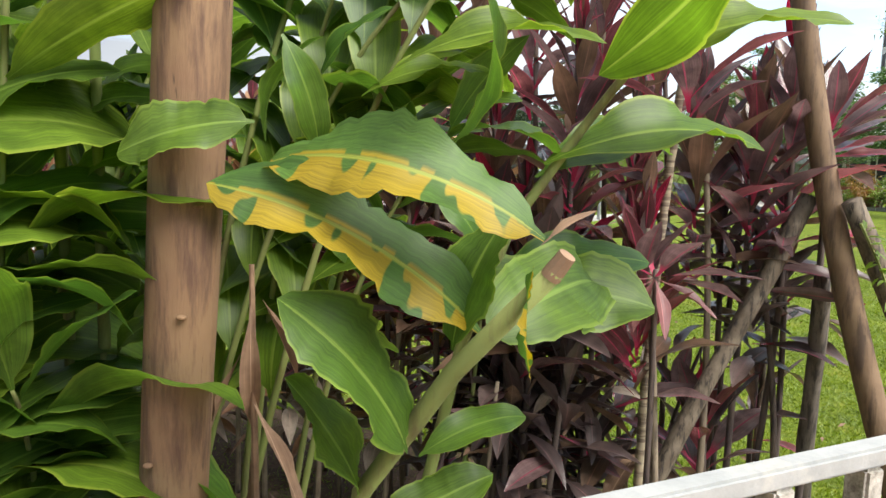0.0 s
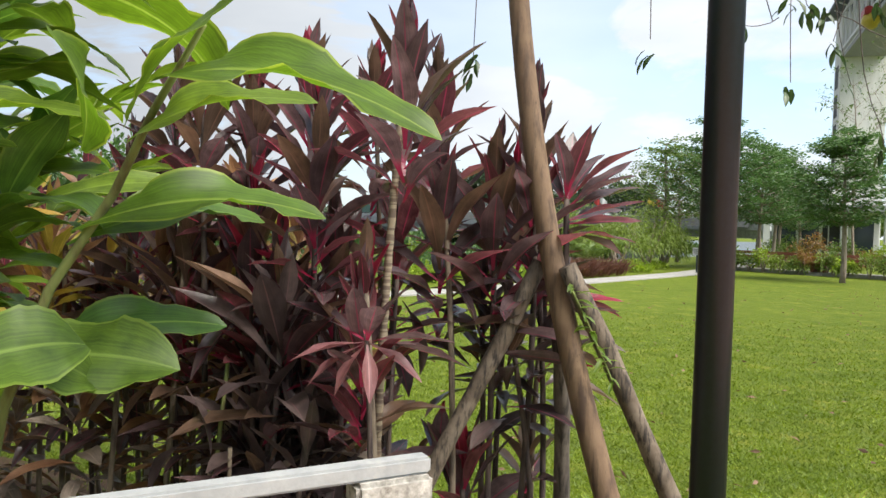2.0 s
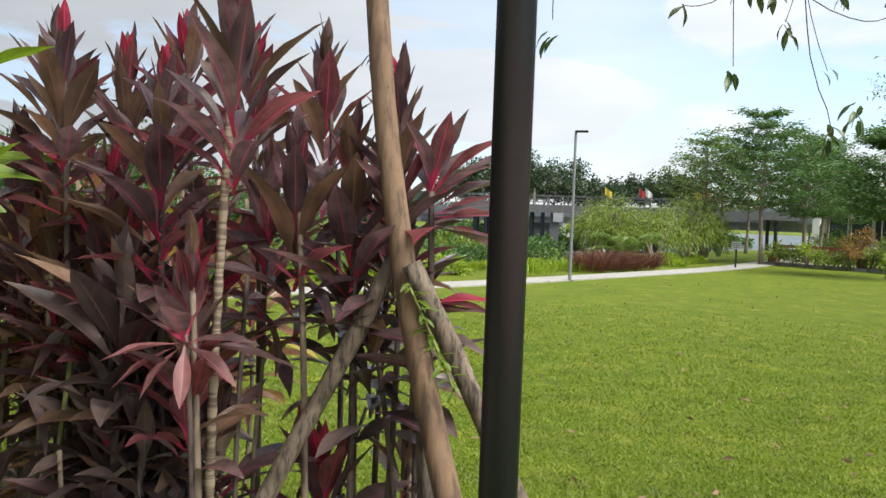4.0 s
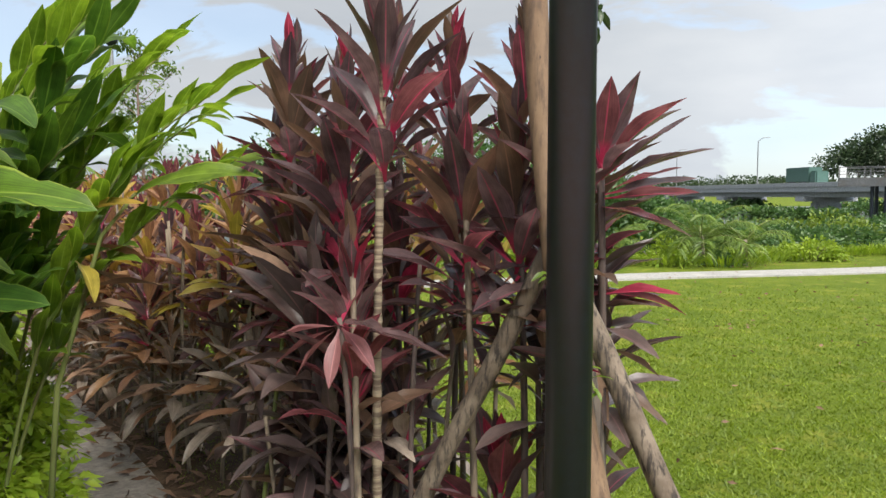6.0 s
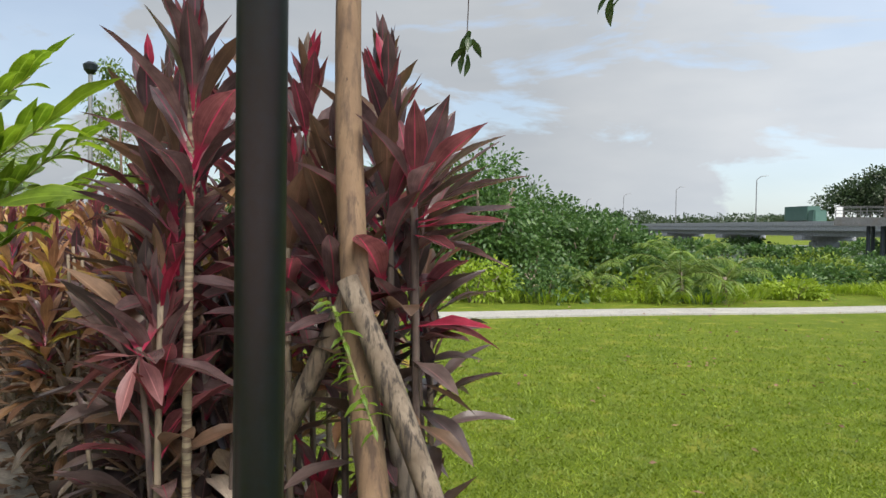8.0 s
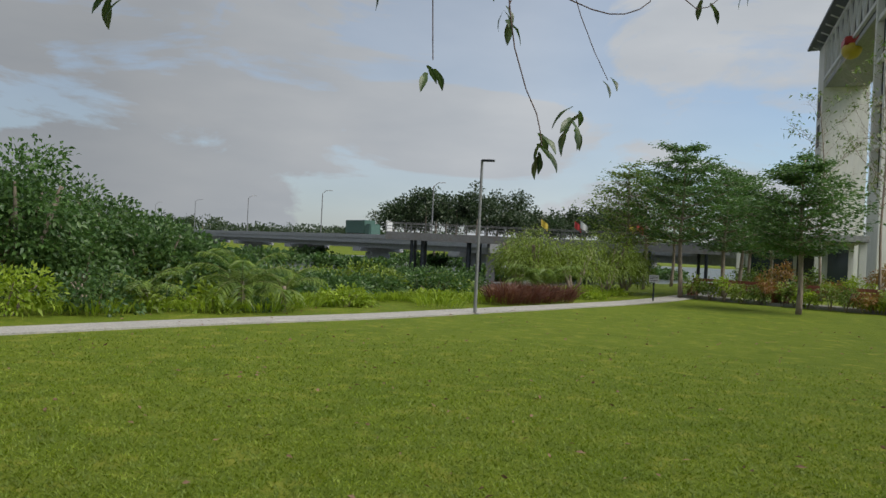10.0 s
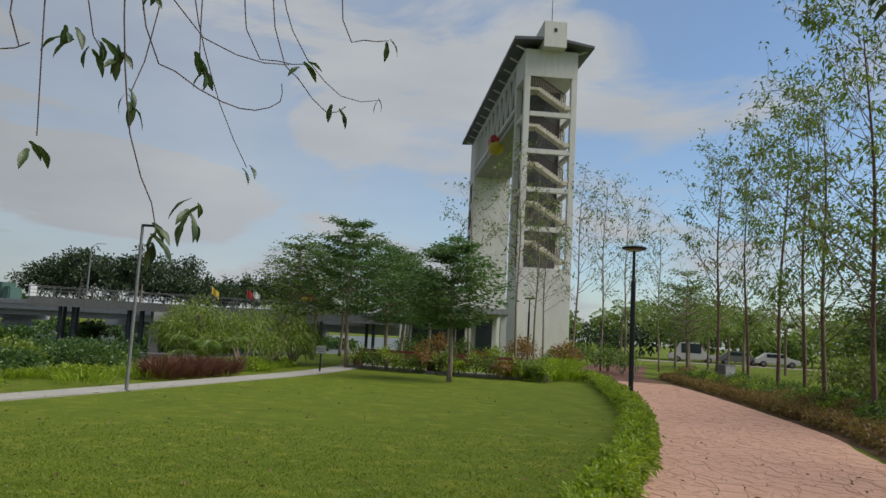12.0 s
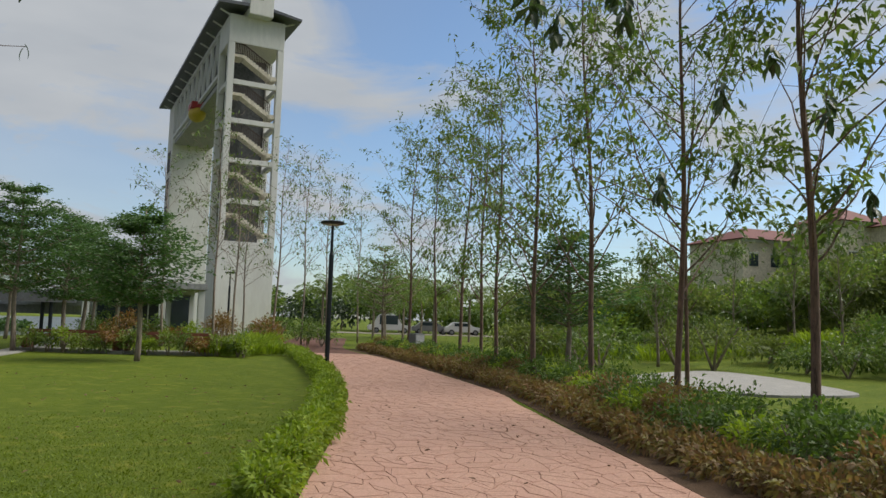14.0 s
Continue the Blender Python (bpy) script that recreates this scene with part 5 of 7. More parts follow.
for a, b in (((-1.3, 1.3, 0), (-1.2, 1.4, 2.2)), ((-1.5, 1.1, 0), (-1.6, 1.2, 2.1)), ((-1.0, 1.5, 0), (-0.95, 1.6, 2.3)), ((-0.8, 1.35, 0), (-0.7, 1.45, 2.25)),
             ((-2.0, 1.4, 0), (-2.1, 1.5, 2.2)), ((-1.8, 1.2, 0), (-1.85, 1.2, 1.5)),
             ((-1.4, 1.0, 0), (-1.35, 0.9, 1.1)), ((-0.8, 1.05, 0), (-0.75, 0.95, 0.95)), ((-1.15, 0.95, 0), (-1.2, 0.85, 1.45))):
    ginger_shoot(a, b, (rnd.uniform(0.6, 1), rnd.uniform(-0.6, 0.6), -0.1), 13, rnd.uniform(0.95, 1.15), "ginger", 0.2 if a[1] < 1.32 else 0.6)
for a, b in (((-0.74, 1.0, 0), (-0.74, 0.98, 1.25)), ((-0.72, 1.06, 0), (-0.78, 1.0, 1.5)), ((-0.88, 1.12, 0), (-0.8, 1.1, 1.2)), ((-0.8, 1.1, 0), (-0.82, 1.05, 0.95)), ((-0.98, 1.16, 0), (-1.0, 1.15, 1.7))):
    ginger_shoot(a, b, (rnd.uniform(0.7, 1), rnd.uniform(-0.4, 0.3), -0.15), 13, rnd.uniform(0.7, 0.85), rnd.choice(("ginger", "ginger", "ginger_mid")), 0.3, 1.35)
for a, b in (((-0.45, 1.32, 0), (-0.25, 1.22, 1.65)), ((-0.42, 1.4, 0), (-0.12, 1.35, 1.5)), ((-0.58, 1.38, 0), (-0.42, 1.32, 1.8)), ((-0.4, 1.28, 0), (-0.08, 1.2, 1.42)), ((-0.5, 1.45, 0), (-0.3, 1.4, 1.62))):
    ginger_shoot(a, b, (rnd.uniform(0.7, 1), rnd.uniform(-0.4, 0.3), -0.15), 11, rnd.uniform(0.6, 0.72), "ginger", 0.62, 1.3)
# fern-like shoots over the walkway
for a, b in (((-0.95, 1.7, 0), (-0.75, 1.85, 1.35)), ((-1.1, 1.8, 0), (-0.95, 2.0, 1.5)), ((-1.3, 1.85, 0), (-1.2, 2.1, 1.4)), ((-0.85, 1.6, 0), (-0.6, 1.75, 1.55)), ((-1.5, 2.0, 0), (-1.5, 2.3, 1.5)), ((-1.2, 1.65, 0), (-1.1, 1.75, 1.3)), ((-1.6, 1.9, 0), (-1.7, 2.1, 1.6))):
    ginger_shoot(a, b, (0.75, -0.6, 0.0), 24, 0.6, rnd.choice(("fern", "fern2", "fern2")), 0.32, 1.0)
for a, b in (((-0.9, 1.75, 0), (-0.3, 2.15, 1.72)), ((-1.0, 1.8, 0), (-0.35, 2.3, 1.5)), ((-1.15, 1.9, 0), (-0.7, 2.35, 1.95)), ((-1.3, 1.9, 0), (-0.9, 2.3, 1.65)), ((-1.5, 2.0, 0), (-1.3, 2.5, 1.9)), ((-1.0, 1.6, 0), (-0.55, 2.0, 2.05)), ((-1.4, 1.75, 0), (-1.0, 2.2, 2.1)), ((-1.25, 2.0, 0), (-0.75, 2.6, 1.75))):
    ginger_shoot(a, b, (0.75, -0.6, 0.1), 25, 0.64, "fern", 0.36)

for a, b in (((-1.05, 1.6, 0), (-0.62, 1.95, 1.62)), ((-1.2, 1.7, 0), (-0.95, 2.05, 1.2)), ((-0.95, 1.55, 0), (-0.8, 1.85, 1.1)), ((-1.3, 1.75, 0), (-1.05, 2.1, 1.75)), ((-1.1, 1.7, 0), (-0.5, 1.95, 1.9))):
    ginger_shoot(a, b, (0.75, -0.6, 0.1), 20, 0.72, rnd.choice(("fern", "fern2", "fern2")), 0.45, 1.1)
q = base("ginger", -0.75, 1.85, 0, "ginger shoot with a long arching leaf and some yellowing ones", "plant", "ginger clump")
part("stem", tube_bm([(0, 0, -0.02), (0.06, 0.04, 0.8), (0.2, 0.12, 1.3), (0.3, 0.18, 1.44)], [0.011, 0.010, 0.007, 0.005], 8), M["gcane"], q, "", True)
put_leaf(q, GING["fern"][2], (0.28, 0.17, 1.42), (0.663, 0.295, 1.539), 35, 1.1)
put_leaf(q, GING["fern"][1], (0.2, 0.12, 1.35), (0.50, 0.19, 1.66), 40, 0.9)
for az, z, key in ((10, 1.36, "cord_gold"), (60, 1.28, "cord_bronze"), (-20, 1.22, "cord_gold"), (40, 1.12, "dry"), (100, 1.2, "cord_bronze"), (0, 1.05, "dry")):
    ob = link("leaf", CORD[key][2], None, q)
    ob.matrix_basis = pose(0.12, 0.08, z, 0, 0, az) @ pose(0, 0, 0, rnd.uniform(-30, 30), rnd.uniform(-25, 20), 0) @ Matrix.Scale(0.8, 4)

# dry hanging leaves by the brown trunk
q = base("dry_ginger", -0.36, 1.12, 0, "withered brown ginger leaves hanging on a dead stem", "plant", "ginger clump")
part("stem", tube_bm([(0, 0, 0), (0.01, 0, 0.7), (0.0, 0, 1.22)], [0.008, 0.007, 0.004], 7), M["dry"], q)
for z, az, el in ((1.2, 20, 70), (1.12, 200, 72), (1.02, 330, 60), (0.92, 100, 75), (1.17, 280, 80), (0.85, 30, 45)):
    ob = link("leaf", CORD["dry"][rnd.randint(0, 3)], None, q)
    ob.matrix_basis = pose(0, 0, z, 0, 0, az) @ pose(0, 0, 0, 0, el, 0) @ Matrix.Diagonal((0.7, 0.38, 0.9, 1))

# ---------------------------------------------------------------- shrubs, hedges, grass
nr = np.random.default_rng(5)


def clump_points(center, radii, n, clumps, spread=0.33):
    """Points gathered in clumps over an ellipsoid, with an uneven outline; also the outward ways."""
    c, r = np.array(center, float), np.array(radii, float)
    dirs = sphere_dirs(nr, clumps)
    dirs[:, 2] = np.abs(dirs[:, 2]) * 1.0 - 0.15 * (nr.random(clumps) < 0.4)
    cc = dirs * r * nr.uniform(0.5, 1.02, (clumps, 1))
    k = nr.integers(0, clumps, n)
    off = sphere_dirs(nr, n) * (r.mean() * spread * nr.random((n, 1)) ** 0.5)
    P = cc[k] + off
    D = unit(dirs[k] * 0.5 + unit(off) * 0.8 + nr.normal(size=(n, 3)) * 0.35)
    return P + c, D


def shrub(x, y, rx, ry, rz, mat, n, L, W, label, name="shrub", category="shrub", group="", z0=None, clumps=40, droop=0.25):
    z = float(ground_z(np.array(x), np.array(y))) if z0 is None else z0
    q = base(name, x, y, z, label, category, group)
    P, D = clump_points((0, 0, rz * 0.42), (rx, ry, rz * 0.62), n, clumps)
    P[:, 2] = np.maximum(P[:, 2], 0.02)
    link("foliage", leaf_cloud("foliage", M[mat], P, D, nr.uniform(0.7, 1.2, n) * L, nr.uniform(0.8, 1.2, n) * W, nr, droop), None, q)
    st = bmesh.new()
    for _ in range(5):
        a = rnd.uniform(0, 6.28)
        tube_bm([(0, 0, -0.05), (0.3 * rx * math.cos(a), 0.3 * ry * math.sin(a), rz * 0.4), (0.6 * rx * math.cos(a), 0.6 * ry * math.sin(a), rz * 0.8)], [0.03 * rz, 0.02 * rz, 0.008 * rz], 6, st)
    part("woody_stem", st, M["greybark"], q)["kind"] = "stuff"
    return q


# leafy shrub beside the walkway
shrub(-1.76, 2.03, 0.36, 0.3, 1.1, "shrub_lit", 2600, 0.06, 0.03, "bright green small-leaved shrub beside the walkway", clumps=30)
shrub(-1.22, 1.88, 0.34, 0.32, 0.82, "shrub_gold", 4200, 0.06, 0.028, "bright green small-leaved shrub beside the walkway", clumps=34)
shrub(-2.35, 2.3, 0.4, 0.32, 1.2, "shrub_lit", 1200, 0.08, 0.042, "bright green small-leaved shrub beside the walkway", clumps=26)
shrub(-2.95, 2.7, 0.42, 0.34, 1.3, "shrub_lit", 1300, 0.08, 0.042, "bright green small-leaved shrub beside the walkway", clumps=26)
shrub(-1.5, 2.0, 0.36, 0.3, 0.95, "shrub_lit", 3600, 0.06, 0.028, "bright green small-leaved shrub beside the walkway", clumps=34)
shrub(-0.25, 1.5, 0.35, 0.25, 0.5, "shrub", 500, 0.06, 0.03, "low green undergrowth below the ginger", clumps=24)
shrub(2.49, 3.3, 0.13, 0.13, 0.22, "shrub_lit", 160, 0.12, 0.02, "small tuft of green at the lawn's edge", clumps=14)

# clipped hedge on the left edge of the path
hl = along([(5.9, 5.5), (6.25, 5.9), (9.0, 8.6), (10.7, 10.6), (12.8, 13.1), (17.6, 20.1), (20.5, 24.8)], 46)
for i, (x, y) in enumerate(hl):
    dn = math.hypot(x, y)
    shrub(x + 0.02, y - 0.02, 0.27, 0.27, 0.38 + 0.1 * rnd.random(), "shrub_lit", 700 if dn < 16 else 420, 0.085, 0.035, "low bright green hedge bush at the path's edge", "hedge_bush", "hedge", "path hedge", 0.0, 34)
# soil under the beds
strip("planting_bed", along([(8.45, 2.6), (10.15, 4.45), (12.02, 6.62), (16.05, 11.3), (22.05, 20.45), (27.05, 28.95)], 50), along([(13.0, 0.5), (14.5, 2.0), (16.0, 5.2), (19.0, 9.4), (25.0, 18.2), (31.0, 27.0)], 50), 0.008, M["soil"], 0.05, "brown mulched planting bed beside the path", "planting bed")
# ground cover and bushes on the right edge
rr = along([(9.2, 2.6), (10.5, 4.3), (12.3, 6.4), (14.3, 8.7), (16.4, 11.2), (22.4, 20.3), (27, 28)], 44)
rd = np.gradient(rr, axis=0)
rd /= np.linalg.norm(rd, axis=1, keepdims=True)
for i, ((x, y), (dx, dy)) in enumerate(zip(rr, rd)):
    nx, ny = dy, -dx
    o = 0.28 + rnd.uniform(-0.08, 0.08)
    shrub(x + nx * o, y + ny * o, 0.48, 0.48, 0.26 + 0.08 * rnd.random(), "cover", 620, 0.10, 0.045, "low brownish ground cover at the path's edge", "ground_cover", "ground cover", "ground cover", 0.0, 40)
    o = 1.0 + rnd.uniform(-0.15, 0.15)
    if i % 4 == 3:
        shrub(x + nx * o, y + ny * o, 0.5, 0.5, 0.55, "shrub_lit", 800, 0.10, 0.04, "rounded bright green bush in the planting bed", "bush", "bush", "bed bushes", 0.0)
    else:
        shrub(x + nx * o, y + ny * o, 0.5, 0.5, 0.5 + 0.2 * rnd.random(), "shrub" if i % 3 else "cover", 700, 0.10, 0.04, "mixed green and brown bush in the planting bed", "bush", "bush", "bed bushes", 0.0)
    if i % 2 == 0:
        o = 2.1 + rnd.uniform(-0.2, 0.25)
        shrub(x + nx * o, y + ny * o, 0.6, 0.6, 0.6, "shrub", 800, 0.10, 0.04, "dark green bush in the planting bed", "bush", "bush", "bed bushes", 0.0)


def grass_tuft(x, y, h, r, mat, n, label, name="grass_tuft", z0=0.0, width=0.012):
    q = base(name, x, y, z0, label, "grass")
    a, rad = nr.uniform(0, 6.283, n), r * nr.random(n) ** 0.5 * 0.5
    P = np.stack([rad * np.cos(a), rad * np.sin(a), np.zeros(n)], 1)
    out = nr.uniform(0.1, 0.8, n)
    D = np.stack([np.cos(a) * out, np.sin(a) * out, np.ones(n)], 1)
    link("foliage", leaf_cloud("foliage", M[mat], P, D, nr.uniform(0.6, 1.15, n) * h, width, nr, 0.35), None, q)


grass_tuft(12.6, 2.6, 0.9, 0.5, "shrub", 420, "arching green grass tuft in the planting bed", width=0.025)
grass_tuft(11.7, 2.2, 0.7, 0.5, "shrub_lit", 320, "arching green grass tuft in the planting bed", width=0.025)
grass_tuft(13.2, 3.3, 0.8, 0.4, "shrub", 300, "arching green grass tuft in the planting bed", width=0.025)
for x, y, h in ((18.6, 25.2, 1.0), (19.4, 26.2, 1.1), (17.6, 25.5, 0.9), (20.0, 25.4, 0.9), (20.6, 27.2, 1.2), (22.0, 29.0, 1.3), (23.4, 31, 1.3), (19.0, 27.5, 1.0)):
    grass_tuft(x, y, h, 1.3, "shrub_lit", 300, "arching bright green strap-leaved plant clump", "strap_leaf_clump", 0.0, 0.05)
for i in range(34):
    x, y = 31 + 0.9 * i * 0.62 + rnd.uniform(-1, 1), 21.5 - 0.62 * i + rnd.uniform(-1.5, 1.5)
    grass_tuft(x, y, 1.3, 1.4, "shrub_lit", 140, "tall yellow-green grass clump below the slope", "tall_grass", float(ground_z(np.array(x), np.array(y))) - 0.05, 0.06)


def near_lawn():
    """Grass blades on the part of the lawn that lies nearest."""
    n = 300000
    d = 1.6 + 11.5 * nr.random(n) ** 1.35
    a = np.radians(nr.uniform(-62, 66, n))
    x, y = 1.6 - d * np.sin(a), 0.5 + d * np.cos(a)
    pe = np.interp(x, pl[:, 0], pl[:, 1])
    wk = np.interp(-x, -wr[:, 0], wr[:, 1])
    ok = (y > pe + 0.12) & ((x > 0.6) | (y > wk + 0.1)) & (river_side(x, y) < -0.2) & (nr.random(n) > (d - 6) / 7.5)
    x, y, d = x[ok], y[ok], d[ok]
    n = len(x)
    h = nr.uniform(0.01, 0.026, n) * (1 + d * 0.02)
    w = 0.0026 * (1 + d * 0.2)
    t = nr.uniform(0, 6.283, n)
    P = np.stack([x, y, np.zeros(n)], 1)
    S = np.stack([np.cos(t), np.sin(t), np.zeros(n)], 1) * w[:, None]
    T = P + np.stack([nr.normal(size=n) * 0.9, nr.normal(size=n) * 0.9, np.ones(n)], 1) * h[:, None]
    V = np.stack([P - S, P + S, T], 1).reshape(-1, 3)
    me = raw_mesh("grass", V, np.arange(3 * n), np.full(n, 3), M["blade"])
    tagged(link("grass", me, None), "short mown grass blades of the lawn", "grass", kind="stuff")


near_lawn()


def litter(name, xs, ys, z, mat, L, label):
    n = len(xs)
    P = np.stack([xs, ys, np.full(n, z)], 1)
    D = np.stack([nr.normal(size=n), nr.normal(size=n), nr.uniform(0, 0.35, n)], 1)
    tagged(link(name, leaf_cloud(name, M[mat], P, D, nr.uniform(0.6, 1.3, n) * L, nr.uniform(0.5, 1, n) * L * 0.45, nr, 0.05), None), label, "fallen leaves", kind="stuff")


n = 900
f = nr.random(n)
i = (f * 23).astype(int)
o = nr.uniform(-0.15, 0.6, n)
litter("leaf_litter", wr[i, 0] - 0.1 * o + nr.normal(size=n) * 0.25, wr[i, 1] + 0.45 * o + nr.normal(size=n) * 0.12, 0.03, "dry", 0.09, "dry brown leaves fallen along the walkway")
n = 800
litter("fallen_leaves", nr.uniform(-3, 12, n), nr.uniform(3, 20, n), 0.03, "dry", 0.07, "scattered dark fallen leaves on the lawn")
n = 60
f = nr.integers(10, 60, n)
litter("path_leaves", pl[f, 0] + (pr[f, 0] - pl[f, 0]) * (k := nr.random(n)), pl[f, 1] + (pr[f, 1] - pl[f, 1]) * k, 0.035, "dry", 0.06, "a few brown leaves lying on the path")

# ---------------------------------------------------------------- trees
def limb_points(a, d, length, r, bend, k=7):
    p, d = Vector(a), Vector(d).normalized()
    pts = [p.copy()]
    for i in range(k):
        d = (d + Vector((r.uniform(-bend, bend), r.uniform(-bend, bend), r.uniform(-bend * 0.4, bend)))).normalized()
        p = p + d * (length / k)
        pts.append(p.copy())
    return pts


def young_tree(x, y, h, r0, n, L, seed, mat="young", barkmat="redbark", first=0.3, label="slender young tree with sparse feathery foliage", spread=0.3, z0=0.0, bare=0.0):
    r = random.Random(seed)
    q = base("young_tree", x, y, z0, label, "tree", "young trees beside the path")
    lean = (r.uniform(-0.03, 0.03), r.uniform(-0.03, 0.03))
    zs = np.linspace(0, h, 18)
    ax = [Vector((lean[0] * z + 0.17 * math.sin(z * 0.8 + seed) * z / h, lean[1] * z + 0.17 * math.cos(z * 0.7 + seed) * z / h, z - 0.05)) for z in zs]
    part("trunk", tube_bm(ax, [r0 * (1.1 - 0.92 * z / h) for z in zs], 10, None, 0.04, r), M[barkmat], q, "", True)
    br = bmesh.new()
    PP, DD = [], []
    nb = int(10 + h * 2.0)
    for i in range(nb):
        f = first + (0.98 - first) * (i + r.random()) / nb
        k = min(16, int(f * 17))
        p0 = ax[k].lerp(ax[k + 1], f * 17 - k)
        az = r.uniform(0, 6.283)
        length = h * spread * (0.25 + 0.42 * math.sin(math.pi * min(1, max(0, (f - first) / (1 - first)) * 0.85 + 0.15))) * r.uniform(0.45, 1.35) + 0.2
        pts = limb_points(p0, (math.cos(az), math.sin(az), r.uniform(0.35, 1.25)), length * 1.25, r, 0.2)
        rb = r0 * 0.3 * (1.15 - f) + 0.004
        tube_bm(pts, [rb * (1 - 0.8 * j / 7) for j in range(8)], 5, br)
        for j in range(3, 8):
            for _ in range(2 if j > 4 else 1):
                tw = limb_points(pts[j], (r.uniform(-1, 1), r.uniform(-1, 1), r.uniform(-0.2, 0.7)), r.uniform(0.25, 0.6) * length * 0.6, r, 0.25, 3)
                tube_bm(tw, [0.006, 0.005, 0.004, 0.002], 4, br)
                if r.random() > bare:
                    PP.append(tw[-1])
                    DD.append(tw[-1] - tw[0])
                    PP.append(tw[2])
                    DD.append(tw[-1] - tw[0])
    part("limb", br, M[barkmat], q)["kind"] = "stuff"
    PP, DD = np.array(PP), unit(np.array(DD))
    wt = nr.random(len(PP)) ** 2.5
    k = nr.choice(len(PP), n, p=wt / wt.sum())
    sp = 0.085 + 0.006 * h
    P = PP[k] + nr.normal(size=(n, 3)) * sp * np.array([1, 1, 0.7])
    D = DD[k] * 0.6 + nr.normal(size=(n, 3)) * 0.6 + np.array([0, 0, -0.35])
    link("crown", leaf_cloud("crown", M[mat], P, D, nr.uniform(0.7, 1.25, n) * L, nr.uniform(0.8, 1.2, n) * L * 0.4, nr, 0.3), None, q)
    return q


for i, (x, y, h, r0, n, L) in enumerate(((26.4, 24.1, 9.5, 0.09, 1500, 0.17), (27.0, 23.0, 9.0, 0.08, 1400, 0.17), (24.4, 19.4, 9.6, 0.09, 1700, 0.17), (20.8, 14.8, 8.5, 0.085, 2000, 0.16),
                                          (17.5, 11.1, 9.0, 0.085, 2300, 0.16), (17.0, 9.2, 10.2, 0.085, 2400, 0.16), (13.7, 5.75, 9.4, 0.07, 2600, 0.17), (14.05, 3.82, 9.2, 0.095, 3400, 0.19),
                                          (22.5, 16.8, 8.6, 0.08, 1500, 0.17), (19.6, 8.2, 8.0, 0.07, 1500, 0.16))):
    young_tree(x, y, h, r0 * 0.74, int(1.05 * n), L, 20 + i, first=0.22, spread=0.38)
young_tree(9.6, 0.1, 6.6, 0.08, 2400, 0.17, 19, first=0.3, spread=0.52, label="young tree spreading over the path with large leaves")
for i, (x, y, h) in enumerate(((21.5, 32.0, 10.5), (23.5, 33.5, 9.0), (25.5, 33.0, 10.0), (28.5, 34.5, 10.5), (31, 35.5, 9.6), (27, 38, 9.0), (34, 36, 8.6), (19.5, 33, 8.5))):
    young_tree(x, y, h, 0.06, 420, 0.19, 60 + i, barkmat="greybark", first=0.35, label="thin bare-stemmed young tree near the tower", bare=0.35)
for i, (x, y, h) in enumerate(((33, 5, 4.5), (36, 9, 5.0), (30, 14, 4.2), (40, 12, 5.0), (38, 3, 4.6), (34, -2, 4.5), (29, 2, 4.2), (44, 6, 5.0), (36, 17, 4.6), (43, 16, 5.0), (26, 0.5, 4.0))):
    young_tree(x, y, h, 0.06, 1100, 0.2, 90 + i, barkmat="greybark", first=0.3, label="small spreading tree on the slope", spread=0.42, z0=float(ground_z(np.array(x), np.array(y))))


def layered_tree(x, y, h, w, n, seed, mat="tree", label="dark green tree with flat layered foliage"):
    r = random.Random(seed)
    q = base("layered_tree", x, y, 0, label, "tree")
    zs = np.linspace(-0.05, h * 0.92, 14)
    ax = [Vector((0.05 * math.sin(z * 1.3 + seed), 0.05 * math.cos(z + seed), z)) for z in zs]
    part("trunk", tube_bm(ax, [0.085 * (1.1 - 0.9 * z / h) for z in zs], 10, None, 0.05, r), M["greybark"], q, "pale grey trunk", True)
    br = bmesh.new()
    PP, DD = [], []
    for i in range(56):
        t = i // 7
        f = 0.40 + 0.075 * t + r.uniform(-0.015, 0.015)
        p0 = ax[min(13, int(f * 14))]
        az = 0.9 * i + 0.4 * t
        length = w * (0.7, 1.0, 1.1, 1.0, 0.85, 0.7, 0.5, 0.3)[t] * r.uniform(0.7, 1.15)
        pts = limb_points(p0, (math.cos(az), math.sin(az), 0.30), max(0.4, length), r, 0.05)
        tube_bm(pts, [0.025 * (1 - 0.85 * j / 7) for j in range(8)], 5, br)
        for j in range(2, 8):
            PP.append(pts[j])
            DD.append((math.cos(az), math.sin(az), 0.05))
    part("limb", br, M["greybark"], q)["kind"] = "stuff"
    PP, DD = np.array(PP), np.array(DD)
    k = nr.integers(0, len(PP), n)
    P = PP[k] + nr.normal(size=(n, 3)) * np.array([0.2, 0.2, 0.06])
    D = DD[k] * 0.8 + nr.normal(size=(n, 3)) * np.array([0.6, 0.6, 0.12])
    link("crown", leaf_cloud("crown", M[mat], P, D, nr.uniform(0.7, 1.2, n) * 0.14, nr.uniform(0.8, 1.2, n) * 0.06, nr, 0.1), None, q)


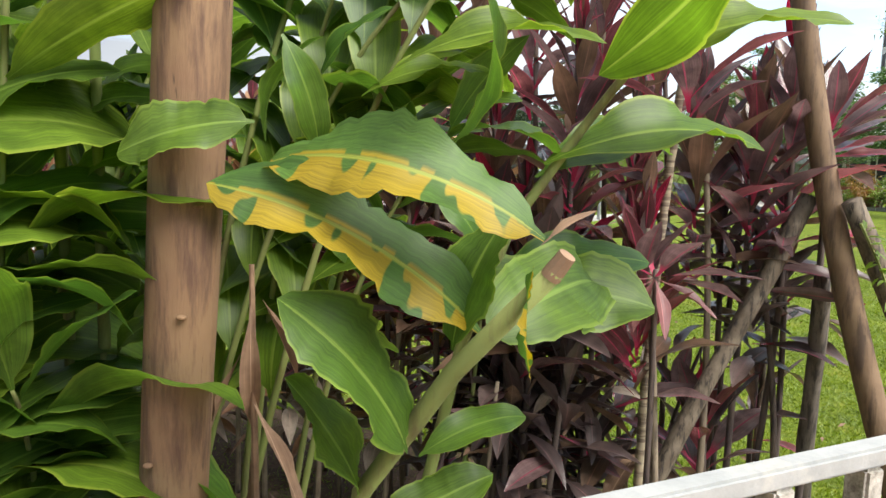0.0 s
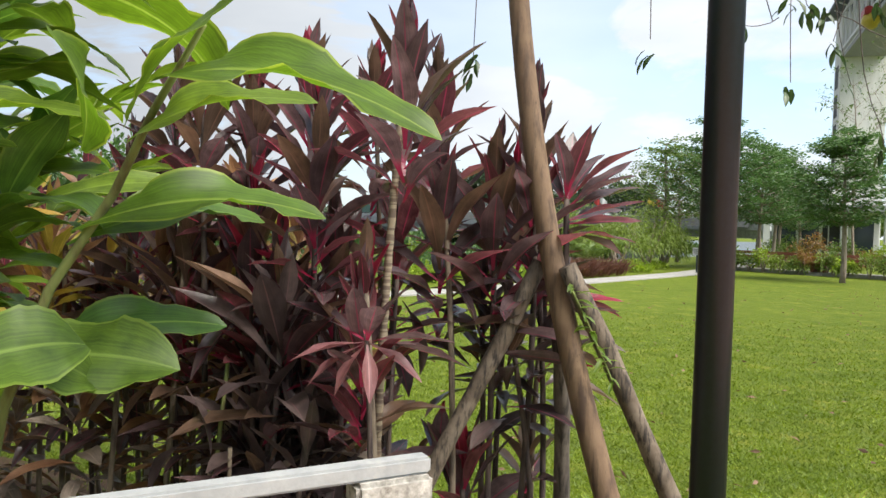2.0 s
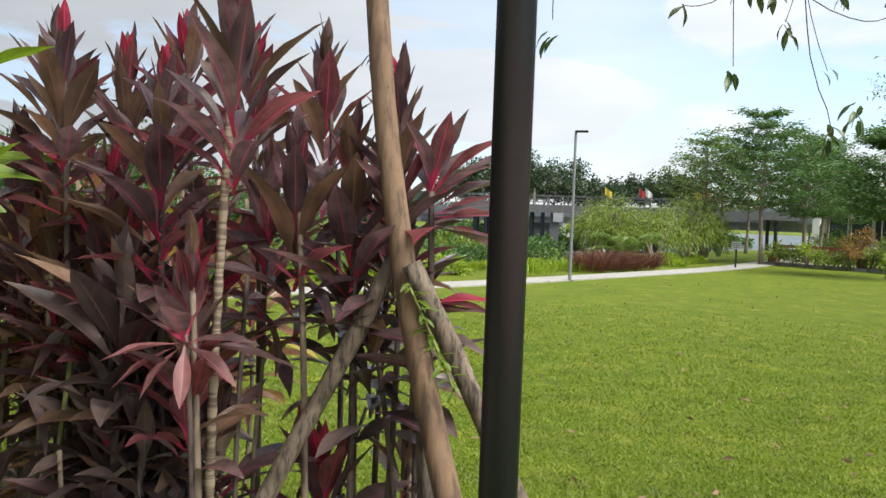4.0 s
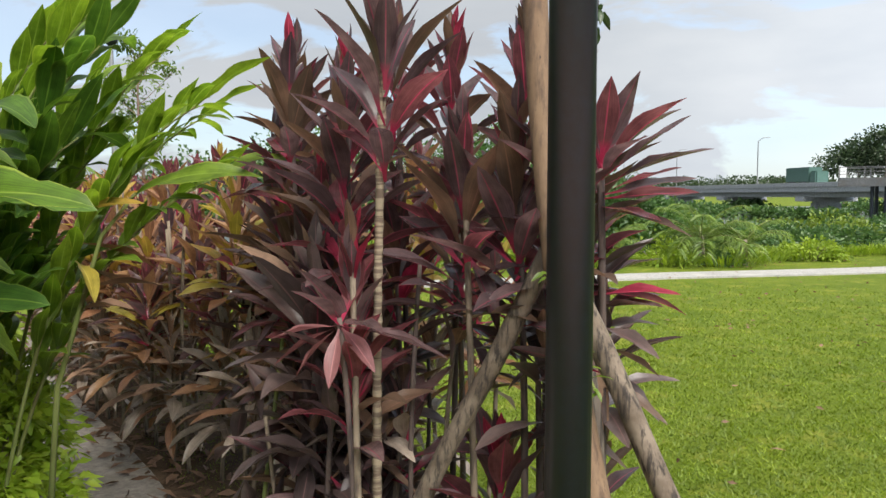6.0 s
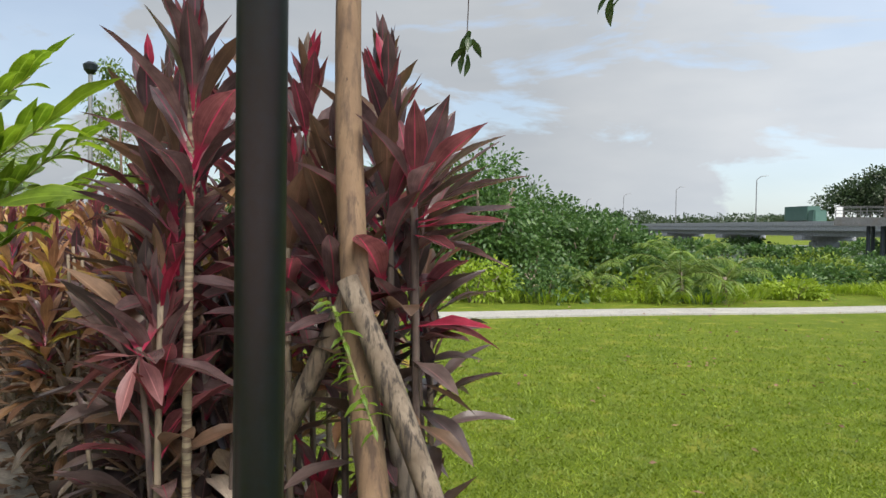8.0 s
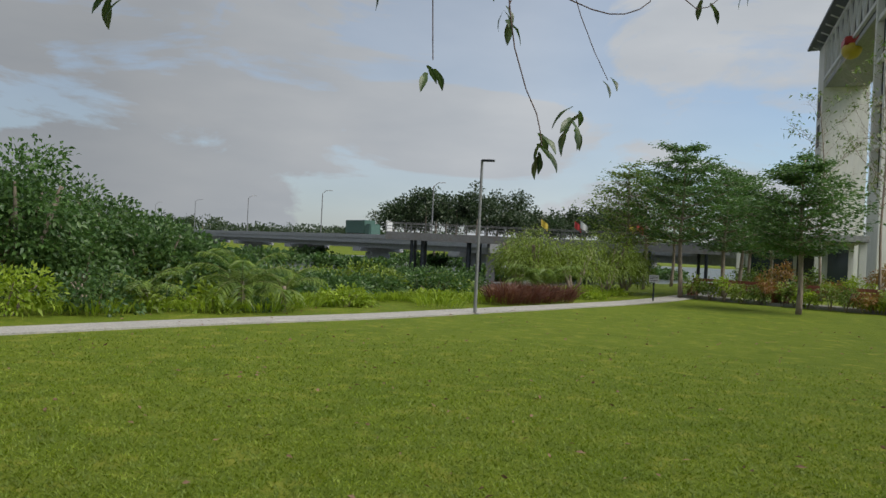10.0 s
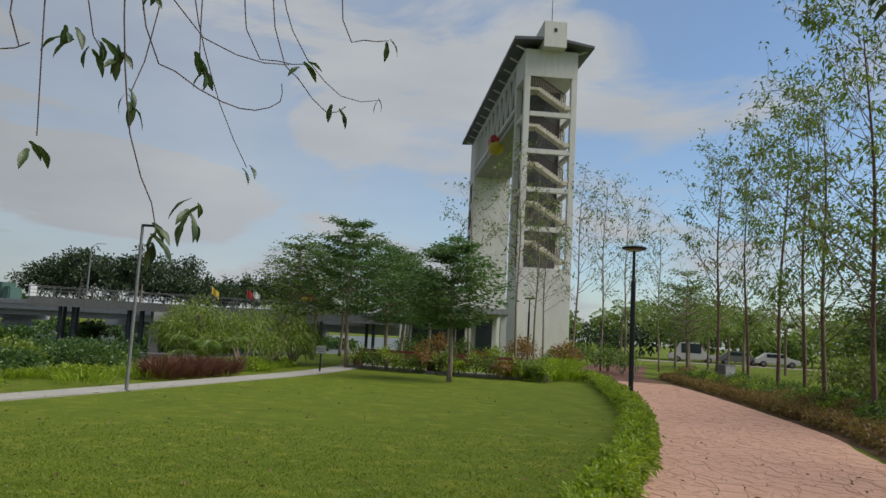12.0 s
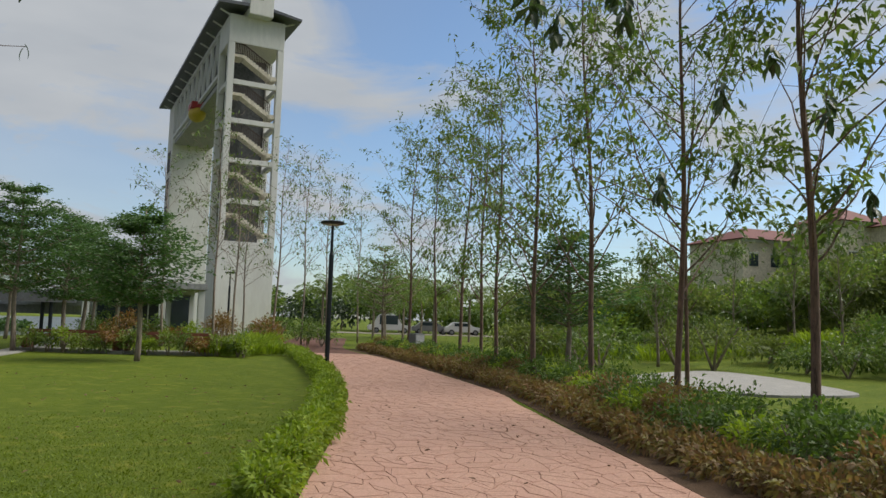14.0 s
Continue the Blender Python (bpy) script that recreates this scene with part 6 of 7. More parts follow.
layered_tree(13.6, 23.3, 5.1, 1.75, 11000, 1)
layered_tree(12.2, 29.8, 6.2, 2.5, 12000, 2)
layered_tree(14.4, 31.0, 5.4, 2.2, 9000, 3)
layered_tree(10.6, 31.8, 5.6, 2.0, 4500, 4, "young")
layered_tree(16.4, 34.0, 5.6, 2.4, 8000, 5)
layered_tree(12.8, 36.5, 6.0, 2.4, 4000, 6, "young")
layered_tree(20.4, 12.0, 4.2, 1.9, 7000, 7)
layered_tree(28.5, 28.0, 5.4, 2.2, 3500, 8, "young")
layered_tree(32.5, 32.0, 5.2, 2.4, 3500, 9, "young")
for i, (x, y, h) in enumerate(((18.5, 38, 5.6), (16, 42, 6.5), (21, 41, 5.0))):
    layered_tree(x, y, h, 2.2, 6000, 30 + i)


def palm(x, y, h, n, L, seed, z0=0.0, label="young palm with arching fronds", trunk=0.3):
    r = random.Random(seed)
    q = base("palm", x, y, z0, label, "palm")
    part("trunk", tube_bm([(0, 0, -0.1), (0, 0, h * trunk), (0, 0, h * trunk + 0.15)], [0.1, 0.08, 0.04], 8), M["greybark"], q)
    for i in range(n):
        az, el = 2.4 * i + r.uniform(-0.2, 0.2), r.uniform(0.35, 1.35)
        fr, pts = [], []
        for j in range(12):
            s = j / 11 * L
            a = el - 1.3 * (j / 11) ** 1.6
            pts.append(pts[-1] + Vector((math.cos(az) * math.cos(a), math.sin(az) * math.cos(a), math.sin(a))) * (L / 11) if pts else Vector((0, 0, h * trunk)))
        P, D = [], []
        for j in range(2, 12):
            d = (pts[j] - pts[j - 1]).normalized()
            sd = d.cross(Vector((0, 0, 1))).normalized()
            for m2 in range(3):
                for s in (-1, 1):
                    P.append(pts[j - 1].lerp(pts[j], m2 / 3))
                    D.append(d * 0.7 + sd * s + Vector((0, 0, -0.15)))
        P, D = np.array(P), np.array(D)
        fd = link("frond", leaf_cloud("frond", M["palm"], P, D, L * 0.26, L * 0.02, nr, 0.3), None, q)
        part("rib", tube_bm(pts, [0.014 - 0.001 * j for j in range(12)], 5), M["gcane"], fd)


young_tree(-12.4, 11.6, 4.7, 0.05, 1500, 0.14, 140, first=0.2, spread=0.2, label="narrow young tree behind the hedge")
gz = lambda x, y: float(ground_z(np.array(x), np.array(y)))
palm(-3.15, 15.47, 0.9, 12, 0.95, 1, 0)
palm(-1.5, 16.37, 1.5, 16, 1.25, 2, 0)
palm(-0.76, 17.03, 1.2, 13, 1.0, 3, 0)
palm(-11.8, 8.2, 3.0, 14, 1.6, 8, 0, "palm behind the hedge", 0.6)
palm(6.3, 26.0, 1.1, 10, 1.5, 6, 0)
for i, (x, y) in enumerate(((36, 42), (39, 40), (43, 41), (41, 36), (46, 37))):
    palm(x, y, 5.0, 16, 2.2, 10 + i, 0, "tall palm with a full crown behind the path", 0.62)

# ---------------------------------------------------------------- the river bank
def bank_shrub(x, y, rx, rz, n, mat="bank", leaf=0.17, label="dense green shrub on the river bank", z0=None):
    z = gz(x, y)
    shrub(x, y, rx, rx * 0.8, rz, mat, n, leaf, leaf * 0.5, label, "bank_shrub", "shrub", "bank shrubs", z - 0.15 if z0 is None else z0, 46)


rb = random.Random(8)
for i in range(16):                      # the tall overgrown mound
    f = i / 15
    x, y = -11.5 + 8.4 * f + rb.uniform(-0.8, 0.8), 11.6 + 6.0 * f + rb.uniform(-0.6, 2.2)
    bank_shrub(x - 0.6, y + 1.0, rb.uniform(1.2, 1.8), (3.1 if f < 0.7 else 2.0) * rb.uniform(0.75, 1.05), 3000, "bank" if i % 3 else "tree", 0.16, "tall creeper-covered shrub on the river bank")
for x, y, r_, top in ((-10.4, 20.6, 1.7, 2.7), (-9.2, 21.2, 1.8, 3.2), (-8.2, 21.9, 1.7, 3.25), (-7.2, 22.4, 1.5, 2.8), (-6.1, 22.9, 1.4, 2.1)):
    bank_shrub(x, y, r_, top - gz(x, y), 3600, "bank", 0.17, "tall creeper-covered shrub on the river bank")
for i in range(30):                      # lower growth towards the river
    f = i / 29
    x, y = -5.5 + 8.0 * f + rb.uniform(-1.0, 1.0), 16.6 + 7.4 * f + rb.uniform(-0.6, 4.5)
    bank_shrub(x, y, rb.uniform(1.0, 1.6), rb.uniform(0.6, 1.15) * (1.3 if f < 0.4 else 0.75), 1700, "bank" if i % 4 else "willow", 0.15)
for i in range(14):
    bank_shrub(-24 + 2.3 * i + rb.uniform(-1.5, 1.5), 18 + 2.2 * i + rb.uniform(0, 5), 2.6, rb.uniform(1.2, 1.9), 1500, "bank" if i % 3 else "willow", 0.3)
for x, y, r_, h in ((7.6, 27.5, 1.3, 2.1), (9.2, 29.4, 1.5, 2.3), (10.4, 31.0, 1.2, 1.9), (6.2, 27.2, 1.0, 2.2), (6.0, 30.5, 1.1, 2.3)):
    shrub(x, y, r_, r_, h, "willow", 3000, 0.2, 0.035, "weeping yellow-green willow bush", "willow_bush", "bush", "willows", 0.0, 60, 0.6)
for x, y in ((4.5, 21.6), (5.1, 22.2), (5.7, 22.9), (6.4, 23.6), (4.9, 22.9)):
    grass_tuft(x, y, 0.95, 0.9, "redgrass", 380, "clump of reddish brown ornamental grass", "red_grass", 0.0, 0.025)
for i in range(16):
    x, y = -2.5 + 0.55 * i, 16.6 + 0.55 * i + rb.uniform(0, 0.9)
    grass_tuft(x, y, 0.45, 1.2, "shrub_lit", 170, "rough grass at the footpath's edge", "rough_grass", 0.0, 0.03)

for i in range(34):                      # low growth right behind the footpath
    f = i / 33
    k = int(4 + f * 40)
    o = rb.uniform(0.7, 2.6)
    x, y = fr[k, 0] - 0.74 * o, fr[k, 1] + 0.67 * o
    if f < 0.45 or i % 4 == 1:
        bank_shrub(x, y, rb.uniform(0.6, 1.0), rb.uniform(0.3, 0.6) * (1.6 if f < 0.35 else 1.0), 800, ("bank", "shrub_lit", "bank", "willow")[i % 4], 0.13, "low green shrub behind the footpath")
    grass_tuft(x + rb.uniform(-0.4, 0.4), y + rb.uniform(-0.4, 0.4), 0.5, 1.3, "shrub_lit", 150, "rough grass at the footpath's edge", "rough_grass", 0.0, 0.03)
# far bank and the wooded skyline
def far_tree(x, y, h, w, label="large dark tree on the far bank", mat="far", n=1600, leaf=0.9, z0=0.0):
    q = base("far_tree", x, y, z0, label, "tree", "skyline trees")
    part("trunk", tube_bm([(0, 0, -1), (0.2, 0, h * 0.4), (0.1, 0.1, h * 0.75)], [0.022 * h, 0.016 * h, 0.006 * h], 7), M["greybark"], q)
    P, D = clump_points((0, 0, h * 0.62), (w, w, h * 0.4), n, 30, 0.3)
    link("crown", leaf_cloud("crown", M[mat], P, D, nr.uniform(0.7, 1.2, n) * leaf, leaf * 0.6, nr, 0.2), None, q)


for i in range(24):
    az = radians(-2.2 + 0.78 * i)
    d = 215 + rb.uniform(-15, 20)
    far_tree(2 + d * math.sin(az), d * math.cos(az), (15 + rb.uniform(-3.5, 3.5)) * (0.75 if i in (0, 13, 14, 19, 23) else 1.0), rb.uniform(5, 7.5))
for i in range(46):
    az = radians(-60 + 62 * i / 45)
    d = 420 + rb.uniform(-50, 60)
    far_tree(d * math.sin(az), d * math.cos(az), rb.uniform(7, 12), rb.uniform(9, 16), "distant low tree on the skyline", "far", 500, 1.7)
for i in range(40):
    az = radians(-50 + 69 * i / 39)
    d = 95 + rb.uniform(-12, 60)
    x, y = d * math.sin(az), d * math.cos(az)
    far_tree(x, y, rb.uniform(1.2, 2.4), rb.uniform(3, 5), "low green thicket on the marshy bank", "bank", 900, 0.7, -2.4)

# ---------------------------------------------------------------- seats, beds and buildings round the lawn
def deck_seat(x, y, turn, n):
    q = base("deck_bench", x, y, 0, "long red-brown timber bench on a low concrete kerb", "bench", "timber benches", turn)
    part("kerb", box_bm(-n / 2, -0.5, -0.05, n / 2, 0.6, 0.12, 0.02), M["concrete"], q)
    for y in (-0.3, -0.1, 0.1):
        part("seat_plank", box_bm(-n / 2 + 0.2, y - 0.085, 0.42, n / 2 - 0.2, y + 0.085, 0.46, 0.01), M["bench"], q)
    for z in (0.58, 0.74):
        part("back_plank", box_bm(-n / 2 + 0.2, 0.24, z - 0.06, n / 2 - 0.2, 0.28, z + 0.06, 0.01), M["bench"], q)
    k = max(2, int(n / 1.5))
    for i in range(k):
        xx = -n / 2 + 0.4 + (n - 0.8) * i / (k - 1)
        part("leg", box_bm(xx - 0.05, -0.35, 0.11, xx + 0.05, 0.28, 0.42, 0.01), M["bench"], q)
        part("back_post", box_bm(xx - 0.04, 0.2, 0.42, xx + 0.04, 0.26, 0.8, 0.01), M["bench"], q)


deck_seat(14.0, 29.0, -52, 4.2)
deck_seat(16.4, 26.6, -40, 3.6)
for i in range(15):
    f = i / 14
    x, y = 12.9 + 5.6 * f + rb.uniform(-0.3, 0.3), 29.6 - 5.4 * f + rb.uniform(-0.3, 0.3)
    shrub(x - 0.4, y - 0.2, 0.42, 0.42, rb.uniform(0.6, 0.95), ("willow", "young", "shrub_lit", "willow", "young", "croton")[i % 6], 420, 0.14, 0.05, "loose yellow-green shrub in front of the benches", "border_shrub", "shrub", "border shrubs", 0.0, 26)
for i in range(22):
    x, y = 17 + rb.uniform(0, 22), 31 + rb.uniform(0, 10)
    if y - 20.0 > 1.25 * (x - 18.1) - 1 or y - 20 < 1.25 * (x - 23) - 2:
        shrub(x, y, 0.9, 0.9, rb.uniform(0.8, 1.6), ("shrub", "croton", "shrub_lit", "young")[i % 4], 600, 0.18, 0.07, "mixed green and orange shrub below the tower", "border_shrub", "shrub", "border shrubs", 0.0)


def sign_board(x, y, turn):
    q = base("sign_board", x, y, 0, "small white sign board on a post beside the footpath", "sign", turn=turn)
    part("post", box_bm(-0.03, -0.03, -0.05, 0.03, 0.03, 0.9, 0.005), M["black"], q)
    part("panel", box_bm(-0.16, -0.06, 0.66, 0.16, -0.03, 0.92, 0.006), M["grey"], q)
    for z in (0.72, 0.78, 0.84):
        part("text_line", box_bm(-0.12, -0.066, z, 0.12, -0.062, z + 0.02), M["dark"], q)


sign_board(10.2, 26.6, -15)


def house(x, y, z, w, d, h, turn):
    q = base("house", x, y, z, "cream rendered building with red hipped roofs on the hillside", "building", "hillside buildings", turn)
    part("wall", box_bm(-w / 2, 0, -3, w / 2, d, h, 0.05), M["cream"], q)
    rf = bmesh.new()
    a = [rf.verts.new(v) for v in ((-w / 2 - 0.7, -0.7, h), (w / 2 + 0.7, -0.7, h), (w / 2 + 0.7, d + 0.7, h), (-w / 2 - 0.7, d + 0.7, h))]
    t = [rf.verts.new(v) for v in ((-w / 2 + d * 0.45, d / 2, h + 1.9), (w / 2 - d * 0.45, d / 2, h + 1.9))]
    for f in ((0, 1, 5, 4), (1, 2, 5), (2, 3, 4, 5), (3, 0, 4), (3, 2, 1, 0)):
        rf.faces.new([(a + t)[k] for k in f])
    roof = part("roof", rf, M["redroof"], q)
    k = int(w / 3)
    for s in range(int(h // 3)):
        for i in range(k):
            xx = -w / 2 + 1.5 + 3 * i
            win = part("window", box_bm(xx - 0.6, -0.06, 1 + 3 * s, xx + 0.6, 0.02, 2.4 + 3 * s), M["glass"], q)
            part("frame", box_bm(xx - 0.7, -0.09, 2.4 + 3 * s, xx + 0.7, 0.0, 2.55 + 3 * s), M["white"], win)
    part("cornice", box_bm(-w / 2 - 0.2, -0.2, h - 0.35, w / 2 + 0.2, 0, h, 0.03), M["white"], q)


house(92, 28, 7.6, 14, 9, 4.0, -28)
house(97, 12, 7.9, 20, 10, 4.6, -30)
house(89, 20, 7.4, 6, 6, 5.6, -28)


def car(x, y, turn, mat, label, L=4.3, H=1.45):
    q = base("car", x, y, gz(x, y), label, "car", "parked vehicles", turn)
    b = bmesh.new()
    prof = [(-L / 2, 0.35), (-L / 2, 0.85), (-L * 0.38, 0.95), (-L * 0.24, H), (L * 0.1, H), (L * 0.26, 0.98), (L / 2, 0.8), (L / 2, 0.35)]
    s1 = [b.verts.new((px, -0.85, pz)) for px, pz in prof]
    s2 = [b.verts.new((px, 0.85, pz)) for px, pz in prof]
    for i in range(8):
        b.faces.new((s1[i], s1[(i + 1) % 8], s2[(i + 1) % 8], s2[i]))
    b.faces.new(s1[::-1])
    b.faces.new(s2)
    bmesh.ops.recalc_face_normals(b, faces=b.faces)
    bmesh.ops.bevel(b, geom=list(b.edges), offset=0.07, segments=2, affect="EDGES")
    part("body", b, mat, q)
    for s in (-1, 1):
        part("side_window", box_bm(-L * 0.24, s * 0.86 - 0.01, 0.98, L * 0.16, s * 0.86 + 0.01, H - 0.12), M["glass"], q)
        for px in (-L * 0.31, L * 0.31):
            wv = part("wheel", tube_bm([(px, s * 0.72, 0.32), (px, s * 0.9, 0.32)], [0.32, 0.32], 14), M["dark"], q)
            part("rim", tube_bm([(px, s * 0.89, 0.32), (px, s * 0.915, 0.32)], [0.19, 0.17], 12), M["steel"], wv)


car(61, 61, -40, M["white"], "white van parked beyond the trees", 5.0, 2.1)
car(64.2, 57.8, -40, M["steel"], "silver car parked beyond the trees")
car(66.6, 55.2, -40, M["white"], "white car parked beyond the trees")


def utility_box(x, y):
    q = base("utility_cabinet", x, y, 0, "grey metal utility cabinet among the trees", "cabinet")
    part("body", box_bm(-0.3, -0.2, 0, 0.3, 0.2, 0.95, 0.02), M["steel"], q)
    part("door", box_bm(-0.26, -0.215, 0.08, 0.26, -0.2, 0.88, 0.005), M["grey"], q)


utility_box(26.0, 23.2)
for x, y, h, w in ((56, 10, 4.0, 3.2), (60, 20, 4.0, 3.6), (52, 2, 4.2, 3.2), (63, 8, 4.2, 4), (50, 24, 5.0, 3.0), (66, 26, 4.2, 4), (57, 30, 5.0, 3.6), (70, 14, 4.0, 4), (48, 12, 4.2, 3), (47, -3, 4.5, 3), (54, 36, 6, 4), (48, 44, 6, 4), (62, 42, 7, 5), (70, 36, 8, 5)):
    far_tree(x, y, h * 0.82, w, "green tree on the hillside", "hill", 2000, 0.34, gz(x, y))

for i in range(40):
    az = radians(24 + 84 * i / 39)
    d = 105 + rb.uniform(-14, 16)
    far_tree(d * math.sin(az), d * math.cos(az), rb.uniform(5, 8), rb.uniform(4, 6.5), "green tree in the belt behind the park", "young" if i % 3 else "far", 1300, 0.6, -1.6)

for i in range(34):
    x, y = 46 + rb.uniform(0, 24), 2 + 30 * ((i * 0.618) % 1)
    far_tree(x, y, rb.uniform(2.6, 4.2), rb.uniform(2.4, 3.6), "dense green bush on the hillside below the houses", ("hill", "hill", "young", "hill", "shrub_lit")[i % 5], 1700, 0.32, gz(x, y) - 0.5)
for i in range(46):
    x, y = 24 + rb.uniform(0, 26), rb.uniform(-6, 19)
    if 19.5 < x < 29.5 and 4.2 < y < 12.4:
        x += 9
    k = rb.random()
    shrub(x, y, 1.0 + 0.5 * k, 1.0 + 0.5 * k, 0.9 + 1.1 * k, ("hill", "shrub", "hill", "young")[i % 4], 900, 0.2, 0.08, "green shrub planted on the slope", "slope_shrub", "shrub", "slope shrubs")

# ---------------------------------------------------------------- twigs hanging from the propped tree
def branch(a, b, r):
    a, b = Vector(a) - trunk_o, Vector(b) - trunk_o
    mid = a.lerp(b, 0.5) + Vector((0, 0, 0.35))
    fs = np.linspace(0, 1, 12)
    part("branch", tube_bm([a * (1 - f) ** 2 + mid * (2 * f * (1 - f)) + b * f * f for f in fs], [r * (1 - 0.8 * f) for f in fs], 7), M["trunk"], prop_tree)


top = trunk_line(4.3) + trunk_o
for b in ((1.5, 2.7, 3.6), (2.4, 3.4, 3.9), (3.1, 4.6, 4.2), (2.6, 3.2, 3.6), (4.5, 3.8, 4.3)):
    branch(top, b, 0.025)
TWIG = [leaf_mesh("leaf", M["twig"], 0.075, 0.027, 0.012, 0, 40, 0.3, 0.1, 70 + i, 6) for i in range(2)]


SPRIG = leaf_mesh("leaf", M["ginger_lit"], 0.05, 0.016, 0.01, 0, 40, 0.3, 0.1, 77, 6)


def hanging_twig(path, ends, n=6, label="thin hanging twig with a few small green leaves", size=1.0):
    q = base("hanging_twig", *path[0], label, "twig", "hanging twigs")
    o = Vector(path[0])
    pts = [Vector(p) - o for p in resample(path, 0.12)]
    part("stem", tube_bm(pts, [0.0035 - 0.0018 * i / len(pts) for i in range(len(pts))], 5), M["dcane"], q)
    for e in ends:
        e = Vector(e) - o
        for i in range(n):
            ob = link("leaf", TWIG[i % 2], None, q)
            ob.matrix_basis = pose(e.x + rnd.uniform(-0.02, 0.02), e.y + rnd.uniform(-0.02, 0.02), e.z + 0.012 * i, 0, 0, rnd.uniform(0, 360)) @ pose(0, 0, 0, rnd.uniform(-30, 30), rnd.uniform(15, 60), 0) @ Matrix.Scale(size * rnd.uniform(0.8, 1.15), 4)


hanging_twig([(2.35, 3.1, 3.4), (2.36, 3.12, 2.6), (2.42, 3.14, 2.1), (2.5, 3.15, 1.9), (2.52, 3.14, 1.8)], [(2.52, 3.14, 1.77), (2.62, 3.16, 1.86)], 7)
hanging_twig([(2.12, 3.2, 3.3), (2.15, 3.26, 2.5), (2.17, 3.27, 2.08)], [(2.17, 3.27, 2.04)], 3)
hanging_twig([(2.5, 3.4, 3.5), (2.62, 3.8, 2.9), (2.8, 4.05, 2.5), (2.97, 4.22, 2.27)], [(2.97, 4.22, 2.27)], 2)
hanging_twig([(3.0, 4.3, 3.6), (3.15, 4.3, 3.0), (3.45, 4.4, 2.75), (3.7, 4.5, 2.8)], [(3.7, 4.5, 2.8)], 2)
hanging_twig([(2.2, 3.3, 3.4), (2.5, 3.35, 2.65), (2.75, 3.4, 2.5), (2.95, 3.45, 2.52)], [(2.45, 3.33, 2.62)], 5)

hanging_twig([(2.75, 3.6, 3.6), (2.81, 3.6, 2.68), (2.94, 3.6, 2.58), (3.05, 3.6, 2.59)], [(3.05, 3.6, 2.58)], 3)
hanging_twig([(2.85, 3.7, 3.7), (2.94, 3.7, 2.75), (3.05, 3.7, 2.56), (3.18, 3.7, 2.44), (3.26, 3.7, 2.48)], [(3.22, 3.7, 2.46)], 3)
hanging_twig([(2.3, 3.45, 3.5), (2.45, 3.5, 2.57), (2.56, 3.5, 2.43), (2.73, 3.5, 2.35), (2.85, 3.5, 2.34), (2.94, 3.5, 2.39), (2.94, 3.5, 2.46)], [])
hanging_twig([(2.1, 3.3, 3.4), (2.06, 3.3, 2.45), (2.12, 3.3, 2.37), (2.03, 3.3, 2.33), (1.97, 3.3, 2.33)], [(1.97, 3.3, 2.32)], 2)
hanging_twig([(2.2, 3.4, 3.5), (2.26, 3.4, 2.6), (2.32, 3.4, 2.42)], [(2.22, 3.4, 2.44), (2.3, 3.4, 2.42), (2.38, 3.4, 2.4)], 5)
hanging_twig([(2.5, 3.4, 3.5), (2.48, 3.4, 2.6), (2.42, 3.4, 2.3)], [(2.42, 3.4, 2.25)], 6)
hanging_twig([(2.6, 3.4, 3.5), (2.62, 3.4, 2.6), (2.63, 3.4, 2.46)], [(2.63, 3.4, 2.41)], 7)
hanging_twig([(3.1, 3.4, 3.5), (3.13, 3.4, 2.72), (3.22, 3.4, 2.66), (3.32, 3.4, 2.68)], [(3.32, 3.4, 2.67)], 2)
hanging_twig([(0.78, 2.95, 3.4), (0.77, 3.0, 2.5), (0.76, 3.0, 2.06)], [(0.76, 3.0, 2.02)], 7, "thin hanging twig with yellowish young leaves")
hanging_twig([(1.36, 2.72, 3.4), (1.38, 2.694, 2.10)], [(1.38, 2.694, 2.04)], 3)
for x, y, z in ((5.86, 3.0, 3.3), (6.2, 3.05, 3.28), (7.5, 3.0, 2.5), (9.0, 3.0, 2.85), (6.95, 3.0, 3.6), (7.9, 2.7, 3.2), (8.4, 2.5, 3.6), (7.2, 3.2, 3.9), (8.8, 2.2, 3.2), (9.2, 2.0, 2.5)):
    hanging_twig([(x + 0.5, y - 0.6, 4.6), (x + 0.15, y - 0.15, z + 0.5), (x, y, z + 0.05)], [(x, y, z), (x + 0.05, y + 0.03, z + 0.12)], 7, "leafy twig hanging over the path", 1.75)
# sprigs growing where the props meet the trunk, and a dead leaf caught there
q = base("climbing_sprig", 1.02, 2.0, 1.2, "small green sprigs growing on the timber prop", "plant")
part("stem", tube_bm([(-0.03, 0.0, 0.05), (0.02, -0.01, -0.05), (0.09, -0.01, -0.2)], [0.004, 0.004, 0.003], 5), M["gcane"], q)
for i in range(26):
    f = i / 25
    ob = link("leaf", SPRIG, None, q)
    ob.matrix_basis = pose(-0.03 + 0.12 * f, -0.01, 0.06 - 0.26 * f, 0, 0, rnd.uniform(200, 380)) @ pose(0, 0, 0, rnd.uniform(-30, 30), rnd.uniform(-40, 35), 0) @ Matrix.Scale(rnd.uniform(0.5, 1.0), 4)
q = base("dead_leaf", 0.98, 2.2, 1.08, "dead brown leaf hanging below the props", "leaf")
put_leaf(q, CORD["dry"][1], (0, 0, 0), (0.05, 0.06, -0.3), 60, 0.8)
put_leaf(q, CORD["cord_dark"][0], (0.1, -0.1, -0.06), (-0.16, -0.05, -0.08), 60, 0.7)

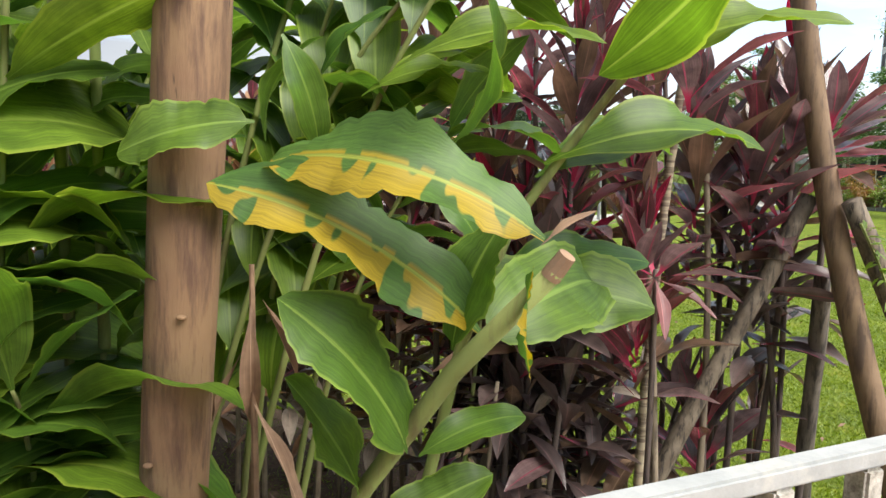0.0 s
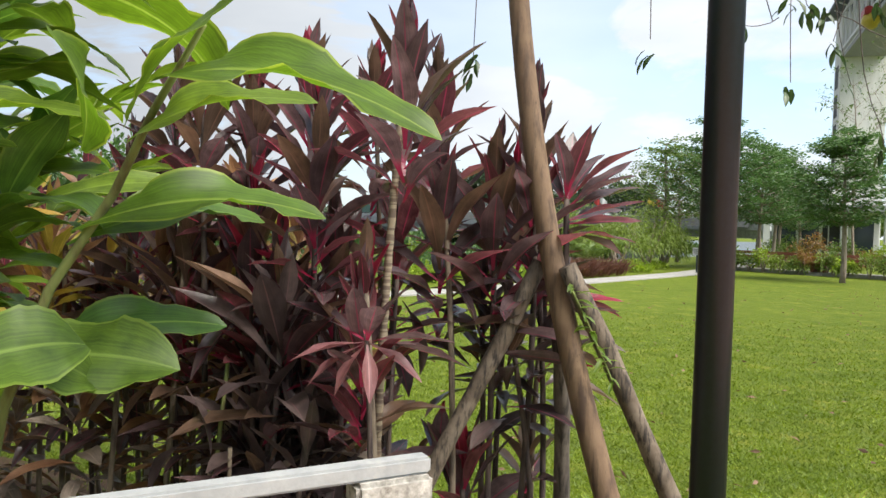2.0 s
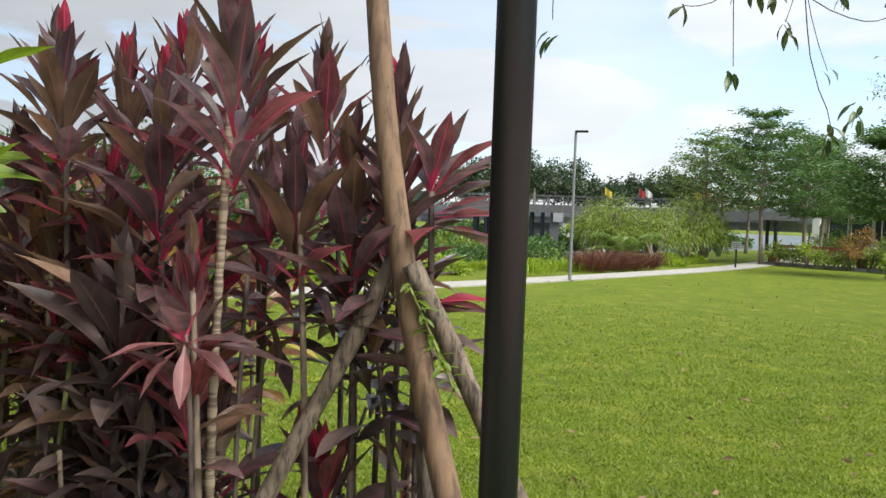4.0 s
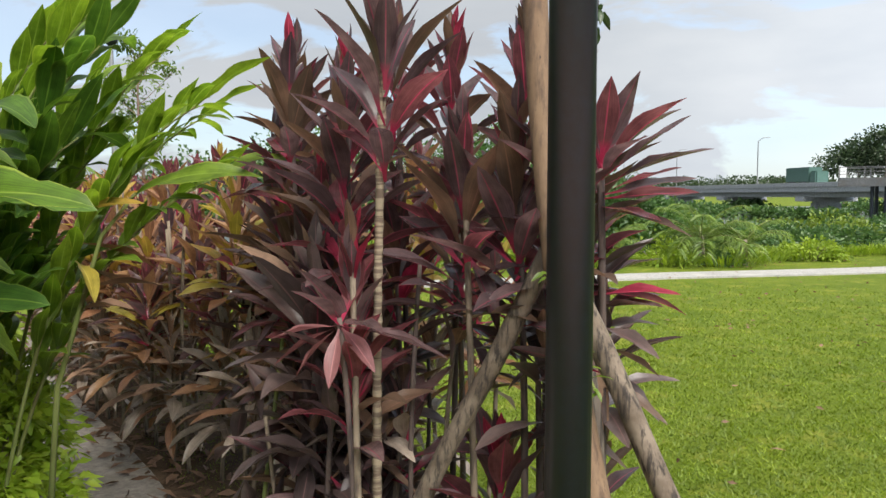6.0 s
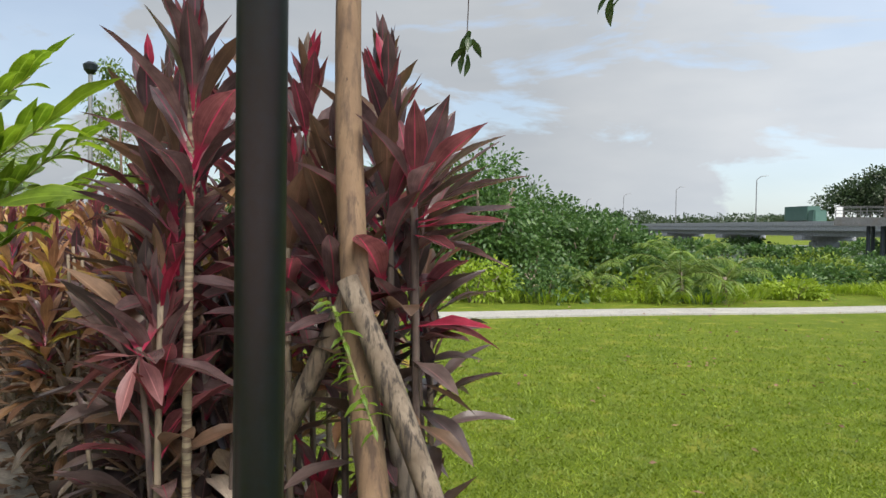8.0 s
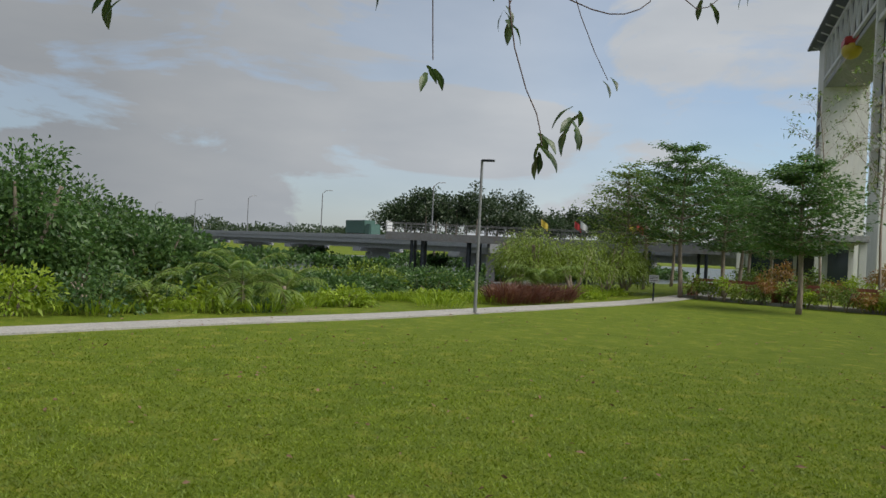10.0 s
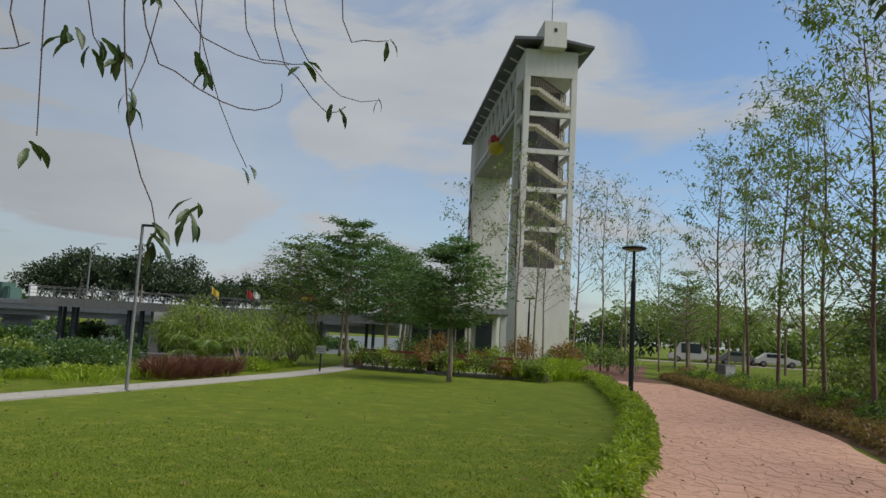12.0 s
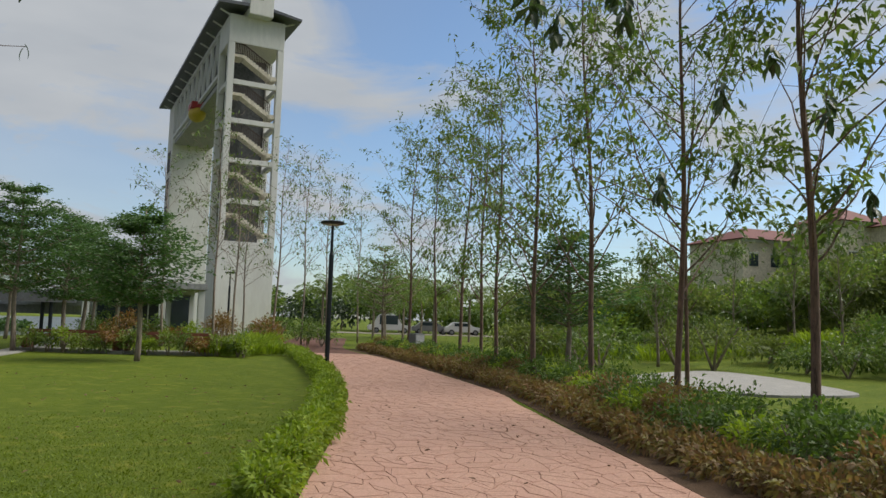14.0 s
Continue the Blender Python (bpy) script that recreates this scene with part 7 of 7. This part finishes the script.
# ---------------------------------------------------------------- stones of the path, last
def path_stones():
    r = random.Random(3)
    L, R = along(PATH_L, 400), along(PATH_R, 400)
    mid = (L + R) / 2
    s = np.concatenate(([0], np.cumsum(np.linalg.norm(np.diff(mid, axis=0), axis=1))))
    step, cols = 0.22, 17
    rows = int(min(s[-1], 42) / step)
    def at(u, v):
        i = np.interp(u * step, s, np.arange(400))
        k = min(398, int(i))
        f = i - k
        a, b = L[k] * (1 - f) + L[k + 1] * f, R[k] * (1 - f) + R[k + 1] * f
        return Vector((*(a + (b - a) * v), 0.012))
    grid = {}
    for i in range(rows + 1):
        for j in range(cols + 1):
            v = j / cols + (r.uniform(-0.036, 0.036) if 0 < j < cols else 0)
            u = i + (0.5 if j % 2 else 0) + r.uniform(-0.4, 0.4)
            grid[i, j] = at(max(0, u), v)
    path = bpy.data.objects["path"]
    rest = bmesh.new()
    count = 0
    for i in range(rows):
        for j in range(cols):
            c = [grid[i, j], grid[i + 1, j], grid[i + 1, j + 1], grid[i, j + 1]]
            q = r.random()
            if q < 0.3:
                f, g = r.uniform(0.3, 0.7), r.uniform(0.3, 0.7)
                e, h = c[0].lerp(c[1], f), c[3].lerp(c[2], g)
                cells = [[c[0], e, h, c[3]], [e, c[1], c[2], h]]
            elif q < 0.6:
                f, g = r.uniform(0.3, 0.7), r.uniform(0.25, 0.75)
                e, h = c[1].lerp(c[2], f), c[0].lerp(c[3], g)
                cells = [[c[0], c[1], e, h], [h, e, c[2], c[3]]]
            elif q < 0.78:
                cells = [[c[0], c[1], c[2]], [c[0], c[2], c[3]]]
            else:
                cells = [c]
            for cell in cells:
                ctr = sum(cell, Vector()) / len(cell)
                near = 6.2 < ctr.x < 10.0 and ctr.y > 2.4 and count < 300
                bm = bmesh.new() if near else rest
                hgt = 0.009 + r.uniform(-0.002, 0.003)
                ring = lambda inset, z: [bm.verts.new(p + (ctr - p).normalized() * inset + Vector((0, 0, z)) - (ctr if near else Vector())) for p in cell]
                lo, hi = ring(0.004, 0.0), ring(0.010, hgt)
                k = len(cell)
                for t in range(k):
                    bm.faces.new((lo[t], lo[(t + 1) % k], hi[(t + 1) % k], hi[t]))
                bm.faces.new(hi)
                if near:
                    bmesh.ops.recalc_face_normals(bm, faces=bm.faces)
                    ob = part("stone", bm, M["stone"], path)
                    ob.location = ctr
                    count += 1
    bmesh.ops.recalc_face_normals(rest, faces=rest.faces)
    part("stones", rest, M["stone"], path)["kind"] = "stuff"


path_stones()
